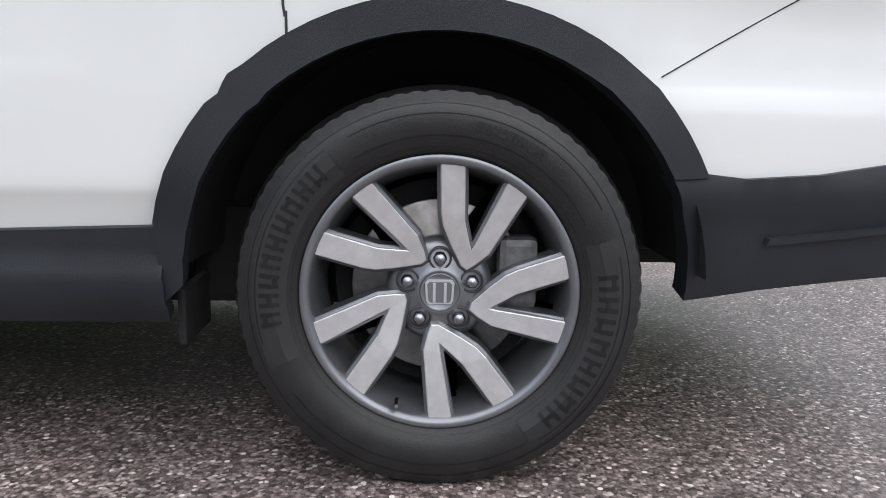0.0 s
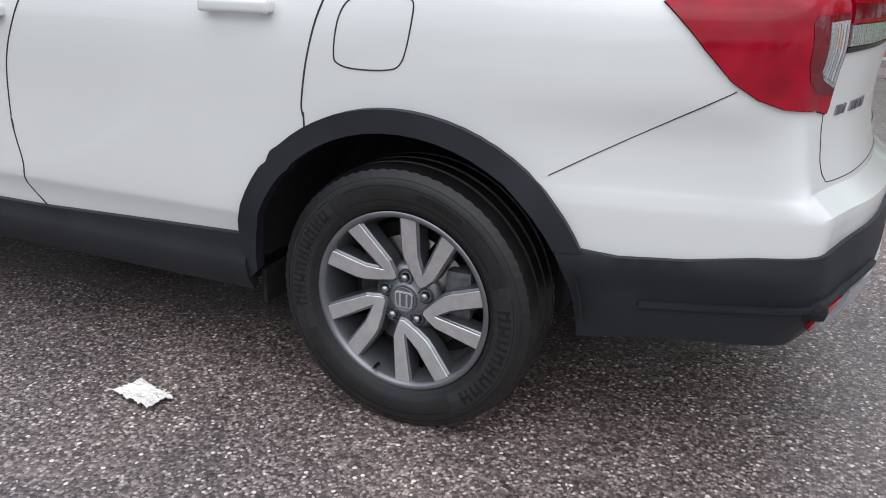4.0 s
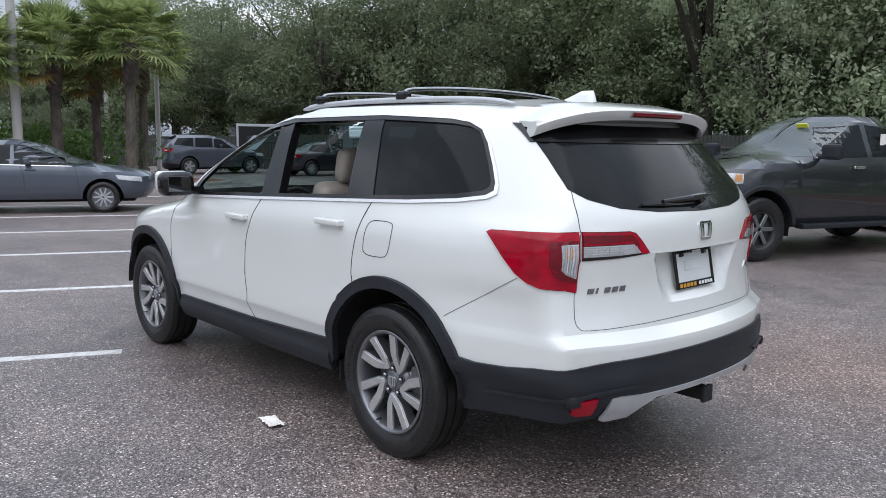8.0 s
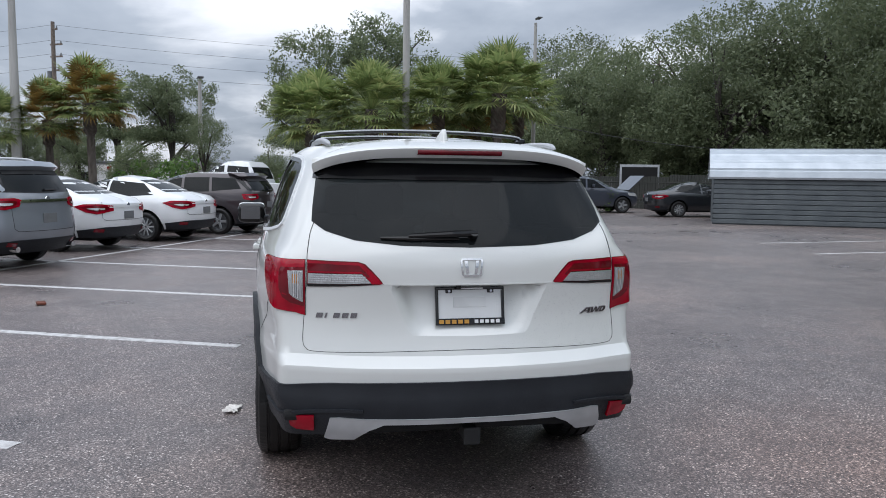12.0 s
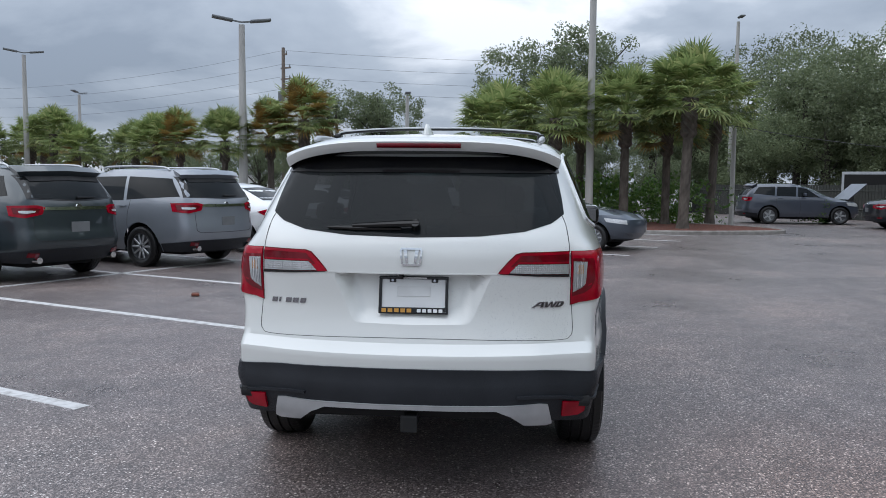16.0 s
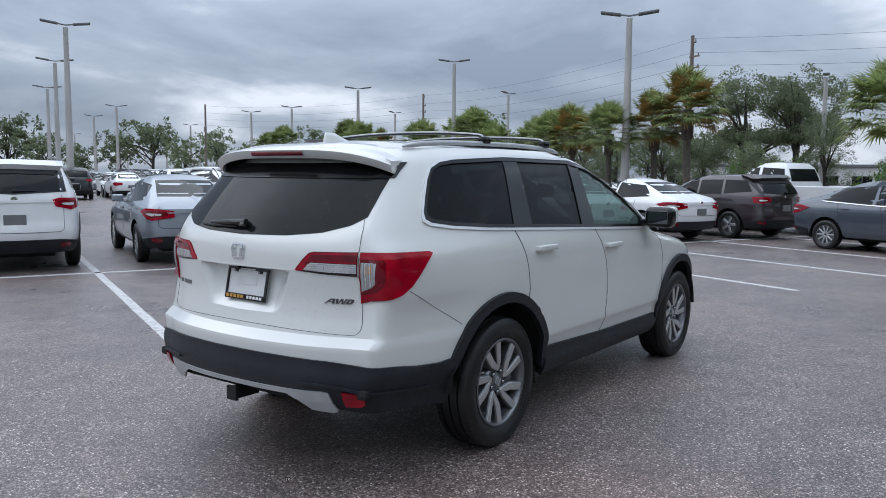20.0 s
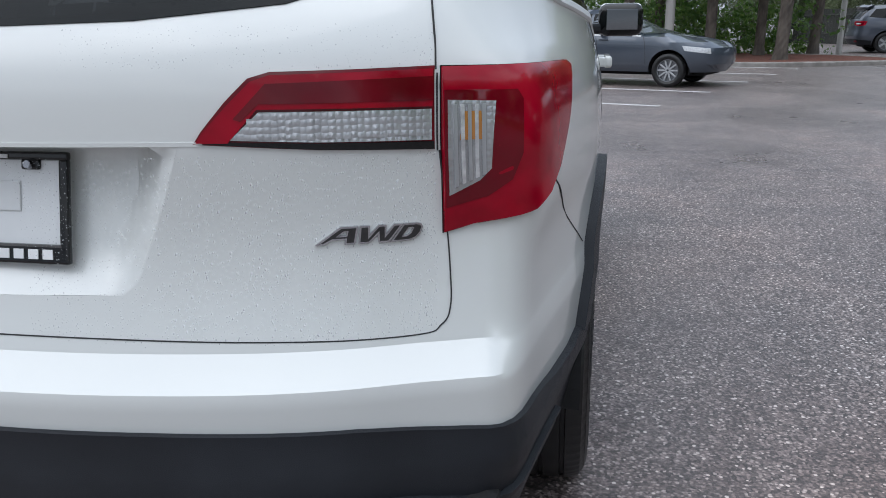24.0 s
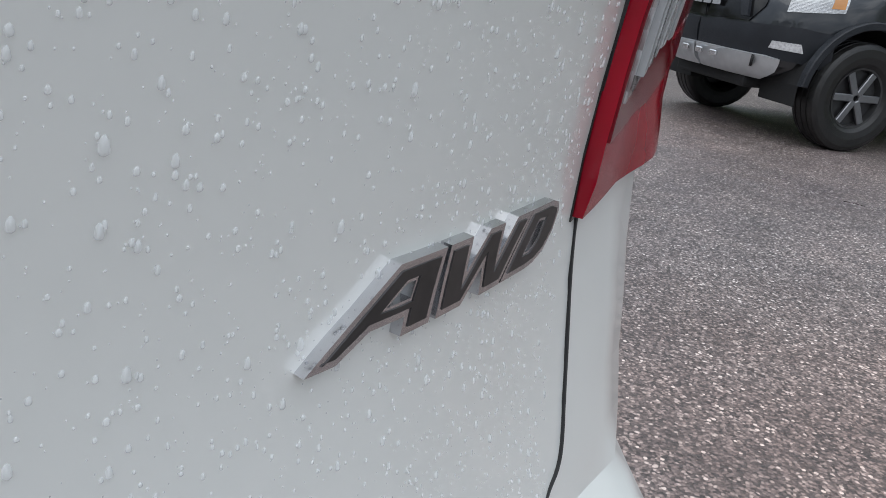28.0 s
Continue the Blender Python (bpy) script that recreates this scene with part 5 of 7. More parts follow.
bed("island", ISL, 0.11, M_MULCH, "mulched island under the palms", "mulch bed")

# ---------- litter ----------
bm = bmesh.new()
bmesh.ops.create_grid(bm, x_segments=14, y_segments=10, size=0.5)
for v in bm.verts:
    w = 1 + 0.35 * noise.noise((v.co.x * 6, v.co.y * 6, 3.1))
    v.co.x, v.co.y = v.co.x * 0.165 * w, v.co.y * 0.085 * (w + 0.25 * noise.noise((v.co.x * 9, 0, 7)))
    v.co.z = 0.012 + 0.016 * abs(noise.noise((v.co.x * 28, v.co.y * 30, 0.4))) + 0.02 * max(0, noise.noise((v.co.x * 12, v.co.y * 14, 5)))
tagged(part("paper_scrap", bm, M_PAPER, m=pose(-0.735, -1.150, 0, 0, 0, -12)), "crumpled off-white paper scrap lying on asphalt", "litter").modifiers.new("thickness", "SOLIDIFY").thickness = 0.002
for x, y in ((-5.3, -3.6), (-3.2, -5.8)):
    bm = rbox(0, 0, 0.02, 0.16, 0.10, 0.03, 0.012)
    tagged(part("leaf_litter", bm, M_MULCH, m=pose(x, y, 0, 0, 0, 30 * x)), "small brown debris lying on asphalt", "litter")


# ---------- parked cars ----------
MESH = {}


def cached(key, make):
    if key not in MESH:
        MESH[key] = make()
    return MESH[key]


M_RIMBG = surf("silver_alloy_rim", (0.50, 0.51, 0.52), (0.40, 0.41, 0.42), 0.35, metal=0.7, scale=10)
M_RIMDARK = surf("dark_alloy_rim", (0.03, 0.03, 0.032), (0.05, 0.05, 0.05), 0.4, metal=0.5, scale=10)


def plain_wheel(parent, x, y, r, style="silver", width=0.1):
    """Parked car wheel: tyre, spoked rim, dark disc behind."""
    rim = r * (0.66 if style != "truck" else 0.56)
    w = new("wheel")
    w.parent = parent
    flip = 1 if y < 0 else -1
    w.matrix_basis = Matrix.Translation((x, y, r)) @ Matrix.Rotation(0 if flip > 0 else math.pi, 4, "Z")

    def add(name, key, make, mat, label=""):
        fresh = key not in MESH
        me = cached(key, make)
        if fresh:
            me.materials.append(mat)
        ob = new(name, me)
        ob.parent = w
        return tagged(ob, label)

    add("tyre", ("tyre", r, style), lambda: tyre_mesh(r, width, rim, 72, style == "truck"), M_TYRE)

    def disc():
        return lathe([(-width * 0.80, rim), (-width * 0.78, rim * 0.93), (-width * 0.4, rim * 0.88), (-width * 0.35, 0.001)], 40)

    add("rim", ("rim", r, style), disc, M_RIMDARK if style == "truck" else M_RIM)

    def spokes():
        bm = bmesh.new()
        n = 6 if style == "truck" else 10 if style == "multi" else 5
        for k in range(n):
            a = 2 * math.pi * k / n
            wd = rim * (0.30 if n == 5 else 0.16 if n == 10 else 0.24)
            q = rbox(rim * 0.52, -width * 0.66, 0, rim * 0.84, width * 0.22, wd, 0.006, 1)
            bmesh.ops.rotate(q, verts=q.verts[:], cent=(0, 0, 0), matrix=Matrix.Rotation(a, 3, "Y"))
            me_ = bpy.data.meshes.new("q")
            q.to_mesh(me_)
            q.free()
            bm.from_mesh(me_)
            bpy.data.meshes.remove(me_)
        me = bpy.data.meshes.new("spokes")
        bm.to_mesh(me)
        bm.free()
        return me

    add("spokes", ("spokes", r, style), spokes, M_RIM if style == "truck" else M_RIMBG, "alloy spokes")
    return w


def suv_tabs(sx=1.0, sz=1.0, sw=1.0, roof=1.68):
    rear = [(0.28, 0.95), (0.45, 1.08), (0.62, 1.13), (0.75, 1.09), (1.0, 1.07), (1.2, 1.04), (1.33, 0.97), (1.55, 0.80), (roof, 0.62)]
    front = [(0.28, -3.62), (0.5, -3.76), (0.75, -3.74), (0.9, -3.66), (1.0, -3.4), (1.06, -3.0), (1.12, -2.7), (1.6, -1.6), (roof, -1.25)]
    width = [(0.28, 0.86), (0.4, 0.93), (0.6, 0.95), (0.95, 0.955), (1.15, 0.925), (1.35, 0.86), (1.6, 0.76), (roof, 0.68)]
    s = lambda tab, k: [(z * sz, v * k) for z, v in tab]
    return s(rear, sx), s(front, sx), s(width, sw)


SEDAN = ([(0.26, 0.90), (0.42, 1.0), (0.62, 1.04), (0.85, 1.03), (0.98, 1.0), (1.04, 0.88), (1.08, 0.62), (1.12, 0.46), (1.38, -0.28), (1.45, -0.58)],
         [(0.26, -3.48), (0.45, -3.62), (0.66, -3.63), (0.78, -3.56), (0.87, -3.3), (0.95, -2.78), (1.0, -2.42), (1.38, -1.47), (1.45, -1.15)],
         [(0.26, 0.80), (0.4, 0.87), (0.6, 0.895), (0.82, 0.895), (0.97, 0.86), (1.06, 0.79), (1.32, 0.66), (1.45, 0.56)])
VAN = ([(0.26, 0.98), (0.45, 1.12), (0.62, 1.16), (0.9, 1.12), (1.1, 1.10), (1.3, 1.02), (1.6, 0.82), (1.70, 0.66)],
       [(0.26, -3.75), (0.5, -3.95), (0.75, -3.92), (0.9, -3.75), (1.0, -3.3), (1.08, -2.95), (1.6, -1.75), (1.70, -1.35)],
       [(0.26, 0.88), (0.45, 0.955), (0.7, 0.98), (0.95, 0.975), (1.12, 0.945), (1.4, 0.87), (1.62, 0.78), (1.70, 0.70)])


def parked_car(name, kind, tabs, axle, r, paint, label, at, facing, windows, lamps, rear_glass, group="", style="silver", clad=False, taper=0.07, nose=True, plate=True, far=False, chrome=False, waist=False):
    car = tagged(new(name), label, "car", group)
    rear, front, width = tabs
    roof = width[-1][0]
    belt = windows[0][0][1]
    sh = Shell(rear, front, width, taper=taper, top_from=belt, droop=(-0.6, 0.02), levels=60, da=0.04)
    cell = 0.10 if not far else 0.16

    def arch(cx):
        rr = r + 0.07
        pts = [(cx + rr * math.cos(radians(d)), r + rr * math.sin(radians(d))) for d in range(-8, 189, 14)]
        pts = [(x, max(z, width[0][0] + 0.002)) for x, z in pts]
        return sh.side(pts + [(pts[-1][0], width[0][0] - 0.02), (pts[0][0], width[0][0] - 0.02)])

    zb = width[0][0] + 0.02
    border = [(0.0, zb)] + [(sh.end(z), z) for z in np.linspace(zb, roof, 50)] + [(0.0, roof)]
    sh.patch("body", border, paint, car, off=0.0, thick=0.0, cell=cell, holes=[arch(0.0), arch(-axle)], both=True)
    av = np.linspace(0, sh.end(roof), 40)
    edge = sh.at(av, np.full(40, roof - 0.001))
    vs, fs = [], []
    for q in edge:
        for t in np.linspace(-1, 1, 9):
            vs.append((q[0], q[1] * t, q[2] + (1 - t * t) * 0.045 * min(1, (edge[0][0] - q[0]) / 0.3, (q[0] - edge[-1][0]) / 0.3)))
    for i in range(39):
        for j in range(8):
            fs.append((i * 9 + j, i * 9 + j + 1, i * 9 + j + 10, i * 9 + j + 9))
    link("roof", mesh_from(vs, fs), paint, car, smooth=True)
    for s in (1, -1):
        for w in windows:
            sh.patch("side_window", sh.side(w), M_DARKGLASS, car, "dark side window", off=0.003, thick=0.004, cell=cell, mirror=s)
        for cx in (0.0, -axle):
            vs, fs = [], []
            for i in range(13):
                t = radians(-12 + 204 * i / 12)
                for y in (0.5, 0.94 * width[2][1]):
                    vs.append((cx + (r + 0.08) * math.cos(t), s * y, r + (r + 0.08) * math.sin(t)))
            fs = [(2 * i, 2 * i + 1, 2 * i + 3, 2 * i + 2) for i in range(12)] + [tuple(range(0, 26, 2))]
            link("wheel_well", mesh_from(vs, fs), M_DARK, car)
            plain_wheel(car, cx, s * (width[2][1] - 0.11), r, style)
            if clad:
                o = [(cx + (r + 0.13) * math.cos(radians(d)), r + (r + 0.13) * math.sin(radians(d))) for d in range(-5, 186, 10)]
                i_ = [(cx + (r + 0.06) * math.cos(radians(d)), r + (r + 0.06) * math.sin(radians(d))) for d in range(185, -6, -10)]
                sh.patch("wheel_arch_trim", sh.side([(x, max(z, zb)) for x, z in o + i_]), M_CLAD, car, off=0.015, thick=0.02, cell=0.1, mirror=s)
        for what, where, mat_, off in lamps:
            o = np.array([((sh.ay(abs(p[1]), p[2]) if p[0] == "r" else sh.ax(p[1], p[2])), p[2]) for p in where])
            lens_ = sh.patch(what, o, mat_, car, off=off, thick=0.02, cell=0.06, mirror=s)
            if what == "tail_lamp" and not far:
                c_ = o.mean(0)
                sh.patch("inner_lens", c_ + (o - c_) * (0.72, 0.55), M_REDDARK, lens_, off=off + 0.004, thick=0.008, cell=0.08, mirror=s)
                sh.patch("clear_lens", c_ + (-0.01, -0.012) + (o - c_) * (0.42, 0.22), M_CLEAR, lens_, off=off + 0.007, thick=0.006, cell=0.08, mirror=s)
        mx = windows[-1][-1][0] + 0.12
        part("door_mirror", rbox(mx, s * (width[3][1] + 0.07), belt + 0.06, 0.10, 0.2, 0.13, 0.03), paint if not clad else M_GLOSSBLACK, car)
        if not far:
            for hx in (-0.42, -1.35):
                hz = belt - 0.11
                yy = float(sh.point(sh.ax(hx, hz), hz)[1])
                part("door_handle", rbox(hx, s * (yy + 0.012), hz, 0.18, 0.025, 0.03, 0.008), paint, car)
            for gx in (-0.25, -1.18, -2.15):
                g = [(sh.ax(gx - 0.06 * math.sin(3 * (belt - z)), z), z) for z in np.linspace(0.42, belt - 0.01, 5)]
                sh.patch("panel_gap", sh.line(g, 0.007), M_GAP, car, off=0.001, thick=0.002, cell=0.2, mirror=s)
    if kind != "sedan" and not far:
        gz0, gz1 = rear_glass[0][1], rear_glass[-1][1]
        sur = [(0.0, gz0 - 0.02), (rear_glass[1][0] + 0.09, rear_glass[1][1] - 0.015), (rear_glass[2][0] + 0.07, rear_glass[2][1] + 0.02), (0.0, gz1 + 0.02)]
        sh.patch("glass_surround", sh.whole(sur), M_GLOSSBLACK, car, "black rear glass surround", off=0.0015, thick=0.004, cell=cell)
        top_ = [(0.0, gz1 - 0.075), (rear_glass[2][0] - 0.03, rear_glass[2][1] - 0.07), (rear_glass[2][0], rear_glass[2][1] + 0.04), (0.0, gz1 + 0.05)]
        sh.patch("roof_spoiler", sh.whole([(0.0, gz1 - 0.01), (rear_glass[2][0] + 0.03, gz1 - 0.03), (rear_glass[2][0] + 0.03, gz1 + 0.04), (0.0, gz1 + 0.06)]), paint, car, "painted roof spoiler", off=0.10, thick=0.11, cell=cell)
        sh.patch("spoiler_underside", sh.whole(top_), M_GAP, car, off=0.012, thick=0.02, cell=cell)
        zw = gz0 + 0.035
        link("wiper", tube([tuple(sh.point(math.copysign(sh.ay(abs(y), zw), y), zw, 0.02)) for y in (-0.02, 0.12, 0.30)], [0.02, 0.012, 0.008], 6), M_GLOSSBLACK, car)
        if clad or chrome:
            for s in (1, -1):
                link("roof_rail", tube(catmull([(-1.3, s * 0.62, roof + 0.01), (-1.15, s * 0.63, roof + 0.055), (-0.3, s * 0.64, roof + 0.06), (0.25, s * 0.62, roof + 0.04), (0.38, s * 0.61, roof - 0.02)], 4), 0.018, 8), M_SATIN if chrome else M_GLOSSBLACK, car, smooth=True)
        if chrome:
            for y in (-0.62, 0.62):
                part("exhaust_tip", cyl(0.045, 0.045, 0.12, 18, Matrix.Translation((float(sh.xr(0.36)) - 0.06, y, 0.345)) @ Matrix.Rotation(radians(90), 4, "Y")), M_CHROME, car, "chrome exhaust tip")
    sh.patch("rear_window", sh.whole(rear_glass), M_DARKGLASS, car, "dark rear window", off=0.003, thick=0.004, cell=cell)
    z0, z1 = belt + 0.0, roof - 0.06
    ws = densify([(sh.ax(float(sh.xf(z0)) + 0.33, z0), z0), (sh.end(z0), z0), (sh.end(z1), z1), (sh.ax(float(sh.xf(z1)) + 0.27, z1), z1)], 0.1)
    # near cars get the glass with painted sky reflection, far ones dark glass
    sh.patch("windscreen", ws, M_DARKGLASS if far else PALE_SCREEN, car, "windscreen, near cars with sky reflection painted in", off=0.004, thick=0.004, cell=cell, both=True)
    zl = zb + 0.005
    half = np.array([(0.0, zl), (sh.ax(0.45, zl), zl), (sh.ax(0.46, zl + 0.14), zl + 0.14), (sh.ay(0.6, zl + 0.2), zl + 0.20), (0.0, zl + 0.2)])
    sh.patch("rear_valance", densify(np.vstack([half, (half * (-1, 1))[::-1][1:-1]]), 0.08), M_CLAD, car, off=0.01, thick=0.02, cell=cell)
    if not far:
        zg = lamps[0][1][0][2]
        g = [(sh.ay(0.64, belt - 0.02), belt - 0.02), (sh.ay(0.66, zg), zg), (sh.ay(0.66, 0.66), 0.66), (sh.ay(0.6, 0.62), 0.62), (0.0, 0.615)]
        for s in (1, -1):
            sh.patch("tailgate_gap", sh.line(g, 0.007), M_GAP, car, off=0.0015, thick=0.002, cell=0.2, mirror=s)
            low = [(sh.ay(0.60, 0.40), 0.39), (sh.ay(0.74, 0.40), 0.40), (sh.ay(0.74, 0.46), 0.46), (sh.ay(0.60, 0.45), 0.45)]
            sh.patch("reflector", low, M_REDDARK, car, off=0.014, thick=0.01, cell=0.1, mirror=s)
        zc = zg + 0.03
        sh.patch("tailgate_strip", sh.back([(-0.53, zc + 0.03), (0.53, zc + 0.03), (0.53, zc + 0.075), (-0.53, zc + 0.075)]), M_CHROME if chrome else paint, car, "chrome tailgate strip" if chrome else "", off=0.012, thick=0.012, cell=0.1)
        part("emblem", cyl(0.05, 0.045, 0.012, 20, Matrix.Translation((float(sh.xr(zc + 0.06)) + 0.004, 0, zc + 0.075)) @ Matrix.Rotation(radians(90), 4, "Y")), M_CHROME, car, "plain chrome emblem")
        wl_ = [(sh.ax(x, z - 0.02), z - 0.02) for x, z in (windows[0][1], windows[0][0], windows[-1][0])]
        if waist:
            for s in (1, -1):
                sh.patch("waist_trim", sh.line(wl_, 0.014), M_CHROME, car, "chrome waist trim", off=0.006, thick=0.006, cell=0.1, mirror=s)
    if plate:
        zp = 0.5 * (lamps[0][1][0][2] + 0.62)
        part("number_plate", rbox(float(sh.xr(zp)) + 0.008, 0, zp, 0.012, 0.30, 0.15, 0.004), surf_once("plate_grey", (0.16, 0.165, 0.17)), car, "plain number plate", m=None)
    part("floor_pan", rbox(-axle / 2, 0, 0.30, axle + 1.2, 1.1, 0.18, 0.03), M_DARK, car)
    f = Vector(facing).normalized()
    car.matrix_basis = Matrix.Translation(at) @ Matrix.Rotation(math.atan2(-f.y, -f.x), 4, "Z")
    return car, sh


SURFS = {}


def surf_once(name, *a, **k):
    if name not in SURFS:
        SURFS[name] = surf(name, *a, **k)
    return SURFS[name]


def paint(name, c, metal=0.35):
    return surf_once(name, c, tuple(0.9 * v for v in c), 0.3, metal=metal, scale=2, coat=1.0)


P_GREY = paint("grey_blue_metallic_paint", (0.065, 0.08, 0.105))
P_BROWN = paint("dark_plum_metallic_paint", (0.040, 0.030, 0.034))
P_WHITE2 = paint("plain_white_paint", (0.78, 0.79, 0.80), 0.0)
P_STEEL = paint("steel_silver_paint", (0.23, 0.25, 0.28))
P_BLUEGREY = paint("light_blue_grey_paint", (0.29, 0.325, 0.37))
P_CHARCOAL = paint("charcoal_green_paint", (0.030, 0.041, 0.047))
P_TRUCK = paint("granite_grey_paint", (0.020, 0.0225, 0.027))
P_NAVY = paint("dark_slate_paint", (0.065, 0.075, 0.10))

SUVWIN = [[(-0.2, 1.19), (0.62, 1.27), (0.40, 1.56), (-0.25, 1.57)], [(-1.05, 1.16), (-0.28, 1.18), (-0.33, 1.57), (-1.08, 1.56)], [(-2.0, 1.13), (-1.13, 1.15), (-1.16, 1.55), (-1.5, 1.48)]]
VANWIN = [[(-0.35, 1.17), (0.80, 1.24), (0.55, 1.56), (-0.40, 1.58)], [(-1.45, 1.14), (-0.43, 1.16), (-0.48, 1.58), (-1.45, 1.57)], [(-2.5, 1.10), (-1.53, 1.13), (-1.53, 1.56), (-1.9, 1.46)]]
SEDWIN = [[(-0.98, 0.99), (0.16, 1.05), (-0.22, 1.31), (-0.98, 1.37)], [(-2.10, 0.965), (-1.06, 0.985), (-1.04, 1.37), (-1.42, 1.325)]]
SUVLAMP = [("tail_lamp", [("r", 0.55, 1.0), ("r", 0.76, 0.95), ("s", 0.72, 0.98), ("s", 0.66, 1.12), ("r", 0.60, 1.13), ("r", 0.50, 1.10)], M_RED, 0.012), ("head_lamp", [("s", -3.1, 0.80), ("s", -3.55, 0.76), ("s", -3.52, 0.90), ("s", -3.05, 0.93)], M_CLEAR, 0.006)]
SEDLAMP = [("tail_lamp", [("r", 0.42, 0.80), ("r", 0.74, 0.74), ("s", 0.66, 0.78), ("s", 0.42, 0.88), ("s", 0.62, 0.93), ("r", 0.66, 0.93), ("r", 0.42, 0.90)], M_RED, 0.012), ("head_lamp", [("s", -2.95, 0.68), ("s", -3.40, 0.62), ("s", -3.38, 0.72), ("s", -2.9, 0.77)], M_CLEAR, 0.006)]
SUVRG = [(0.0, 1.20), (0.62, 1.24), (0.60, 1.56), (0.0, 1.59)]
SEDRG = [(0.0, 1.12), (0.57, 1.12), (0.47, 1.38), (0.0, 1.395)]
NEG = -D_AXIS
ROW = "cars parked in the first row"
V0 = -9.7
parked_car("parked_suv", "suv", suv_tabs(), 2.82, 0.37, P_WHITE2, "white SUV parked nose-in, rear lamps red", lot(-1.75, V0), NEG, SUVWIN, SUVLAMP, SUVRG, ROW, clad=True)
parked_car("parked_sedan", "sedan", SEDAN, 2.70, 0.33, P_BLUEGREY, "light blue-grey sedan parked nose-in", lot(0.95, V0), NEG, SEDWIN, SEDLAMP, SEDRG, ROW, "multi")
parked_car("parked_suv", "suv", suv_tabs(), 2.86, 0.385, P_CHARCOAL, "dark charcoal SUV with chrome tailgate strip", lot(3.7, -9.1), NEG, SUVWIN, SUVLAMP, SUVRG, ROW, chrome=True)
parked_car("parked_minivan", "van", VAN, 3.0, 0.355, P_STEEL, "silver-grey minivan parked nose-in", lot(6.5, -8.9), NEG, VANWIN, SUVLAMP, [(0.0, 1.22), (0.68, 1.24), (0.62, 1.58), (0.0, 1.60)], ROW, "multi", chrome=True)
parked_car("parked_sedan", "sedan", SEDAN, 2.70, 0.33, P_WHITE2, "white sedan with swept red lamps", lot(9.6, -9.5), NEG, SEDWIN, SEDLAMP, SEDRG, ROW, "multi")
parked_car("parked_sedan", "sedan", SEDAN, 2.70, 0.33, P_WHITE2, "white sedan with swept red lamps", lot(12.3, -9.3), NEG, SEDWIN, SEDLAMP, SEDRG, ROW, "multi")
parked_car("parked_crossover", "suv", suv_tabs(0.93, 0.93, 0.93, 1.68), 2.61, 0.34, P_BROWN, "dark plum compact crossover parked nose-in", lot(14.8, -8.85), NEG, [[(x * 0.93, z * 0.93) for x, z in w] for w in SUVWIN], [(n, [(k, a * 0.93, z * 0.93) for k, a, z in o], mt, of) for n, o, mt, of in SUVLAMP], [(y, z * 0.93) for y, z in SUVRG], ROW)
parked_car("parked_sedan", "sedan", SEDAN, 2.65, 0.315, P_GREY, "grey-blue sedan with chrome waist line", (-15.45, 0.33, 0), D_AXIS, SEDWIN, SEDLAMP, SEDRG, "", "multi", waist=True)
parked_car("parked_suv", "suv", suv_tabs(), 2.82, 0.365, P_NAVY, "dark slate SUV standing with its bonnet open", (-30.3, 11.5, 0), (0.06, 1, 0), SUVWIN, SUVLAMP, SUVRG)
parked_car("parked_sedan", "sedan", SEDAN, 2.75, 0.33, P_TRUCK, "dark grey sedan beside the metal shed", (-26.3, 15.1, 0), (0.05, 1, 0), SEDWIN, SEDLAMP, SEDRG, "", "multi")
parked_car("parked_sedan", "sedan", SEDAN, 2.65, 0.32, P_TRUCK, "black car parked beyond the palm island", (-40.5, 6.9, 0), (0.9, -0.2, 0), SEDWIN, SEDLAMP, SEDRG)


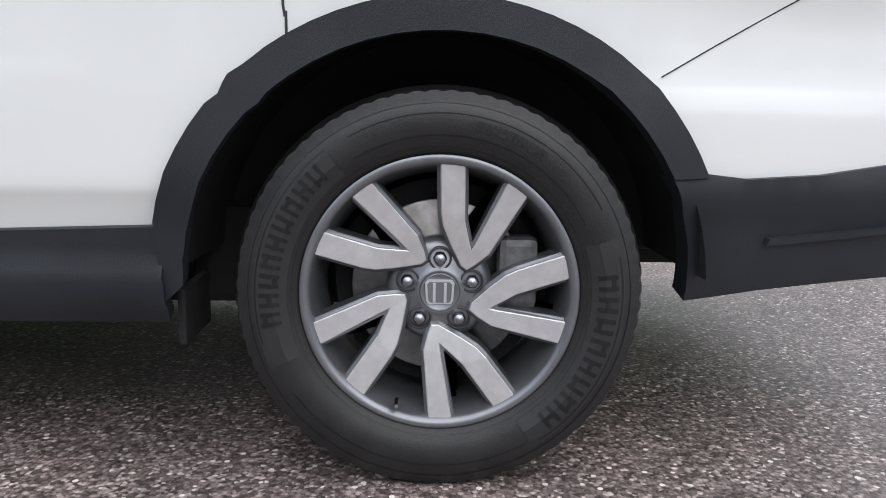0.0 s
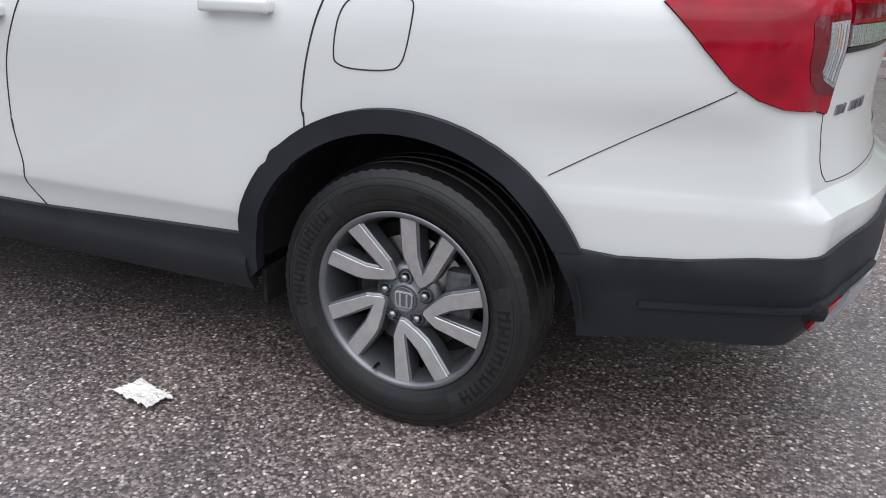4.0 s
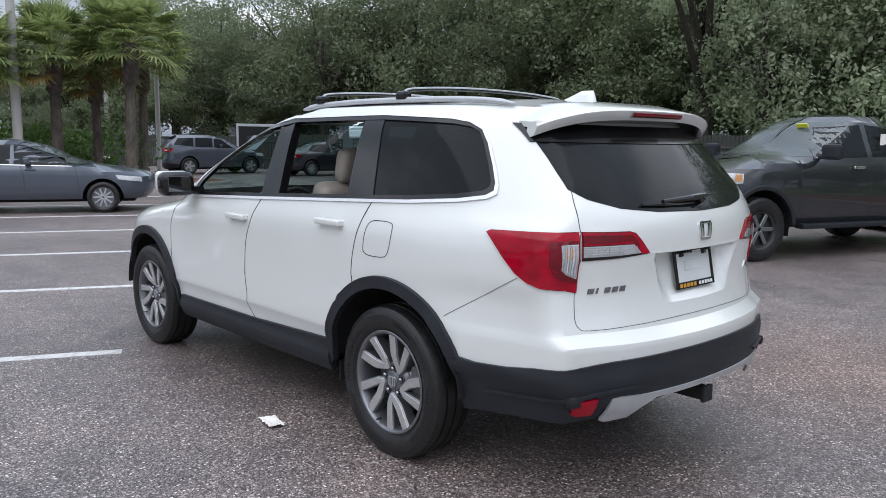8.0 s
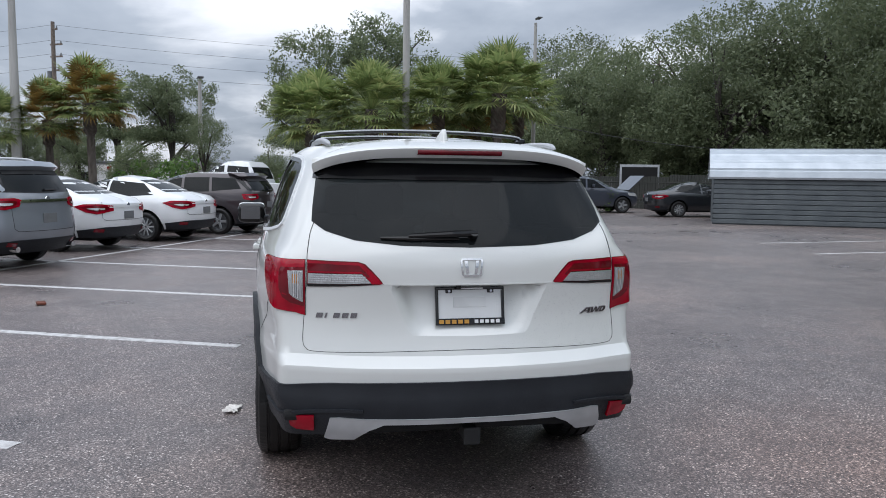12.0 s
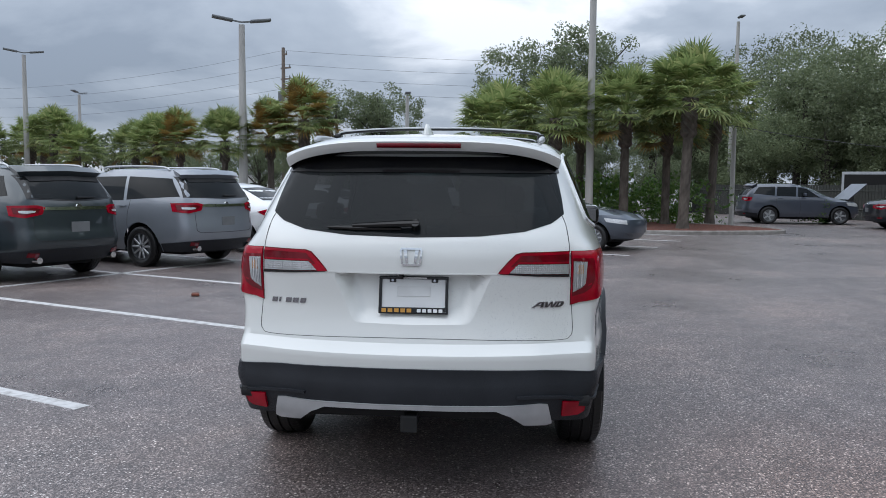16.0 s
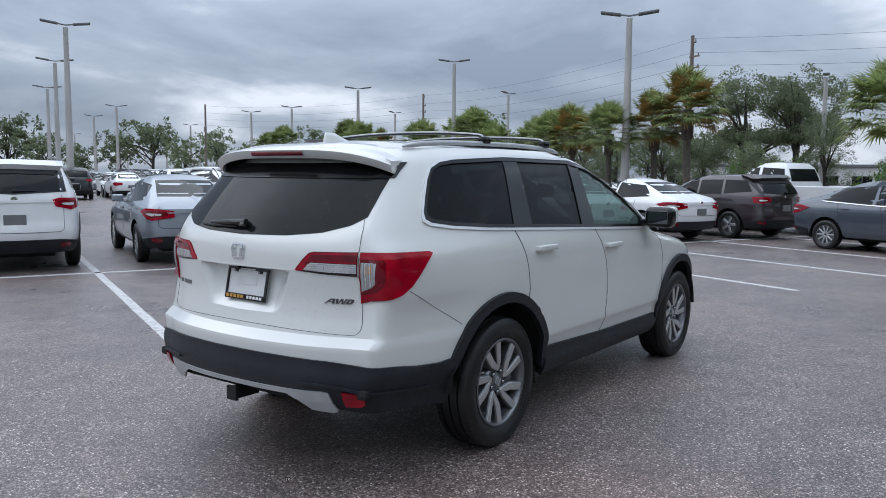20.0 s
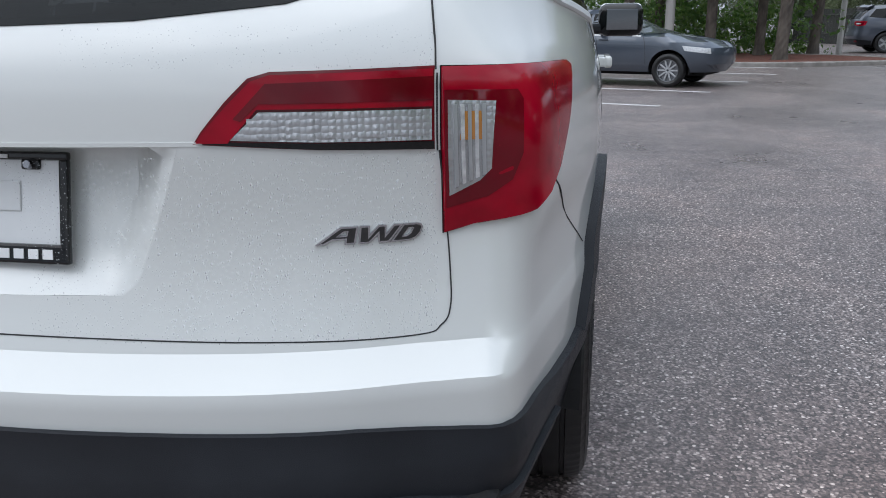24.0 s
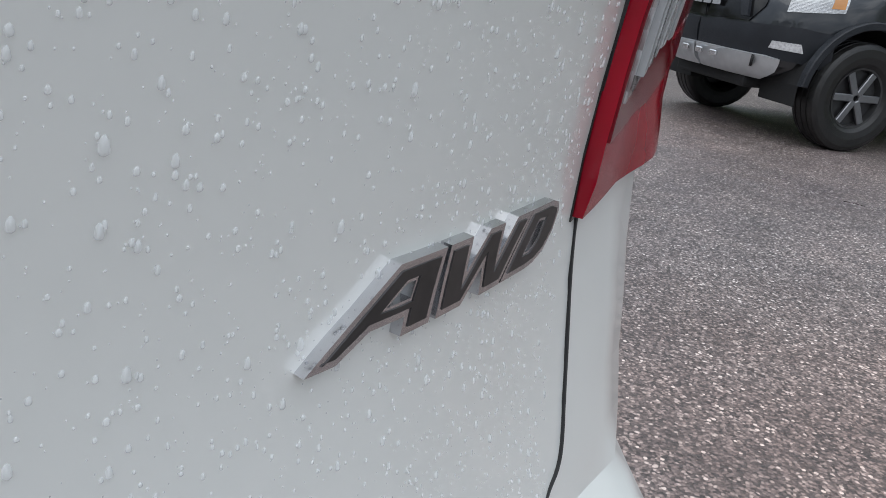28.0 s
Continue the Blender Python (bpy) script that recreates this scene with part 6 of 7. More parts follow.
# ---------- pickups ----------
def pickup(paint_, label, at, facing, wheel=0.41, style="truck", near=False, four=False):
    car = tagged(new("pickup_truck"), label, "truck")
    rear = [(0.46, -0.78), (0.7, -0.76), (1.2, -0.77), (1.35, -0.80), (1.8, -0.98), (1.92, -1.12)]
    front = [(0.46, -4.22), (0.56, -4.38), (0.8, -4.44), (1.10, -4.40), (1.20, -4.30), (1.27, -4.0), (1.32, -3.3), (1.36, -3.0), (1.8, -2.2), (1.92, -1.9)]
    width = [(0.46, 0.90), (0.6, 0.965), (0.9, 0.995), (1.15, 0.985), (1.32, 0.94), (1.6, 0.84), (1.85, 0.74), (1.92, 0.68)]
    sh = Shell(rear, front, width, crown=0.3, taper=0.0, top_from=1.33, levels=70, da=0.03)
    ax = 3.6

    def arch(cx):
        rr = wheel + 0.10
        pts = [(cx + rr * math.cos(radians(d)), wheel + rr * math.sin(radians(d))) for d in range(0, 181, 10)]
        pts = [(x, max(z, 0.462)) for x, z in pts]
        return sh.side(pts + [(pts[-1][0], 0.45), (pts[0][0], 0.45)])

    border = [(0.0, 0.47)] + [(sh.end(z), z) for z in np.linspace(0.47, 1.92, 60)] + [(0.0, 1.92)]
    sh.patch("cab", border, paint_, car, "painted cab and bonnet", off=0.0, thick=0.0, cell=0.07, holes=[arch(-ax)], both=True)
    av = np.linspace(0, sh.end(1.92), 40)
    edge = sh.at(av, np.full(40, 1.919))
    vs = [(q[0], q[1] * t, q[2] + (1 - t * t) * 0.04 * min(1, (edge[0][0] - q[0]) / 0.3, (q[0] - edge[-1][0]) / 0.3)) for q in edge for t in np.linspace(-1, 1, 9)]
    link("roof", mesh_from(vs, [(i * 9 + j, i * 9 + j + 1, i * 9 + j + 10, i * 9 + j + 9) for i in range(39) for j in range(8)]), paint_, car, smooth=True)
    # load bed
    bed_ = new("load_bed")
    bed_.parent = car
    for s in (1, -1):
        o = [(-0.74, 0.62), (-0.74, 1.30), (1.16, 1.30), (1.18, 0.66), (0.56, 0.62)] + [((wheel + 0.11) * math.cos(radians(d)), wheel + (wheel + 0.11) * math.sin(radians(d))) for d in range(20, 161, 10)] + [(-0.56, 0.62)]
        bm = prism(o, -0.045, 0.045, 0.012)
        part("bed_side", bm, paint_, bed_, m=Matrix.Translation((0, s * 0.945, 0)))
        part("tail_lamp", rbox(1.175, s * 0.90, 1.05, 0.05, 0.14, 0.36, 0.02), M_RED, bed_, "red tail lamp")
        for cx in (0.0, -ax):
            plain_wheel(car, cx, s * 0.865, wheel, style, 0.135)
            vs, fs = [], []
            for i in range(13):
                t = radians(-12 + 204 * i / 12)
                for y in (0.5, 0.93):
                    vs.append((cx + (wheel + 0.12) * math.cos(t), s * y, wheel + (wheel + 0.12) * math.sin(t)))
            link("wheel_well", mesh_from(vs, [(2 * i, 2 * i + 1, 2 * i + 3, 2 * i + 2) for i in range(12)] + [tuple(range(0, 26, 2))]), M_DARK, car)
            ao = [(cx + (wheel + 0.155) * math.cos(radians(d)), wheel + (wheel + 0.155) * math.sin(radians(d))) for d in range(5, 176, 10)]
            ai = [(cx + (wheel + 0.095) * math.cos(radians(d)), wheel + (wheel + 0.095) * math.sin(radians(d))) for d in range(175, 4, -10)]
            part("arch_flare", prism(ao + ai, -0.03, 0.03, 0.008), M_CLAD if near else paint_, car, m=Matrix.Translation((0, s * 0.985, 0)))
        for w in ([(-1.62, 1.36), (-0.95, 1.38), (-1.06, 1.76), (-1.64, 1.80)], [(-2.72, 1.33), (-1.72, 1.36), (-1.74, 1.80), (-2.22, 1.76)]):
            sh.patch("side_window", sh.side(w), M_DARKGLASS, car, "dark side window", off=0.003, thick=0.004, cell=0.08, mirror=s)
        for gx in (-0.82, -1.68, -2.95):
            g = [(sh.ax(gx, z), z) for z in np.linspace(0.6, 1.32, 6)]
            sh.patch("panel_gap", sh.line(g, 0.008), M_GAP, car, off=0.001, thick=0.002, cell=0.2, mirror=s)
        for hx in (-1.0, -1.95):
            part("door_handle", rbox(hx, s * 1.005, 1.22, 0.2, 0.03, 0.04, 0.01), M_CHROME if near else paint_, car, "chrome door handle" if near else "")
        mr = part("door_mirror", rbox(-2.62, s * 1.14, 1.43, 0.13, 0.26, 0.20, 0.04), M_CLAD, car, "black door mirror")
        part("mirror_arm", rbox(-2.62, s * 1.0, 1.36, 0.06, 0.12, 0.05, 0.01), M_CLAD, mr)
        part("running_board", rbox(-1.75, s * 0.94, 0.44, 2.3, 0.16, 0.07, 0.02), M_CLAD, car)
        hl = sh.side([(-4.25, 0.98), (-3.90, 1.02), (-3.88, 1.14), (-4.22, 1.15)])
        lamp = sh.patch("head_lamp", hl, M_PRISM, car, "clear head lamp", off=0.012, thick=0.03, cell=0.05, mirror=s)
        sh.patch("amber_marker", sh.side([(-4.0, 1.04), (-3.91, 1.045), (-3.90, 1.13), (-3.98, 1.13)]), M_AMBER, lamp, off=0.016, thick=0.01, cell=0.05, mirror=s)
        sh.patch("fog_lamp", [(sh.end(z) - q, z) for q, z in ((0.72, 0.72), (0.95, 0.71), (0.93, 0.77), (0.74, 0.77))], M_CLEAR, car, off=0.056, thick=0.02, cell=0.05, mirror=s)
    part("bed_front", rbox(-0.70, 0, 0.95, 0.05, 1.85, 0.68, 0.01), paint_, bed_)
    part("tailgate", rbox(1.14, 0, 0.96, 0.06, 1.80, 0.66, 0.02), paint_, bed_, "painted tailgate")
    part("bed_floor", rbox(0.2, 0, 0.72, 1.9, 1.8, 0.06, 0.01), M_DARK, bed_)
    part("rear_bumper", rbox(1.26, 0, 0.58, 0.16, 1.80, 0.18, 0.04), M_CHROME if not near else M_CLAD, car, "rear bumper")
    zz = densify([(sh.ax(float(sh.xf(1.36)) + 0.33, 1.36), 1.36), (sh.end(1.36), 1.36), (sh.end(1.84), 1.84), (sh.ax(float(sh.xf(1.84)) + 0.27, 1.84), 1.84)], 0.08)
    sh.patch("windscreen", zz, M_DARKGLASS if not near else PALE_SCREEN, car, "windscreen", off=0.004, thick=0.004, cell=0.08, both=True)
    sh.patch("rear_window", sh.back([(-0.62, 1.42), (0.62, 1.42), (0.56, 1.76), (-0.56, 1.76)]), M_DARKGLASS, car, "dark rear window", off=0.004, thick=0.004, cell=0.08)
    part("chassis", rbox(-1.6, 0, 0.5, 5.4, 1.0, 0.26, 0.03), M_DARK, car)
    def nose(s, z):
        return (sh.end(z) - s, z)

    def nose_patch(name, pts, mat_, parent, label, off, thick=0.04):
        h = densify([nose(s, z) for s, z in pts], 0.05, False)
        return sh.patch(name, h, mat_, parent, label, off=off, thick=thick, cell=0.06, both=True)

    grille = nose_patch("grille", [(0.0, 0.87), (0.50, 0.88), (0.60, 1.0), (0.56, 1.17), (0.0, 1.18)], M_GLOSSBLACK, car, "black grille with plain grey bars", 0.012)
    nose_patch("grille_bar", [(0.0, 1.10), (0.40, 1.10), (0.46, 1.04), (0.50, 0.91), (0.44, 0.91), (0.38, 1.03), (0.34, 1.06), (0.0, 1.06)], M_CLAD, grille, "dark grille surround", 0.045)
    for k in range(3):
        part("grille_mark", rbox(-4.462, -0.13 + 0.13 * k, 0.995, 0.012, 0.10, 0.06, 0.004), M_SATIN, grille)
    nose_patch("front_bumper", [(0.0, 0.66), (0.9, 0.64), (1.12, 0.60), (1.14, 0.86), (0.9, 0.88), (0.0, 0.85)], M_CLAD if near else paint_, car, "dark front bumper", 0.05, 0.07)
    skid = nose_patch("skid_plate", [(0.0, 0.53), (0.62, 0.52), (0.76, 0.57), (0.80, 0.65), (0.70, 0.665), (0.0, 0.672)], M_SATIN, car, "silver lower bumper guard", 0.07, 0.05)
    for s in (1, -1):
        q = sh.point(sh.end(0.60) - 0.60, 0.60, 0.072)
        part("tow_opening", cyl(0.05, 0.05, 0.02, 20, Matrix.Translation((q[0], s * q[1], 0.60)) @ Matrix.Rotation(radians(s * 35), 4, "Z") @ Matrix.Rotation(radians(90), 4, "Y")), M_DARK, skid)
    for k in range(4):
        part("guard_slot", rbox(-4.50, -0.30 + 0.2 * k, 0.60, 0.03, 0.09, 0.05, 0.012), M_CHROME, skid)
    if near:
        part("price_paper", rbox(-1.30, -0.868, 1.58, 0.26, 0.006, 0.20, 0.001), M_PAPER, car, "white paper sheet in the rear side window", m=Matrix())
        st = part("windscreen_sticker", rbox(0, 0, 0, 0.02, 0.20, 0.06, 0.004), surf("yellow_sticker", (0.62, 0.62, 0.05), rough=0.5), car, "yellow windscreen sticker", m=pose(-2.27, -0.28, 1.79, 0, -28, 0))
    if four:
        for s in (1, -1):
            for k, (dx, ch) in enumerate(((0.16, "4"), (0.0, "x"), (-0.16, "4"))):
                cu = bpy.data.curves.new("badge_text", "FONT")
                cu.body, cu.size, cu.extrude = ch, 0.20, 0.003
                ob = new("drive_mark", cu)
                tagged(ob, "dark drive mark letter")
                ob.parent = car
                cu.materials.append(M_GREYBADGE)
                ob.matrix_basis = pose(0.72 + (dx if s > 0 else -dx) + 0.05, s * 1.0, 1.06, 90, 0, 180 if s > 0 else 0)
    f = Vector(facing).normalized()
    car.matrix_basis = Matrix.Translation(at) @ Matrix.Rotation(math.atan2(-f.y, -f.x), 4, "Z")
    return car


pickup(P_TRUCK, "dark grey off-road pickup with silver bumper guard", (-1.51, 10.37, 0), (-0.344, -0.939, 0), 0.42, near=True)
pickup(P_WHITE2, "white crew-cab pickup parked nose-in", lot(17.5, -8.4), NEG, 0.40, "silver", four=True)


# ---------- vegetation ----------
def leaf_mat(name, c1, c2, c3):
    m = bpy.data.materials.new(name)
    m.use_nodes = True
    nt = m.node_tree
    bs = nt.nodes["Principled BSDF"]
    geo = nt.nodes.new("ShaderNodeNewGeometry")
    rp = nt.nodes.new("ShaderNodeValToRGB")
    rp.color_ramp.elements[0].color, rp.color_ramp.elements[1].color = (*c1, 1), (*c3, 1)
    e = rp.color_ramp.elements.new(0.6)
    e.color = (*c2, 1)
    nt.links.new(geo.outputs["Random Per Island"], rp.inputs[0])
    oi = nt.nodes.new("ShaderNodeObjectInfo")
    hv = nt.nodes.new("ShaderNodeHueSaturation")
    mr = nt.nodes.new("ShaderNodeMapRange")
    mr.inputs[3].default_value, mr.inputs[4].default_value = 0.75, 1.2
    nt.links.new(oi.outputs["Random"], mr.inputs[0])
    nt.links.new(mr.outputs[0], hv.inputs["Value"])
    nt.links.new(rp.outputs[0], hv.inputs["Color"])
    nt.links.new(hv.outputs[0], bs.inputs["Base Color"])
    bs.inputs["Roughness"].default_value = 0.55
    tl = nt.nodes.new("ShaderNodeBsdfTranslucent")
    nt.links.new(hv.outputs[0], tl.inputs[0])
    mx = nt.nodes.new("ShaderNodeMixShader")
    mx.inputs[0].default_value = 0.45
    nt.links.new(bs.outputs[0], mx.inputs[1])
    nt.links.new(tl.outputs[0], mx.inputs[2])
    nt.links.new(mx.outputs[0], nt.nodes["Material Output"].inputs[0])
    return m


M_LEAF = leaf_mat("oak_leaves", (0.125, 0.158, 0.082), (0.165, 0.203, 0.108), (0.22, 0.255, 0.14))
M_LEAF2 = leaf_mat("shrub_leaves", (0.06, 0.13, 0.028), (0.10, 0.185, 0.04), (0.16, 0.25, 0.06))
M_FROND = leaf_mat("palm_fronds", (0.15, 0.21, 0.07), (0.235, 0.295, 0.105), (0.38, 0.40, 0.165))
M_FRONDDRY = leaf_mat("dry_palm_fronds", (0.22, 0.13, 0.035), (0.30, 0.19, 0.05), (0.16, 0.13, 0.05))
M_BARK = surf("grey_bark", (0.07, 0.062, 0.053), (0.04, 0.035, 0.03), 0.9, scale=6, fine=40, bump=1.0)
M_PALMBARK = surf("palm_bark", (0.145, 0.125, 0.105), (0.075, 0.064, 0.055), 0.9, scale=8, fine=30, bump=1.0)
RNG = np.random.default_rng(11)


def leaves(centres, radii, per, size, flat=0.85, seed=1):
    """Leaf cards in clumps, as arrays of vertices and faces."""
    rg = np.random.default_rng(seed)
    c = np.repeat(np.asarray(centres), per, axis=0)
    rad = np.repeat(np.asarray(radii), per)
    d = rg.normal(size=(len(c), 3))
    d /= np.linalg.norm(d, axis=1)[:, None]
    p = c + d * (rad * rg.uniform(0.55, 1.05, len(c)))[:, None] * (1, 1, flat)
    n = d + rg.normal(scale=0.6, size=d.shape)
    n /= np.linalg.norm(n, axis=1)[:, None]
    u = np.cross(n, rg.normal(size=n.shape))
    u /= np.linalg.norm(u, axis=1)[:, None]
    w = np.cross(n, u)
    s = (size * rg.uniform(0.6, 1.35, len(c)))[:, None]
    v = np.stack([p - u * s, p + w * s * 0.5, p + u * s, p - w * s * 0.5], 1).reshape(-1, 3)
    f = np.arange(len(v)).reshape(-1, 4)
    return v, f


def tree_mesh(seed, height, spread, clumps, per, size, low=0.25):
    rg = np.random.default_rng(seed)
    cs, rs = [], []
    lobes = [(rg.normal(scale=spread * 0.32), rg.normal(scale=spread * 0.32), height * rg.uniform(0.30, 0.85), spread * rg.uniform(0.35, 0.6)) for _ in range(7)]
    for _ in range(clumps):
        lx, ly, lz, lr = lobes[rg.integers(7)]
        d = rg.normal(size=3)
        d /= np.linalg.norm(d)
        q = np.array([lx, ly, lz]) + d * lr * rg.uniform(0.6, 1.0) * (1, 1, 0.8)
        q[2] = max(q[2], height * low)
        cs.append(q)
        rs.append(rg.uniform(0.35, 0.8) * spread * 0.22)
    v, f = leaves(cs, rs, per, size, seed=seed)
    return mesh_from(v, f), cs


def limb_mesh(seed, height, cs):
    rg = np.random.default_rng(seed)
    bm = bmesh.new()
    r0 = height * 0.022
    paths = [([(0, 0, -0.1), (0.1, 0.05, height * 0.25), (rg.normal(scale=0.3), rg.normal(scale=0.3), height * 0.55), (0, 0, height * 0.8)], [r0 * 1.3, r0, r0 * 0.7, r0 * 0.2])]
    for k in rg.choice(len(cs), 9, replace=False):
        z = height * rg.uniform(0.2, 0.5)
        e = cs[k]
        paths.append(([(0.05, 0, z), (e[0] * 0.5, e[1] * 0.5, 0.5 * (z + e[2]) + 0.3), tuple(e)], [r0 * 0.55, r0 * 0.35, r0 * 0.1]))
    for p, r in paths:
        bm.from_mesh(tube(p, r, 7))
    me = bpy.data.meshes.new("limbs")
    bm.to_mesh(me)
    bm.free()
    return me


TREES = []
for i, (h, sp) in enumerate(((11.0, 6.0), (12.5, 6.6), (10.0, 5.6), (13.5, 7.0))):
    crown_me, cs = tree_mesh(30 + i, h, sp, 300, 74, 0.104, 0.02)
    crown_me.materials.append(M_LEAF)
    limb_me = limb_mesh(60 + i, h, cs)
    limb_me.materials.append(M_BARK)
    TREES.append((crown_me, limb_me))


PALE = []
# paler grey-green trees, leaf colour raised past real foliage for missing light
M_LEAFPALE_LIFTED = leaf_mat("pale_leaves_light_lifted", (0.31, 0.365, 0.23), (0.355, 0.412, 0.262), (0.41, 0.465, 0.30))
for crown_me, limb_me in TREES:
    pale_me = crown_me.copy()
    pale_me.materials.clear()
    pale_me.materials.append(M_LEAFPALE_LIFTED)
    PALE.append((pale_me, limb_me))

FARTREES = []
for i in range(3):
    crown_me, cs = tree_mesh(130 + i, 11.0, 6.5, 120, 16, 0.34, 0.05)
    crown_me.materials.append(M_LEAF)
    limb_me = limb_mesh(160 + i, 11.0, cs)
    limb_me.materials.append(M_BARK)
    FARTREES.append((crown_me, limb_me))


def tree(k, x, y, s=1.0, turn=0.0, label="tall dark green broadleaf tree in a dense belt", group="tree belt"):
    t = tagged(new("tree"), label, "tree", group)
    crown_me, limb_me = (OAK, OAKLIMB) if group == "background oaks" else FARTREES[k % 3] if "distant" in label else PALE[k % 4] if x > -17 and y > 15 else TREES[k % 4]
    for nm, me in (("trunk", limb_me), ("crown", crown_me)):
        o = new(nm, me)
        o.parent = t
    t.matrix_basis = Matrix.Translation((x, y, 0)) @ Matrix.Rotation(turn, 4, "Z") @ Matrix.Scale(s, 4)
    return t


rg = np.random.default_rng(5)
belt_line = catmull([(-62, 13), (-50, 19), (-42, 24), (-34, 28), (-25, 29), (-15, 27.5), (-5, 27), (6, 26), (18, 24), (30, 22)], 3)
for i, (x, y) in enumerate(belt_line):
    tree(i, x + rg.uniform(-1, 1), y + rg.uniform(-1, 1), rg.uniform(0.78, 0.94) if x < -37 else rg.uniform(0.9, 1.12), rg.uniform(0, 6))
    tree(i + 2, x - 1.5 + rg.uniform(-2, 2), y + 5.5 + rg.uniform(-1, 1), rg.uniform(1.0, 1.25) if x > -37 else rg.uniform(0.88, 1.04), rg.uniform(0, 6))
OAK, ocs = tree_mesh(77, 14.6, 6.6, 210, 105, 0.125, 0.46)
OAK.materials.append(M_LEAF)
OAKLIMB = limb_mesh(78, 14.6, ocs)
OAKLIMB.materials.append(M_BARK)
oak = tagged(new("tree"), "large round live oak behind the palms, sky showing through", "tree", "background oaks")
for nm, me in (("trunk", OAKLIMB), ("crown", OAK)):
    new(nm, me).parent = oak
oak.matrix_basis = pose(-58.0, 5.2, 0, 0, 0, 40)
for x, y, s in ((-57.5, 0.0, 0.60), (-51, -8.4, 0.60), (-52, -12, 0.62), (-50, 2.5, 0.48), (-49, 6.5, 0.5), (-54, 11, 0.62)):
    tree(int(-x) % 4, x, y, s, x, "broadleaf tree beyond the car park", "background oaks")
for i, (x, y, s) in enumerate(((-45, 2, 0.42), (-46.5, 6, 0.42), (-46, -2, 0.40), (-47.5, -6, 0.40), (-48.5, -10, 0.40), (-50, -14, 0.42), (-44, 9.5, 0.45), (-53, -18, 0.4), (-56, -23, 0.4))):
    tree(i, x, y, s, 1.3 * i, "low dense broadleaf tree behind the palms", "low trees")
for i in range(26):
    a = radians(104 + 2.2 * i)
    d = 120 + 40 * rg.uniform()
    tree(i, 4 - d * math.sin(a), 1 + d * math.cos(a), rg.uniform(0.55, 0.95), rg.uniform(0, 6), "distant dark tree on the horizon", "horizon trees")
for i in range(14):
    a = radians(-60 + 7 * i) if i < 7 else radians(165 + 9 * (i - 7))
    tree(i, 4 - 60 * math.sin(a), 62 * math.cos(a), 0.9, i, "distant dark tree on the horizon", "horizon trees")


def bush_mesh(seed, sx, sy, sz, n, size):
    rg_ = np.random.default_rng(seed)
    cs = rg_.uniform(-1, 1, (n, 3)) * (sx, sy, sz * 0.5) + (0, 0, sz * 0.5)
    v, f = leaves(cs, rg_.uniform(0.15, 0.35, n) * sz * 0.9, 34, size, seed=seed)
    v[:, 2] = np.maximum(v[:, 2], 0.0)
    return mesh_from(v, f)


BUSH = [bush_mesh(80 + i, 0.9, 0.7, 1.1, 46, 0.055) for i in range(3)]
for b in BUSH:
    b.materials.append(M_LEAF2)


def bush(k, x, y, s=1.0, label="leafy green shrub in the mulch", z=0.08):
    b = tagged(new("shrub", BUSH[k % 3]), label, "shrub", "shrubs")
    b.matrix_basis = pose(x, y, z, 0, 0, 77 * k) @ Matrix.Scale(s, 4)


for i, (x, y, s) in enumerate(((-16.5, 20.3, 0.9), (-14.2, 19.4, 1.0), (-11.2, 18.3, 1.1), (-8.8, 17.8, 1.0), (-6.4, 17.4, 1.1), (-0.25, 15.3, 1.0), (0.75, 15.1, 0.9), (2.3, 13.6, 0.8), (3.6, 13.4, 0.9), (5.0, 13.0, 0.9), (7.2, 12.7, 0.9), (-26.6, 5.0, 1.6), (-27.2, 7.2, 1.7), (-26.4, 2.5, 1.8), (-27.4, 0.4, 1.7), (-28.4, 3.4, 1.9), (-36, -7, 1.8), (-30, 13.5, 0.8))):
    bush(i, x, y, s)


def palm_crown(seed, dry=0.0):
    """Fan fronds: a stalk and a folded fan of drooping blades each."""
    rg_ = np.random.default_rng(seed)
    green, brown = ([], []), ([], [])
    n = 122
    for i in range(n):
        el = rg_.uniform(-0.55, 1.45)
        az = rg_.uniform(0, 2 * math.pi)
        vs, fs = brown if (el < -0.5 or rg_.uniform() < dry) else green
        ln = rg_.uniform(0.75, 1.2)
        d = Vector((math.cos(az) * math.cos(el), math.sin(az) * math.cos(el), math.sin(el)))
        sidev = d.cross(Vector((0, 0, 1)))
        sidev = sidev.normalized() if sidev.length > 0.1 else Vector((1, 0, 0))
        up = sidev.cross(d)
        base, tip = Vector((0, 0, 0)), d * ln
        k0 = len(vs)
        w = 0.018
        vs += [tuple(base - sidev * w), tuple(base + sidev * w), tuple(tip + sidev * w * 0.6), tuple(tip - sidev * w * 0.6)]
        fs.append((k0, k0 + 1, k0 + 2, k0 + 3))
        for b in range(17):
            a = radians(-100 + 200 * b / 16)
            bl = rg_.uniform(0.46, 0.74) * (1 - 0.25 * abs(a) / 1.75)
            dirn = d * math.cos(a) + sidev * math.sin(a)
            mid_ = tip + dirn * bl * 0.55 + up * 0.03
            end_ = tip + dirn * bl - Vector((0, 0, bl * rg_.uniform(0.0, 0.24)))
            cr = dirn.cross(up).normalized() * 0.028
            k0 = len(vs)
            vs += [tuple(tip - cr * 0.4), tuple(tip + cr * 0.4), tuple(mid_ + cr), tuple(mid_ - cr), tuple(end_)]
            fs += [(k0, k0 + 1, k0 + 2, k0 + 3), (k0 + 3, k0 + 2, k0 + 4)]
    return mesh_from(*green), mesh_from(*brown)


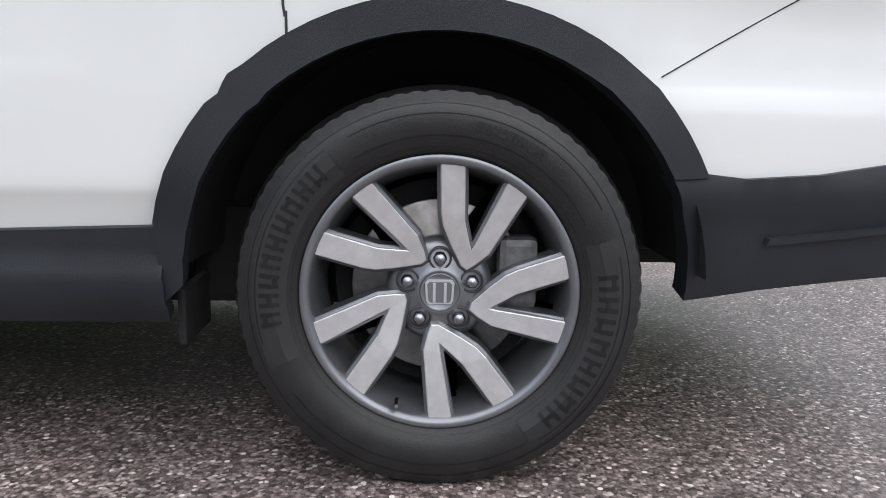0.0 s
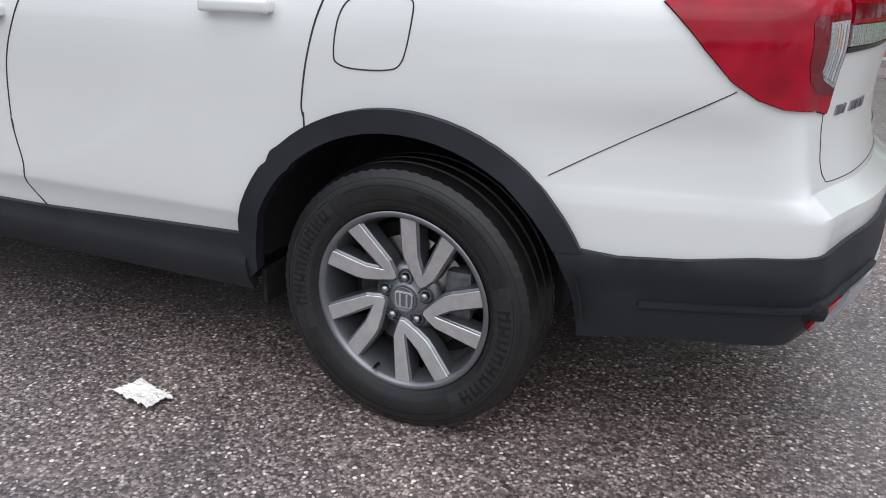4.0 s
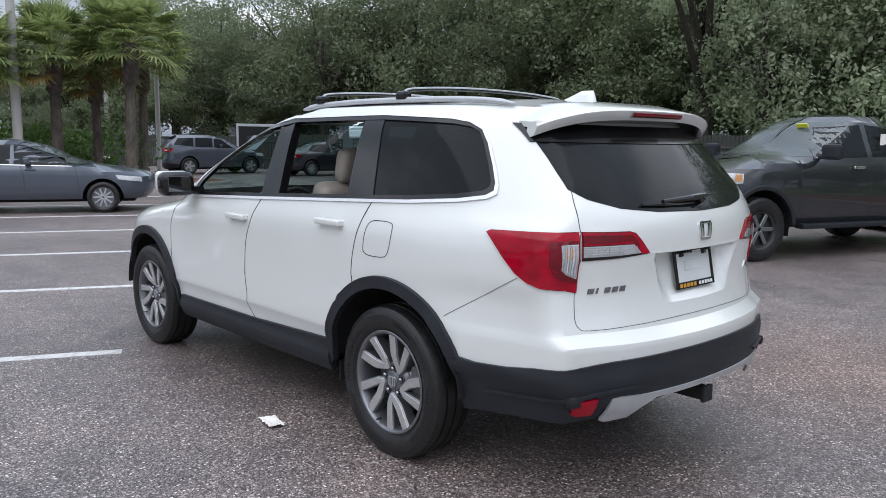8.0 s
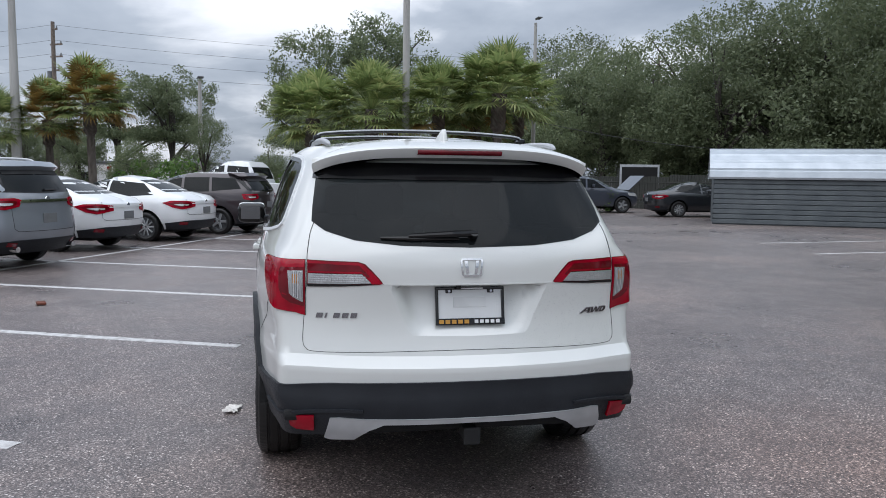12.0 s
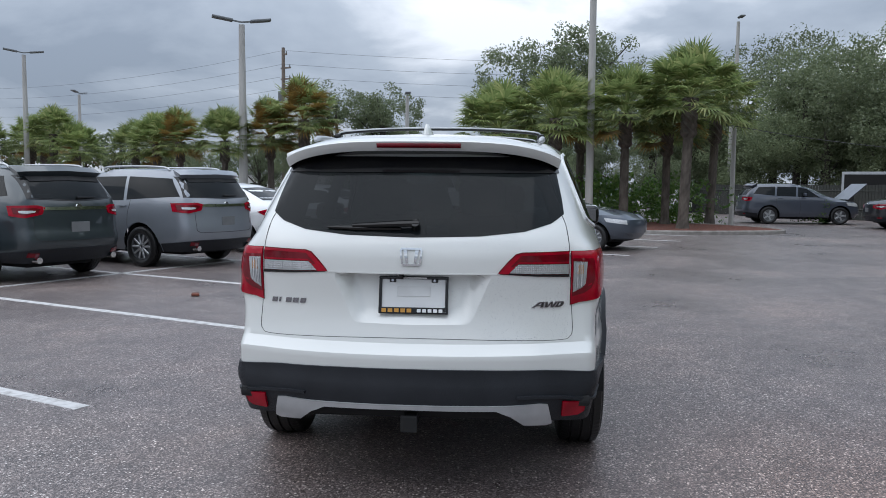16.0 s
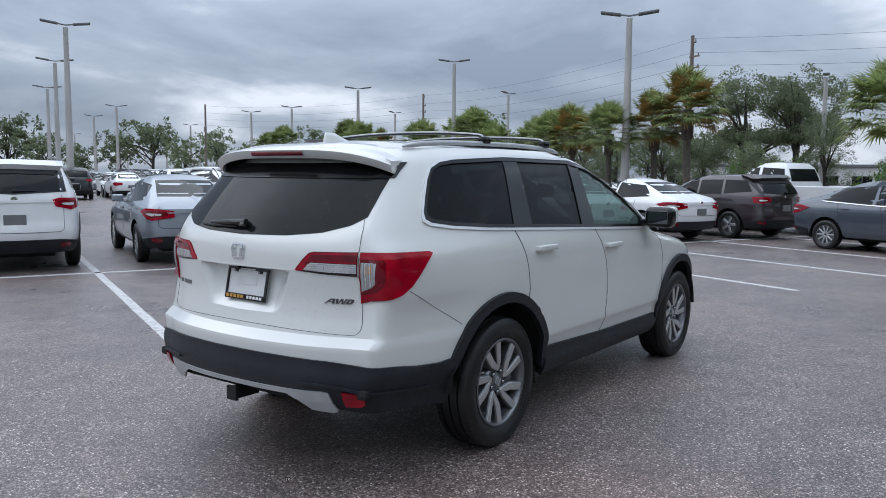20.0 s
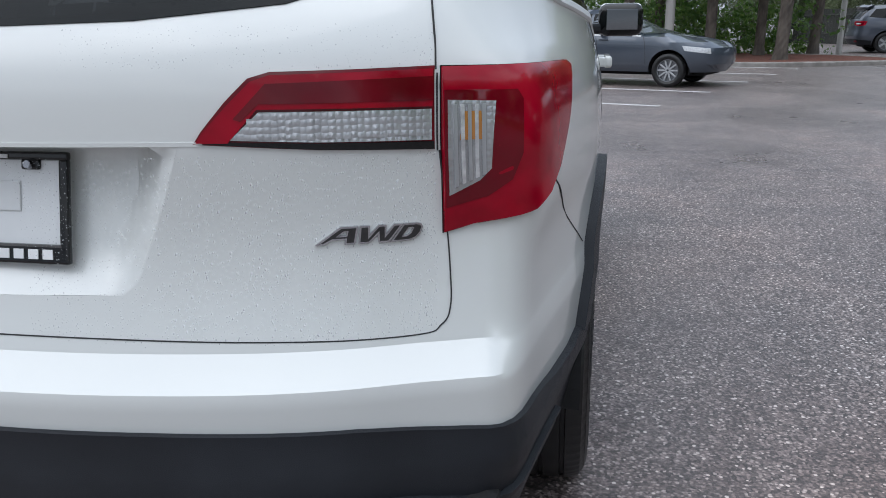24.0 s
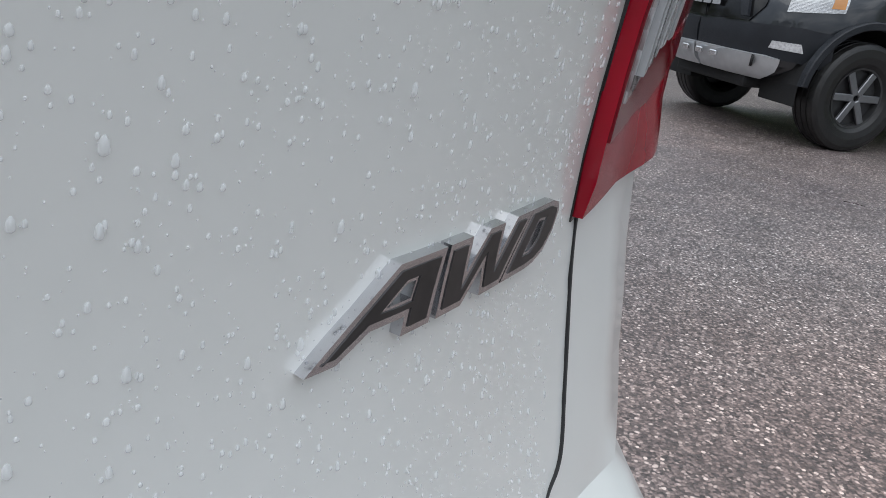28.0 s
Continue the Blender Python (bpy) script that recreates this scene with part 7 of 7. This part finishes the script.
PALMS = [palm_crown(200 + i, 0.0 if i < 3 else 0.3) for i in range(4)]
for g, b in PALMS:
    g.materials.append(M_FROND)
    b.materials.append(M_FRONDDRY)


def palm_trunk():
    vs, fs = [], []
    n, rings = 12, 34
    for i in range(rings):
        z = i / (rings - 1)
        for k in range(n):
            a = 2 * math.pi * k / n
            r = 0.138 - 0.022 * z + (0.055 if z > 0.72 else 0.012) * ((i + k) % 2) + (0.05 if z > 0.72 else 0) + 0.05 * max(0, 0.08 - z) / 0.08
            vs.append((r * math.cos(a), r * math.sin(a), z))
    for i in range(rings - 1):
        for k in range(n):
            fs.append((i * n + k, i * n + (k + 1) % n, (i + 1) * n + (k + 1) % n, (i + 1) * n + k))
    return mesh_from(vs, fs)


TRUNK = palm_trunk()
TRUNK.materials.append(M_PALMBARK)


def palm(k, x, y, h, s=1.0, z=0.08, label="cabbage palm with fan fronds and rough trunk"):
    p = tagged(new("palm_tree"), label, "palm", "palms")
    p.matrix_basis = Matrix.Translation((x, y, z)) @ Matrix.Rotation(0.9 * k, 4, "Z") @ Matrix.Rotation(0.03 * (k % 3 - 1), 4, "X")
    t = new("trunk", TRUNK)
    t.parent = p
    t.scale = (s, s, h)
    g, b = PALMS[k % 4]
    for nm, me, zz in (("crown", g, h), ("dry_fronds", b, h - 0.1)):
        o = new(nm, me)
        o.parent = p
        o.location, o.scale = (0, 0, zz), (s, s, s)
    return p


for k, (x, y, h, s) in enumerate(((-22.6, 6.4, 4.4, 1.25), (-23.9, 4.6, 4.0, 1.15), (-23.6, 2.1, 3.8, 1.15), (-24.6, 0.0, 3.5, 1.2), (-25.6, 6.4, 3.7, 1.1), (-27.0, 3.3, 3.9, 1.15), (-26.2, 8.2, 4.4, 1.15))):
    palm((0, 1, 2, 0, 1, 2, 0)[k], x, y, h, s)
for k, (x, y, h, s) in enumerate(((-32.8, -9.25, 4.6, 1.3), (-34.0, -11.3, 3.9, 1.2), (-33.2, -13.4, 3.6, 1.1), (-36, -16.8, 3.7, 1.15), (-37, -18.6, 3.6, 1.15), (-38.5, -20.6, 3.4, 1.1))):
    palm(3 if k < 2 else k, x, y, h, s, 0.0, "cabbage palm with yellowing fronds" if k < 2 else "cabbage palm with fan fronds and rough trunk")
for k, (x, y, h) in enumerate(((-41, -27, 4.4), (-43, -29.5, 4.0), (-40, -30.5, 3.6), (-50, -33, 4.2), (-56, -38, 4.6), (-44, -40, 4.0), (-46, -43, 4.4), (-47.5, -45.5, 3.6), (-47, -52, 4.2), (-40.5, -25.2, 3.4), (-52, -60, 4), (-58, -50, 4.4))):
    palm(k, x, y, h, 1.15, 0.0)


# ---------- poles, wires ----------
M_POLE = surf("spun_concrete_pole", (0.46, 0.45, 0.43), (0.36, 0.35, 0.335), 0.75, scale=4, fine=90, bump=0.3)
M_WOODPOLE = surf("weathered_wood_pole", (0.22, 0.18, 0.15), (0.13, 0.105, 0.09), 0.85, scale=7, fine=60, bump=0.6)
M_STEEL = surf("dull_grey_metal", (0.20, 0.21, 0.22), (0.15, 0.155, 0.16), 0.5, metal=0.5, scale=8)
M_WIRE = surf("weathered_grey_cable", (0.07, 0.07, 0.072), rough=0.7)
POLE_ME = tube([(0, 0, 0), (0, 0, 0.5), (0, 0, 1)], [0.18, 0.15, 0.11], 14)
POLE_ME.materials.append(M_POLE)
bmh = rbox(0.72, 0, 0, 0.78, 0.36, 0.09, 0.03)
HEAD_ME = bpy.data.meshes.new("lamp_head")
bmh.to_mesh(HEAD_ME)
bmh.free()
HEAD_ME.materials.append(M_STEEL)


def street_lamp(x, y, h=9.0, turn=0.0, s=1.0, heads=2):
    p = tagged(new("street_lamp"), "tall grey car park light pole with flat lamp heads", "lamp post", "light poles")
    p.matrix_basis = pose(x, y, 0, 0, 0, turn)
    o = new("pole", POLE_ME)
    o.parent, o.scale = p, (s, s, h)
    for k in range(heads):
        hd = new("lamp_head", HEAD_ME)
        hd.parent = p
        hd.matrix_basis = pose(0, 0, h + 0.12, 0, 0 if heads == 1 else -8, 180 * k) @ Matrix.Scale(s, 4)
        part("arm", rbox(0.25, 0, 0, 0.5, 0.06, 0.06, 0.01), M_STEEL, hd)
    return p


def from20(yaw, el, top=9.2):
    d = (top - 1.53) / math.tan(radians(el))
    return 3.7 - d * math.sin(radians(yaw)), 3.2 + d * math.cos(radians(yaw))


street_lamp(-32.8, -12.35, 9.1, 113, 1.25)
street_lamp(-41.5, -28.9, 9.2, 125)
street_lamp(-47.5, -6.2, 7.4, 10, 1.0, 1)
for yaw, el in ((151.5, 9.3), (152.2, 7.0), (152.7, 5.3), (148.6, 4.3), (139.8, 4.2), (132.3, 6.0), (137.0, 4.6), (150.0, 3.6), (146.5, 2.6), (145.5, 2.6), (143.9, 3.2), (149.9, 2.2), (148.0, 2.4), (151.2, 2.4)):
    street_lamp(*from20(yaw, el), 9.1, yaw, 1.1)
street_lamp(-62, -37, 9.2, 0)
street_lamp(-75, -62, 9.2, 0)
street_lamp(-23.2, 3.3, 13.5, 0, 0.8, 1)
street_lamp(-52, 16, 9, 0, 1.0, 1)
street_lamp(-27.6, 9.4, 8.0, 0, 0.55, 1)


def utility_pole(x, y, h, turn):
    p = tagged(new("utility_pole"), "weathered wooden utility pole with cross arms", "utility pole", "utility poles")
    p.matrix_basis = pose(x, y, 0, 0, 0, turn)
    link("pole", tube([(0, 0, 0), (0, 0, h)], [0.19, 0.12], 10), M_WOODPOLE, p)
    for k, (dz, w) in enumerate(((0.5, 0.5), (1.5, 1.0), (2.3, 1.0), (3.2, 0.6))):
        part("cross_arm", rbox(w * 0.25, 0, h - dz, w, 0.09, 0.11, 0.01), M_WOODPOLE, p)
        part("insulator", cyl(0.06, 0.04, 0.18, 10, Matrix.Translation((w * 0.65, 0, h - dz + 0.14))), M_STEEL, p)
    part("transformer", cyl(0.2, 0.2, 0.7, 14, Matrix.Translation((-0.3, 0, h - 3.6))), M_STEEL, p)
    return Vector((x, y, h))


U = [utility_pole(-53.2, -16.2, 11.6, 60), utility_pole(*from20(127.6, 5.8, 11.5), 11.4, 60), utility_pole(*from20(142.9, 4.7, 11.5), 11.4, 60), utility_pole(-58, 30, 12, 60)]
U.append(Vector((-60, 60, 12)))


def wire(a, b, sag, r=0.009):
    pts = [a.lerp(b, t) - Vector((0, 0, sag * 4 * t * (1 - t))) for t in np.linspace(0, 1, 12)]
    return tagged(link("power_line", tube(pts, r, 5), M_WIRE), "thin sagging overhead power line", "cable", "power lines")


for dz in (0.2, 1.2, 2.1, 3.0):
    for a, b in ((U[2], U[1]), (U[1], U[0]), (U[0], U[3])):
        wire(a - Vector((0, 0, dz)), b - Vector((0, 0, dz)), 0.8)
wire(Vector((-23.2, 3.5, 4.6)), Vector((-30, 22, 3.0)), 0.5, 0.012)

# ---------- metal shed, fence, trailer ----------
M_SHEDW = surf("grey_painted_sheet_metal", (0.10, 0.115, 0.125), (0.135, 0.15, 0.16), 0.5, metal=0.3, scale=2, rough2=0.65)
M_SHEDR = surf("galvanised_sheet_metal", (0.50, 0.54, 0.58), (0.42, 0.46, 0.50), 0.38, metal=0.5, scale=2)
shed = tagged(new("metal_shed"), "grey ribbed metal carport shed with curved galvanised roof", "shed")
SL = 6.0
for face in range(2):
    for k in range(9):
        z0 = 0.02 + 0.175 * k
        bm = rbox(-0.03 - 3.6 * face, SL / 2, z0 + 0.085, 0.05, SL, 0.155, 0.015, 1)
        part("wall_panel", bm, M_SHEDW, shed)
part("backing", rbox(-0.07, SL / 2, 0.8, 0.02, SL, 1.6, 0), M_SHEDW, shed)
for e in (0.01, SL - 0.01):
    vs = [(-1.83 + 1.83 * math.cos(t), e, 1.58 + 1.05 * math.sin(t)) for t in np.linspace(0, math.pi, 24)] + [(-3.66, e, 0), (0, e, 0)]
    bm = bmesh.new()
    bm.faces.new([bm.verts.new(v) for v in vs])
    part("end_wall", bm, M_SHEDW, shed)
for k in range(11):
    t0, t1 = math.pi * k / 11, math.pi * (k + 1) / 11
    vs, fs = [], []
    for t in (t0, t0 + 0.06, t1 - 0.04, t1):
        lift_ = 0.0 if t in (t0, t1) else 0.03
        for y in (-0.15, SL + 0.15):
            vs.append((-1.83 + (1.92 + lift_) * math.cos(t), y, 1.60 + (1.08 + lift_) * math.sin(t)))
    for j in range(3):
        fs.append((2 * j, 2 * j + 2, 2 * j + 3, 2 * j + 1))
    link("roof_sheet", mesh_from(vs, fs), M_SHEDR, shed).modifiers.new("thickness", "SOLIDIFY").thickness = 0.01
shed.matrix_basis = Matrix.Translation((-21.0, 14.0, 0)) @ Matrix.Rotation(radians(-29), 4, "Z")

M_FENCE = surf("dark_green_fence", (0.028, 0.032, 0.028), (0.045, 0.045, 0.04), 0.8, scale=4, fine=40, bump=0.4)


def fence(a, b, h=1.8, step=0.16, label="dark board fence below the trees"):
    a, b = Vector(a), Vector(b)
    f = tagged(new("fence"), label, "fence", "fences")
    n = int((b - a).length / step)
    me = cached(("board", h), lambda: None)
    if me is None:
        bm = rbox(0, 0, h / 2, step * 0.9, 0.025, h, 0.005, 1)
        me = bpy.data.meshes.new("board")
        bm.to_mesh(me)
        bm.free()
        me.materials.append(M_FENCE)
        MESH[("board", h)] = me
    ang = math.atan2(b.y - a.y, b.x - a.x)
    for i in range(n):
        p = a.lerp(b, (i + 0.5) / n)
        o = new("board", me)
        o.parent = f
        o.matrix_basis = Matrix.Translation((p.x, p.y, 0.05 * math.sin(7 * i) * 0.3)) @ Matrix.Rotation(ang, 4, "Z")
    for z in (0.5, 1.4):
        link("rail", tube([(a.x, a.y, z), (b.x, b.y, z)], 0.04, 6), M_FENCE, f)


fence((-19.5, 22.4, 0), (-8.5, 19.5, 0))
fence((-8.5, 19.5, 0), (2.5, 24.5, 0))
fence((-33, 18.5, 0), (-24.5, 23.0, 0))
fence((-45, 11, 0), (-33, 18.5, 0), 1.7)
tr = tagged(new("trailer"), "black enclosed trailer with its rear door open", "trailer")
part("box_body", rbox(0, 0, 1.35, 3.4, 2.0, 1.9, 0.05), M_GLOSSBLACK, tr)
part("box_frame", rbox(1.72, 0, 1.35, 0.06, 2.08, 1.98, 0.02), M_SATIN, tr, "pale metal door frame")
part("opening", rbox(1.76, 0, 1.33, 0.04, 1.86, 1.76, 0.01), M_DARK, tr)
part("axle", rbox(0, 0, 0.45, 1.4, 1.7, 0.16, 0.03), M_DARK, tr)
for s in (1, -1):
    plain_wheel(tr, 0, s * 0.98, 0.34, "silver")
tr.matrix_basis = pose(-36.5, 18.3, 0, 0, 0, -20)
hood = part("open_bonnet", rbox(0, 0, 0, 1.0, 1.5, 0.03, 0.012), P_NAVY, None, m=pose(-30.25, 15.05, 1.38, 0, 0, 90) @ pose(0, 0, 0, 0, -42, 0))
tagged(hood, "raised dark bonnet panel propped open", "bonnet")
part("sign_board", rbox(0, 0, 1.0, 0.03, 0.5, 0.35, 0.01), M_PAPER, None, m=pose(-18.3, 21.4, 0.2))
tagged(bpy.data.objects["sign_board"], "small white sign board fixed on the fence", "sign")
sp = tagged(new("small_sign"), "small white sign on a short post", "sign")
part("board", rbox(0, 0, 0.75, 0.03, 0.45, 0.22, 0.01), M_PAPER, sp)
part("post", cyl(0.03, 0.03, 0.66, 8, Matrix.Translation((0, 0, 0.33))), M_STEEL, sp)
sp.matrix_basis = pose(-30.5, 8.3, 0)

# ---------- far buildings ----------
M_FACADE = surf("pale_stucco", (0.62, 0.62, 0.61), (0.55, 0.55, 0.54), 0.8, scale=0.6, fine=20, bump=0.2)


def building(x, y, w, d, h, turn, label):
    b = tagged(new("building"), label, "building", "far buildings")
    part("wall", rbox(0, 0, h / 2, d, w, h, 0.05), M_FACADE, b)
    part("roof", rbox(0, 0, h + 0.15, d + 0.5, w + 0.5, 0.3, 0.05), M_STEEL, b)
    for k in range(max(2, int(w / 3))):
        win = part("window", rbox(d / 2 + 0.01, -w / 2 + (k + 0.5) * w / max(2, int(w / 3)), h * 0.42, 0.06, 1.9, h * 0.45, 0.02), M_DARKGLASS, b)
        part("frame", rbox(d / 2 + 0.03, -w / 2 + (k + 0.5) * w / max(2, int(w / 3)), h * 0.42, 0.05, 0.08, h * 0.45, 0.01), M_STEEL, win)
    part("sign_panel", rbox(d / 2 + 0.05, 0, h * 0.82, 0.08, min(5, w * 0.4), h * 0.2, 0.02), M_PAPER, b, "white sign panel")
    mark = part("sign_mark", cyl(0.09 * h, 0.09 * h, 0.05, 28, Matrix.Translation((d / 2 + 0.11, -0.8, h * 0.82)) @ Matrix.Rotation(radians(90), 4, "Y")), M_RED, b, "plain red round mark")
    b.matrix_basis = pose(x, y, 0, 0, 0, turn)


building(-90.7, -77.5, 22, 14, 6.2, 38, "pale showroom building with glazed front far away")
building(-92, -20, 22, 12, 2.6, 10, "low pale building behind the palms")

# ---------- far cars ----------
FARPAINT = [P_WHITE2, P_TRUCK, P_STEEL, P_NAVY, P_WHITE2, P_GREY]
far_protos = []
for i, (kind, tabs, win, lamp, rgl, rr, pt) in enumerate((("sedan", SEDAN, SEDWIN, SEDLAMP, SEDRG, 0.33, P_WHITE2), ("suv", suv_tabs(), SUVWIN, SUVLAMP, SUVRG, 0.37, P_TRUCK), ("sedan", SEDAN, SEDWIN, SEDLAMP, SEDRG, 0.33, P_STEEL), ("suv", suv_tabs(), SUVWIN, SUVLAMP, SUVRG, 0.37, P_WHITE2))):
    c, _ = parked_car("distant_car", kind, tabs, 2.75, rr, pt, ("white", "black", "silver", "white")[i] + " car parked far across the lot", (-24.0 - 3 * i, -43 - 3 * i, 0), (0.4, 0.9, 0), win, lamp, rgl, "distant cars", far=True)
    far_protos.append(c)
rg = np.random.default_rng(9)
for i in range(34):
    row = i % 3
    k = i // 3
    p = lot(-9 + 2.75 * k + (row == 2) * 14, (-24.5, -42, -58)[row])
    if rg.uniform() < 0.25:
        continue
    src = far_protos[i % 4]
    f = NEG if row % 2 else D_AXIS
    copy_thing(src, Matrix.Translation(p) @ Matrix.Rotation(math.atan2(-f.y, -f.x), 4, "Z"))

# ---------- rain drops on the tailgate ----------
M_WATER = bpy.data.materials.new("rain_water")
M_WATER.use_nodes = True
wt = M_WATER.node_tree
wb = wt.nodes["Principled BSDF"]
wb.inputs["Base Color"].default_value = (0.86, 0.88, 0.89, 1)
wb.inputs["Roughness"].default_value, wb.inputs["Coat Weight"].default_value = 0.04, 1.0
wtr = wt.nodes.new("ShaderNodeBsdfTransparent")
wmx = wt.nodes.new("ShaderNodeMixShader")
wmx.inputs[0].default_value = 0.42
wt.links.new(wtr.outputs[0], wmx.inputs[1])
wt.links.new(wb.outputs[0], wmx.inputs[2])
wt.links.new(wmx.outputs[0], wt.nodes["Material Output"].inputs[0])
rg = np.random.default_rng(21)
dv, df = [], []


def drops(n, y0, y1, z0, z1, r0, r1, long=1.5):
    y, z = y1 - (y1 - y0) * rg.uniform(0, 1, n) ** 1.15, rg.uniform(z0, z1, n)
    r = r0 + (r1 - r0) * rg.uniform(0, 1, n) ** 4
    for yy, zz, rr in zip(y, z, r):
        a = math.copysign(SKIN.ay(abs(yy), zz), yy)
        p, nn = SKIN.point(a, zz, 0.0003), SKIN.normal(a, zz)
        t = np.cross((0, 0, 1), nn)
        t /= np.linalg.norm(t)
        b = np.cross(nn, t)
        k0 = len(dv)
        for ring, hh in ((1.0, 0.0), (0.78, 0.42), (0.4, 0.62)):
            for q in range(8):
                an = 2 * math.pi * q / 8
                st = long if math.sin(an) > 0 else 1.0
                dv.append(p + rr * ring * (math.cos(an) * t + st * math.sin(an) * b) + nn * rr * hh)
        dv.append(p + nn * rr * 0.68)
        for i in range(2):
            for q in range(8):
                df.append((k0 + 8 * i + q, k0 + 8 * i + (q + 1) % 8, k0 + 8 * i + 8 + (q + 1) % 8, k0 + 8 * i + 8 + q))
        for q in range(8):
            df.append((k0 + 16 + q, k0 + 16 + (q + 1) % 8, k0 + 24))


drops(6200, 0.10, 0.705, 0.755, 1.04, 0.00022, 0.0010, 1.7)
drops(900, 0.30, 0.705, 0.76, 1.04, 0.0006, 0.0015, 2.4)
drops(500, 0.2, 0.70, 1.16, 1.22, 0.0003, 0.0010)
drops(2600, -0.62, 0.62, 1.27, 1.56, 0.0005, 0.0019, 1.3)
tagged(link("rain_drops", mesh_from(dv, df), M_WATER, smooth=True), "small clear rain drops clinging to white tailgate paint", "water drops", "", "stuff")
